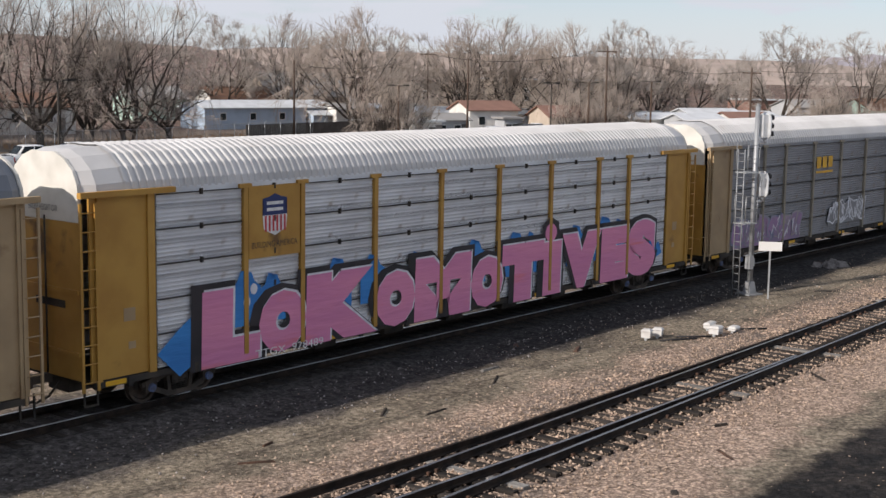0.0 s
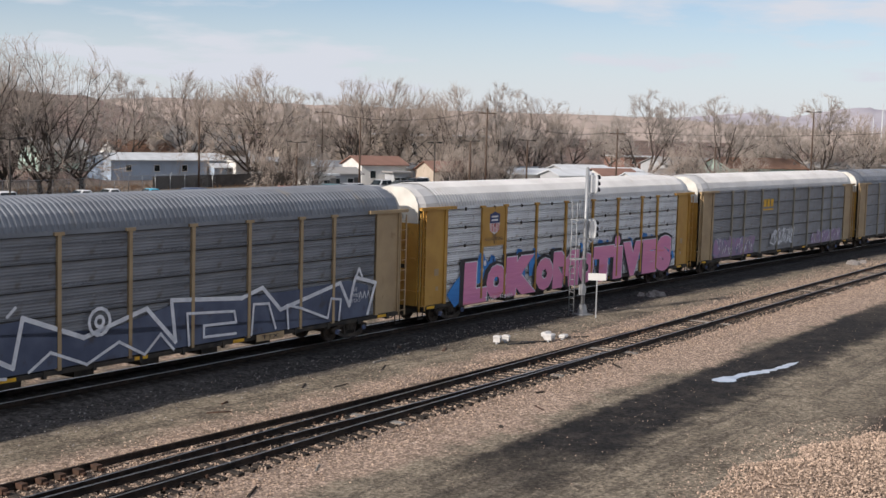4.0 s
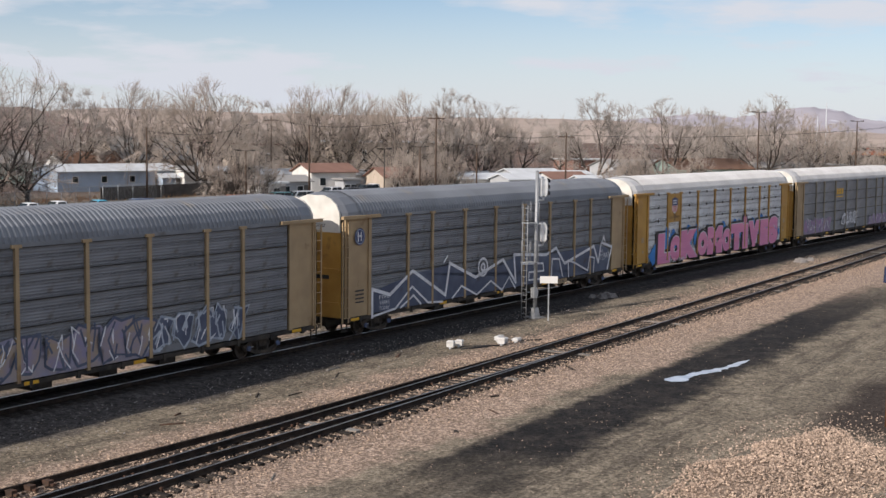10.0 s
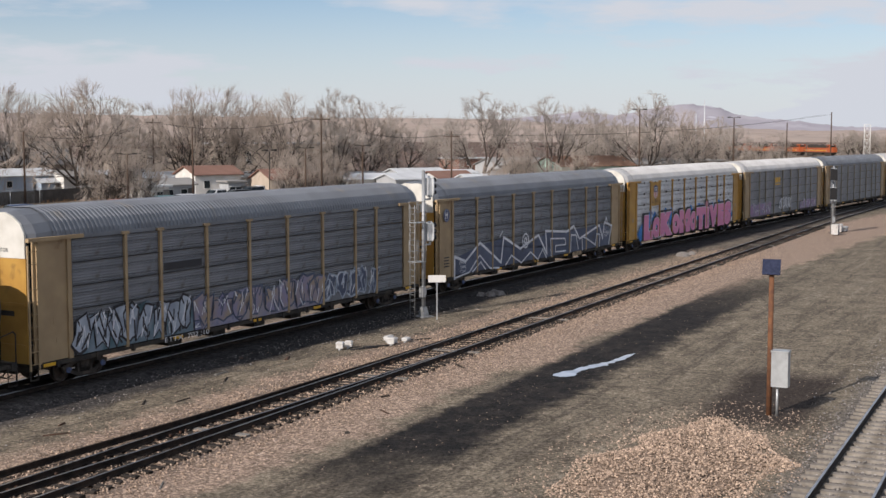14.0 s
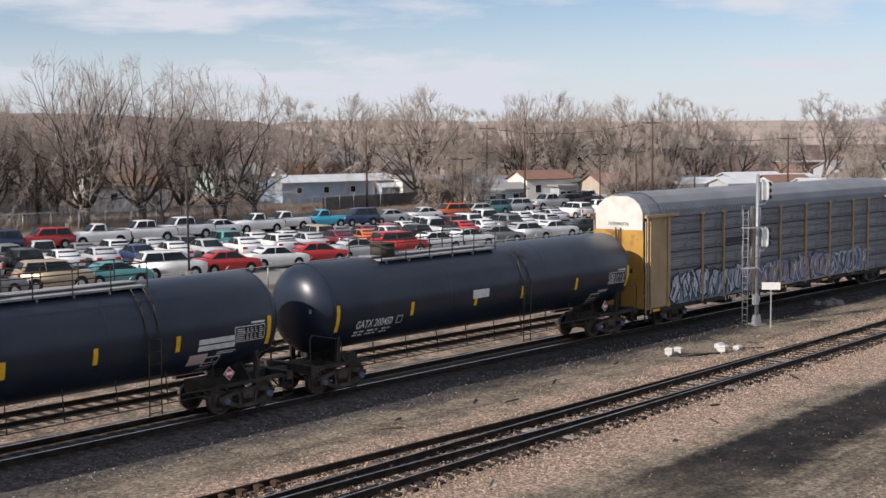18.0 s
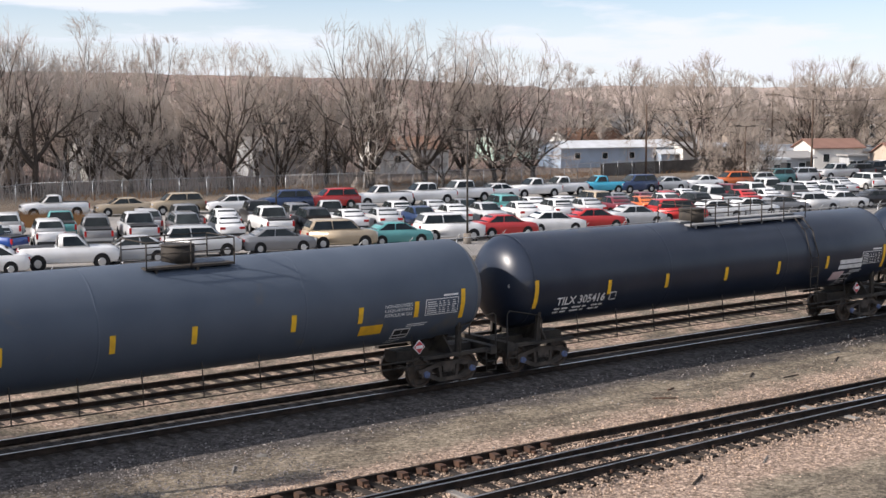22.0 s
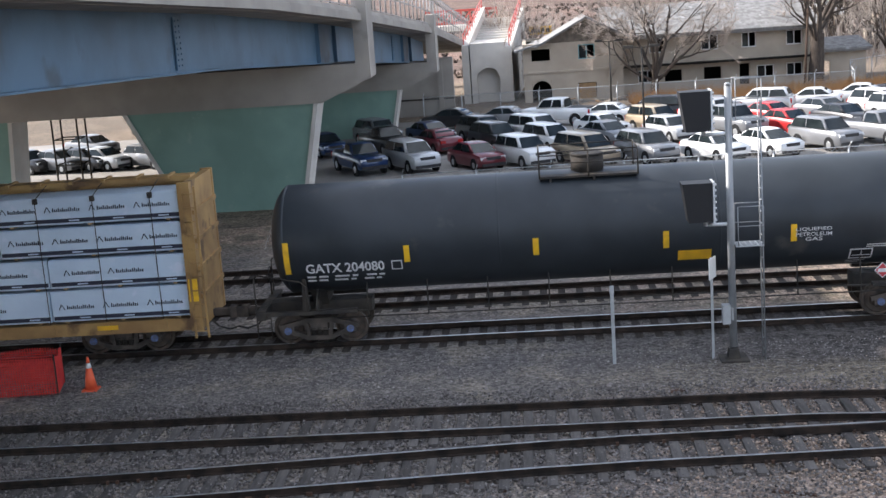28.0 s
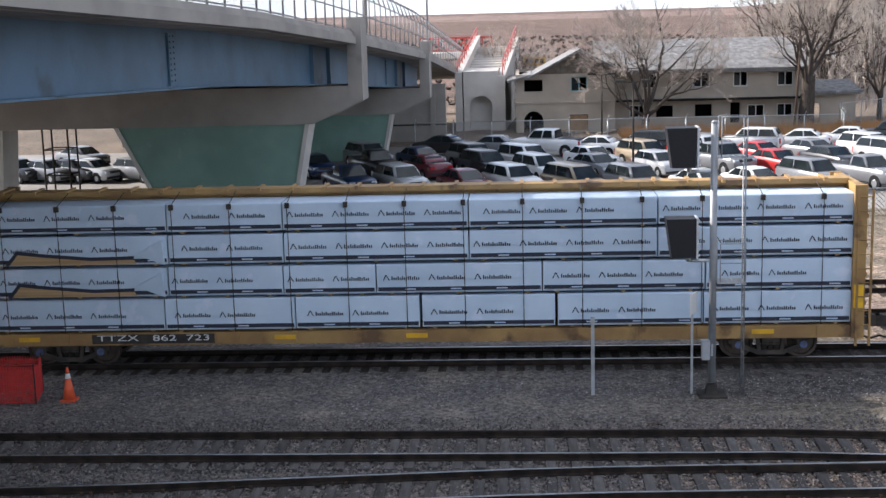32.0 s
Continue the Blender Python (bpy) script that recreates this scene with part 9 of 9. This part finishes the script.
M_SHINGLE = material("grey_shingle", (0.27, 0.265, 0.26), 0.9, second=(0.17, 0.165, 0.16), scale=2.5, third=(0.38, 0.375, 0.37), third_scale=1.8, third_at=0.62, bump=0.4, bump_scale=12)
# near-black colour that holds the shade of the rooms
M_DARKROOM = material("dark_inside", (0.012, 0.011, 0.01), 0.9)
M_BOARD = material("boarded_plywood", (0.36, 0.24, 0.13), 0.85, second=(0.28, 0.18, 0.1), scale=2)
M_TEAL_FRAME = material("teal_window_frame", (0.16, 0.34, 0.36), 0.6)
M_WHITE_CON = material("pale_concrete", (0.6, 0.57, 0.52), 0.85, second=(0.5, 0.47, 0.43), scale=0.6, bump=0.1)


def edge(y):
    """The bridge's near side in plan and the height of its fascia's foot."""
    x = float(np.interp(y, (-80, 20, 58, 86, 112, 150), (-13.6, -9.35, -7.3, -6.1, -4.9, -3.2)))
    z = float(np.interp(y, (-80, -20, 20, 40, 58, 86, 112, 150), (9.6, 10.0, 10.05, 9.3, 8.3, 6.53, 4.0, 0.4)))
    return x, z


bridge = tagged(empty("road_bridge", pose(0, 0, 0), "road bridge with blue steel girders on flared green piers", "bridge"), kind="")
YS = [-80 + 4 * i for i in range(50)]
WIDTH = 26.0


def along(name, mat, prof, ys, parent=bridge, mirror=False):
    """A bar along the bridge; prof gives sideways and upward offsets from the fascia's foot."""
    bm = B()
    rings = []
    for y in ys:
        x, z = edge(y)
        rings.append([((x - WIDTH - u) if mirror else (x + u), y, z + w) for u, w in prof])
    loft(bm, rings)
    return part(name, fix(bm), mat, parent)


for mir in (False, True):
    along("fascia", M_BRIDGE_CON, [(-0.5, 0.04), (0.06, 0.04), (0.06, 0.38), (-0.5, 0.38)], YS, mirror=mir)
    along("barrier_wall", M_BRIDGE_CON, [(-0.42, 0.38), (-0.05, 0.38), (-0.1, 0.62), (-0.34, 0.62)], YS, mirror=mir)
along("deck_slab", M_BRIDGE_CON, [(-WIDTH + 0.5, 0.02), (-0.5, 0.02), (-0.5, 0.34), (-WIDTH + 0.5, 0.34)], YS)
for k, u in enumerate((-2.0, -6.4, -10.8, -15.2, -19.6, -24.0)):
    ys = [y for y in YS if y <= 96]
    along("girder_web", M_GIRDER, [(u - 0.02, -1.78), (u + 0.02, -1.78), (u + 0.02, 0.02), (u - 0.02, 0.02)], ys)
    along("girder_flange", M_GIRDER, [(u - 0.3, -1.84), (u + 0.3, -1.84), (u + 0.3, -1.78), (u - 0.3, -1.78)], ys)
for y in (18, 56, 60, 84, 88):
    x, z = edge(y)
    bm = B()
    box(bm, x - 2.2, x - 1.98, y - 0.02, y + 0.02, z - 1.78, z)
    box(bm, x - 1.98, x - 1.8, y - 0.02, y + 0.02, z - 1.78, z)
    part("stiffener", bm, M_GIRDER, bridge)
for y in (36.0, 80.0):
    x, z = edge(y)
    bm = B()
    box(bm, x - 1.98, x - 1.93, y - 0.35, y + 0.35, z - 1.7, z - 0.1)
    for i in range(9):
        for d in (-0.2, 0.2):
            box(bm, x - 1.94, x - 1.9, y + d - 0.03, y + d + 0.03, z - 1.6 + i * 0.17, z - 1.54 + i * 0.17)
    part("splice_plate", bm, M_GIRDER, bridge)


def pier(y, shafts=2):
    x, z = edge(y)
    c = x - WIDTH / 2
    top = z - 1.84
    # cap with tapered ends
    bm = B()
    hw = WIDTH / 2 + 0.1
    pts = [(c - hw, top), (c + hw, top), (c + hw, top - 0.75), (c + hw - 2.3, top - 1.75), (c - hw + 2.3, top - 1.75), (c - hw, top - 0.75)]
    loft(bm, [[(a, y - 1.1, b) for a, b in pts], [(a, y + 1.1, b) for a, b in pts]])
    part("pier_cap", fix(bm), M_BRIDGE_CON, bridge)
    for s in (-1, 1):
        bm = B()
        box(bm, c + s * hw - 0.55, c + s * hw + 0.02 * s + 0.1, y - 1.15, y + 1.15, top - 0.7, z + 1.3)
        part("end_block", bm, M_BRIDGE_CON, bridge)
    h = top - 1.75
    for c, wide, kl, kr in ((x - 7.1, 4.6, 0.5, 0.2), (x - 21.6, 4.3, 0.2, 0.07))[:shafts]:
        kl, kr = (h + 0.25) * kl, (h + 0.25) * kr
        bm = B()
        quadbox(bm, [(c - wide + kl, y - 0.8, GZ), (c + wide - kr, y - 0.8, GZ), (c + wide - kr, y + 0.8, GZ), (c - wide + kl, y + 0.8, GZ), (c - wide, y - 0.9, h), (c + wide, y - 0.9, h), (c + wide, y + 0.9, h), (c - wide, y + 0.9, h)])
        part("pier_shaft", fix(bm), M_PIER_GREEN, bridge)
        for s, k in ((-1, kl), (1, kr)):
            bm = B()
            quadbox(bm, [(c + s * (wide - k) - 0.1, y - 0.93, GZ), (c + s * (wide - k) + 0.1, y - 0.93, GZ), (c + s * (wide - k) + 0.1, y + 0.93, GZ), (c + s * (wide - k) - 0.1, y + 0.93, GZ),
                         (c + s * wide - 0.1, y - 1.0, h), (c + s * wide + 0.1, y - 1.0, h), (c + s * wide + 0.1, y + 1.0, h), (c + s * wide - 0.1, y + 1.0, h)])
            part("pier_edge", fix(bm), M_WHITE_CON, bridge)


pier(58.0)
pier(86.0, 1)
pier(-24.0)
# walkway railing with curved cage bars
y = -2.0
while y < 118:
    x, z = edge(y)
    bm = B()
    p = [(x - 0.2, z + 0.6), (x - 0.2, z + 2.4), (x - 0.4, z + 3.0), (x - 0.9, z + 3.4)] 
    for a, b in zip(p, p[1:]):
        tube(bm, (a[0], y, a[1]), (b[0], y, b[1]), 0.04, n=6)
    part("railing_post", bm, M_RAILING, bridge)
    y += 1.9
for dz in (0.7, 1.55, 2.4):
    along("railing_bar", M_RAILING, [(-0.23, dz - 0.025), (-0.17, dz - 0.025), (-0.17, dz + 0.025), (-0.23, dz + 0.025)], [q for q in YS if -6 <= q <= 118])
v, f = [], []
for q in np.arange(-6, 116, 0.075):
    x, z = edge(q)
    k = len(v)
    w = 0.015 if q < 45 else 0.007
    for u0, z0, u1, z1 in ((0.2, 0.6, 0.2, 2.4), (0.2, 2.4, 0.4, 3.0), (0.4, 3.0, 0.9, 3.4)):
        k = len(v)
        v += [(x - u0, q - w, z + z0), (x - u0, q + w, z + z0), (x - u1, q + w, z + z1), (x - u1, q - w, z + z1)]
        f.append((k, k + 1, k + 2, k + 3))
me = bpy.data.meshes.new("railing_mesh")
me.from_pydata(v, [], f)
me.materials.append(M_RAILING)
ob = new("railing_mesh", me)
ob.parent = bridge
for q in (64.0, 92.0, 30.0):
    x, z = edge(q)
    bm = B()
    tube(bm, (x - 0.6, q, z + 0.4), (x - 0.6, q, z + 9.5), 0.09, 0.06, n=8)
    tube(bm, (x - 0.6, q, z + 9.5), (x - 2.4, q, z + 9.8), 0.05, n=6)
    part("bridge_lamp_pole", bm, M_RAILING, bridge)
# abutment wall under the bridge end
bm = B()
box(bm, -31.5, -5.6, 98, 99.2, GZ, 4.2)
for x in (-30, -26, -22, -18, -14, -10, -6.6):
    box(bm, x - 0.2, x + 0.2, 97.85, 98, GZ, 4.2)
part("abutment", bm, M_BRIDGE_CON, bridge)
bm = B()
box(bm, -12.5, -5.6, 97.9, 97.97, 1.0, 1.12)
part("abutment_groove", bm, M_DARK, bridge)

# pale ramp building with an arch and a red-railed stair
ramp = empty("ramp_building", pose(0, 0, GZ), "pale concrete stair building with an arch and red railings", "building")
bm = B()
box(bm, -4.5, -4.0, 106, 112, 0, 4.4)
box(bm, -2.1, -1.6, 106, 112, 0, 4.4)
box(bm, -4.5, -1.6, 106, 112, 4.4, 5.0)
for i in range(9):
    a0, a1 = math.pi * i / 9, math.pi * (i + 1) / 9
    quadbox(bm, [(-3.05 + 0.95 * math.cos(a1), 106, 2.0 + 0.95 * math.sin(a1)), (-3.05 + 0.95 * math.cos(a0), 106, 2.0 + 0.95 * math.sin(a0)), (-3.05 + 0.95 * math.cos(a0), 106.5, 2.0 + 0.95 * math.sin(a0)), (-3.05 + 0.95 * math.cos(a1), 106.5, 2.0 + 0.95 * math.sin(a1)),
                 (-3.05 + 0.95 * math.cos(a1), 106, 4.4), (-3.05 + 0.95 * math.cos(a0), 106, 4.4), (-3.05 + 0.95 * math.cos(a0), 106.5, 4.4), (-3.05 + 0.95 * math.cos(a1), 106.5, 4.4)])
part("arch_wall", fix(bm), M_WHITE_CON, ramp)
bm = B()
quadbox(bm, [(-1.6, 106, 0), (-1.0, 106, 0), (0.2, 126, 0), (-0.4, 126, 0), (-1.6, 106, 4.6), (-1.0, 106, 4.6), (0.2, 126, 7.4), (-0.4, 126, 7.4)])
quadbox(bm, [(-5.2, 106, 0), (-4.6, 106, 0), (-3.6, 126, 0), (-4.2, 126, 0), (-5.2, 106, 4.9), (-4.6, 106, 4.9), (-3.6, 126, 7.6), (-4.2, 126, 7.6)])
part("side_wall", fix(bm), M_WHITE_CON, ramp)
for i in range(14):
    bm = B()
    y = 107 + i * 1.3
    xa, xb = -4.6 + i * 0.07, -1.5 + i * 0.07
    box(bm, xa, xb, y, y + 1.3, 0, 4.3 + i * 0.17)
    part("stair_step", bm, M_WHITE_CON, ramp)
for s, xa, xb in ((-1, -5.0, -3.9), (1, -1.2, -0.1)):
    bm = B()
    for h in (0.5, 1.0):
        tube(bm, (xa, 106.3, 4.8 + h), (xb, 125.5, 7.4 + h), 0.05, n=6)
    for i in range(10):
        q = i / 9
        x, y, z = xa + (xb - xa) * q, 106.3 + 19.2 * q, 4.8 + 2.6 * q
        tube(bm, (x, y, z - 0.2), (x, y, z + 1.0), 0.04, n=6)
    part("red_railing", bm, M_RED_STEEL, ramp)
bm = B()
for z in (6.1, 7.3):
    box(bm, -9.5, -2.4, 125.9, 126.1, z, z + 0.22)
for i in range(9):
    x = -9.5 + i * 0.88
    box(bm, x - 0.06, x + 0.06, 125.9, 126.1, 6.1, 7.4)
    if i < 8:
        tube(bm, (x, 126, 6.2), (x + 0.88, 126, 7.3), 0.06, n=6)
part("red_truss", bm, M_RED_STEEL, ramp)
bm = B()
box(bm, -9.6, -2.3, 124, 128, 5.5, 6.0)
for x in (-9, -3):
    box(bm, x - 0.3, x + 0.3, 125, 127, 0, 5.5)
part("footbridge_deck", bm, M_WHITE_CON, ramp)

# old two-storey stucco house: gabled wing and long block with broken windows
old = empty("apartment_house", pose(0, 0, GZ), "derelict two-storey tan stucco house with broken windows", "building")
EV = 4.75


def holed_wall(name, x0, x1, y, z0, z1, holes, mat, th=0.3):
    """A wall in the x-z plane with rectangular openings cut through."""
    xs = sorted({x0, x1, *[h[0] for h in holes], *[h[1] for h in holes]})
    zs = sorted({z0, z1, *[h[2] for h in holes], *[h[3] for h in holes]})
    bm = B()
    for a, b in zip(xs, xs[1:]):
        for c, d in zip(zs, zs[1:]):
            mx, mz = (a + b) / 2, (c + d) / 2
            if not any(h[0] < mx < h[1] and h[2] < mz < h[3] for h in holes):
                box(bm, a, b, y, y + th, c, d)
    bmesh.ops.remove_doubles(bm, verts=bm.verts, dist=0.001)
    return part(name, bm, mat, old)


wing = [(0.55, 2.15, 0.0, 1.75), (0.6, 2.1, 3.35, 4.3), (4.4, 5.75, 3.3, 4.5), (4.3, 5.8, 0.1, 1.4)]
block = [(9.3, 10.9, 0.9, 1.95), (11.5, 12.9, 0.9, 1.85), (14.7, 16.1, 0.9, 1.9), (17.6, 18.4, 0.3, 2.0), (19.0, 20.4, 0.8, 1.8), (21.4, 22.7, 0.8, 1.85), (24.4, 25.1, 0.1, 1.7),
         (10.3, 11.6, 3.3, 4.5), (14.5, 15.9, 3.3, 4.55), (17.8, 19.0, 3.3, 4.55), (21.4, 22.7, 3.3, 4.5)]
holed_wall("wing_wall", -0.1, 8.0, 103.6, 0, EV, wing, M_STUCCO)
holed_wall("block_wall", 8.0, 23.8, 105.2, 0, EV, [h for h in block if h[1] < 23.5], M_STUCCO)
holed_wall("annex_wall", 23.8, 28.0, 106.0, 0, 2.6, [block[6]], M_STUCCO)
bm = B()
box(bm, -0.1, 0.2, 103.9, 114, 0, EV)
box(bm, 7.7, 8.0, 103.9, 105.2, 0, EV)
box(bm, 23.5, 23.8, 105.5, 114, 0, EV)
box(bm, -0.1, 23.8, 113.7, 114, 0, EV)
part("back_wall", bm, M_STUCCO, old)
bm = B()
loft(bm, [[(x, 103.6, z) for x, z in ((1.6, EV), (8.4, EV), (5.1, EV + 1.75))], [(x, 103.9, z) for x, z in ((1.6, EV), (8.4, EV), (5.1, EV + 1.75))]])
part("gable_wall", fix(bm), material("weathered_gable_boards", (0.2, 0.17, 0.14), 0.9, second=(0.14, 0.12, 0.1), scale=3), old)
# black sheets behind the openings stand in for unlit rooms
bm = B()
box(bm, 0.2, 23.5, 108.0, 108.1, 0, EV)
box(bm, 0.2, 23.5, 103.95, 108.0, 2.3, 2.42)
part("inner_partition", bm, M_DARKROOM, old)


def roof_plane(name, corners, th=0.16):
    bm = B()
    quadbox(bm, list(corners) + [(a, b, c + th) for a, b, c in corners])
    return part(name, fix(bm), M_SHINGLE, old)


roof_plane("wing_roof", ((0.9, 102.7, EV - 0.35), (5.1, 102.7, EV + 1.85), (5.1, 110, EV + 1.85), (0.9, 110, EV - 0.35)))
roof_plane("wing_roof", ((5.1, 102.7, EV + 1.85), (9.0, 102.7, EV - 0.2), (9.0, 110, EV - 0.2), (5.1, 110, EV + 1.85)))
roof_plane("block_roof", ((6.5, 104.3, EV - 0.05), (24.5, 104.3, EV - 0.05), (22.8, 109.5, EV + 2.3), (6.5, 109.5, EV + 2.3)))
roof_plane("block_roof", ((6.5, 109.5, EV + 2.3), (22.8, 109.5, EV + 2.3), (24.5, 114.7, EV - 0.05), (6.5, 114.7, EV - 0.05)))
roof_plane("porch_roof", ((-0.8, 102.9, EV - 0.6), (1.2, 102.9, EV - 0.1), (1.2, 110, EV - 0.1), (-0.8, 110, EV - 0.6)))
roof_plane("annex_roof", ((23.8, 105.4, 2.6), (28.4, 105.4, 2.6), (28.4, 110, 3.3), (23.8, 110, 3.3)))
bm = B()
box(bm, 24.2, 28.2, 105.35, 105.5, 2.45, 2.62)
box(bm, 6.5, 24.5, 104.2, 104.4, EV - 0.2, EV + 0.12)
part("eaves_board", bm, M_TIE_GREY, old)
for x0, x1, z0, z1 in [wing[2]] + [h for h in block if h[2] > 3] + [block[0], block[4], block[5]]:
    y = 103.6 if x1 < 8 else 105.2
    win = part("window", _bm := B(), M_TEAL_FRAME if x1 < 8 else M_SIGN, old)
    bm = B()
    box(bm, x0, x0 + 0.08, y + 0.1, y + 0.18, z0, z1)
    box(bm, x1 - 0.08, x1, y + 0.1, y + 0.18, z0, z1)
    box(bm, x0, x1, y + 0.1, y + 0.18, z0, z0 + 0.08)
    box(bm, x0, x1, y + 0.1, y + 0.18, z1 - 0.08, z1)
    box(bm, (x0 + x1) / 2 - 0.04, (x0 + x1) / 2 + 0.04, y + 0.1, y + 0.18, z0, z1)
    me = win.data
    bm.to_mesh(me)
    bm.free()
    bm = B()
    m = (x0 + x1) / 2
    quadbox(bm, [(x0 + 0.08, y + 0.13, z0 + 0.08), (m, y + 0.13, z0 + 0.08), (m, y + 0.14, z0 + 0.08), (x0 + 0.08, y + 0.14, z0 + 0.08),
                 (x0 + 0.08, y + 0.13, z1 - 0.1), (m, y + 0.13, z0 + 0.65 * (z1 - z0)), (m, y + 0.14, z0 + 0.65 * (z1 - z0)), (x0 + 0.08, y + 0.14, z1 - 0.1)])
    part("broken_pane", fix(bm), M_GLASS, win)
    bm = B()
    box(bm, x0 - 0.1, x1 + 0.1, y - 0.08, y + 0.1, z0 - 0.1, z0)
    part("sill", bm, M_STUCCO, win)
bm = B()
box(bm, 4.35, 5.75, 103.7, 103.74, 0.1, 1.35)
part("boarded_opening", bm, M_BOARD, old)
bm = B()
n = 10
for i in range(n):
    a0, a1 = math.pi * i / n, math.pi * (i + 1) / n
    for c, zc in ((1.35, 0.95), (1.35, 3.55)):
        r = 0.79
        if zc < 2:
            quadbox(bm, [(c + r * math.cos(a1), 103.6, zc + r * math.sin(a1)), (c + r * math.cos(a0), 103.6, zc + r * math.sin(a0)), (c + r * math.cos(a0), 103.88, zc + r * math.sin(a0)), (c + r * math.cos(a1), 103.88, zc + r * math.sin(a1)),
                         (c + r * math.cos(a1), 103.6, zc + 0.82), (c + r * math.cos(a0), 103.6, zc + 0.82), (c + r * math.cos(a0), 103.88, zc + 0.82), (c + r * math.cos(a1), 103.88, zc + 0.82)])
part("arch_head", fix(bm), M_STUCCO, old)
bm = B()
box(bm, -0.15, 8.05, 103.5, 103.6, 2.35, 2.5)
box(bm, 8.0, 23.8, 105.1, 105.2, 2.35, 2.48)
part("string_course", bm, M_STUCCO, old)

tree(9, 10.2, 101.0, 13.0, 1.2, "broad bare tree before the old house")
tree(10, 23.4, 103.2, 12.5, 4.0, "big bare tree with a thick pale trunk beside the old house")
tree(2, 30.5, 108.0, 12.0, 2.0, "bare tree beyond the old house")
tree(5, -1.0, 120.0, 9.0, 0.5, "small bare tree behind the ramp building")
leaning = empty("utility_pole", pose(22.3, 102.5, GZ, 0, 3, 0), "thin leaning wooden pole before the old house", "utility pole")
bm = B()
tube(bm, (0, 0, 0), (0, 0, 7.4), 0.11, 0.08, n=8)
part("pole", bm, M_WOODPOLE, leaning)
sign = empty("shop_sign", pose(1.7, 125, GZ), "yellow shop sign with plain dark bars, far off", "sign")
bm = B()
box(bm, -1.1, 1.1, -0.1, 0.1, 4.6, 5.4)
part("panel", bm, M_YELLOW_BRIGHT, sign)
bm = B()
for i in range(4):
    box(bm, -0.9 + i * 0.48, -0.55 + i * 0.48, -0.13, -0.1, 4.8, 5.2)
part("bars", bm, M_DARK, sign)
bm = B()
box(bm, -0.12, 0.12, -0.1, 0.1, 0, 4.6)
part("post", bm, M_GALV, sign)
# fallen boards and rubble before the house
rnd = random.Random(4)
for i in range(14):
    bm = B()
    l = rnd.uniform(0.4, 1.2)
    box(bm, -l, l, -0.12, 0.12, 0, 0.1)
    ob = link_mesh("fallen_board", bm, rnd.choice((M_TIE_GREY, M_BOARD, M_STUCCO)))
    ob.matrix_basis = pose(rnd.uniform(2.5, 7.5), rnd.uniform(100.5, 102.5), GZ + rnd.uniform(0, 0.25), rnd.uniform(-8, 8), rnd.uniform(-10, 10), rnd.uniform(-60, 60))
    tagged(ob, "old board lying among rubble before the house", "board", "fallen boards")
# steel scaffold tower under the bridge
tower = empty("scaffold_tower", pose(-24.0, 60.8, GZ), "thin steel scaffold frame under the bridge", "scaffold")
for x in (0, 1.3):
    for y in (0, 1.3):
        bm = B()
        tube(bm, (x, y, 0), (x, y, 6.5), 0.05, n=6)
        part("leg", bm, M_DARK, tower)
for z in (1.0, 2.3, 3.6, 4.9, 6.2):
    bm = B()
    for a, b in (((0, 0), (1.3, 0)), ((1.3, 0), (1.3, 1.3)), ((1.3, 1.3), (0, 1.3)), ((0, 1.3), (0, 0))):
        tube(bm, (*a, z), (*b, z), 0.035, n=5)
    part("brace", bm, M_DARK, tower)


def motions():
    """The train rolls along its curve; every wheelset turns."""
    for car, behind in CARS:
        rows = []
        for i in range(33):
            s = train_at(i) + behind
            p = arc(s, 0.72)
            rows.append((i, pose(p.x, p.y, 0, 0, 0, -math.degrees(CURVE * s))))
        walk(car, rows)
    start = train_at(0)
    for ws, x, r in WHEELSETS:
        rows = []
        for i in range(214):
            t = min(32.0, i * 0.15)
            rows.append((t, pose(x, 0, r) @ Matrix.Rotation((train_at(t) - start) / r, 4, "Y")))
        walk(ws, rows)


motions()
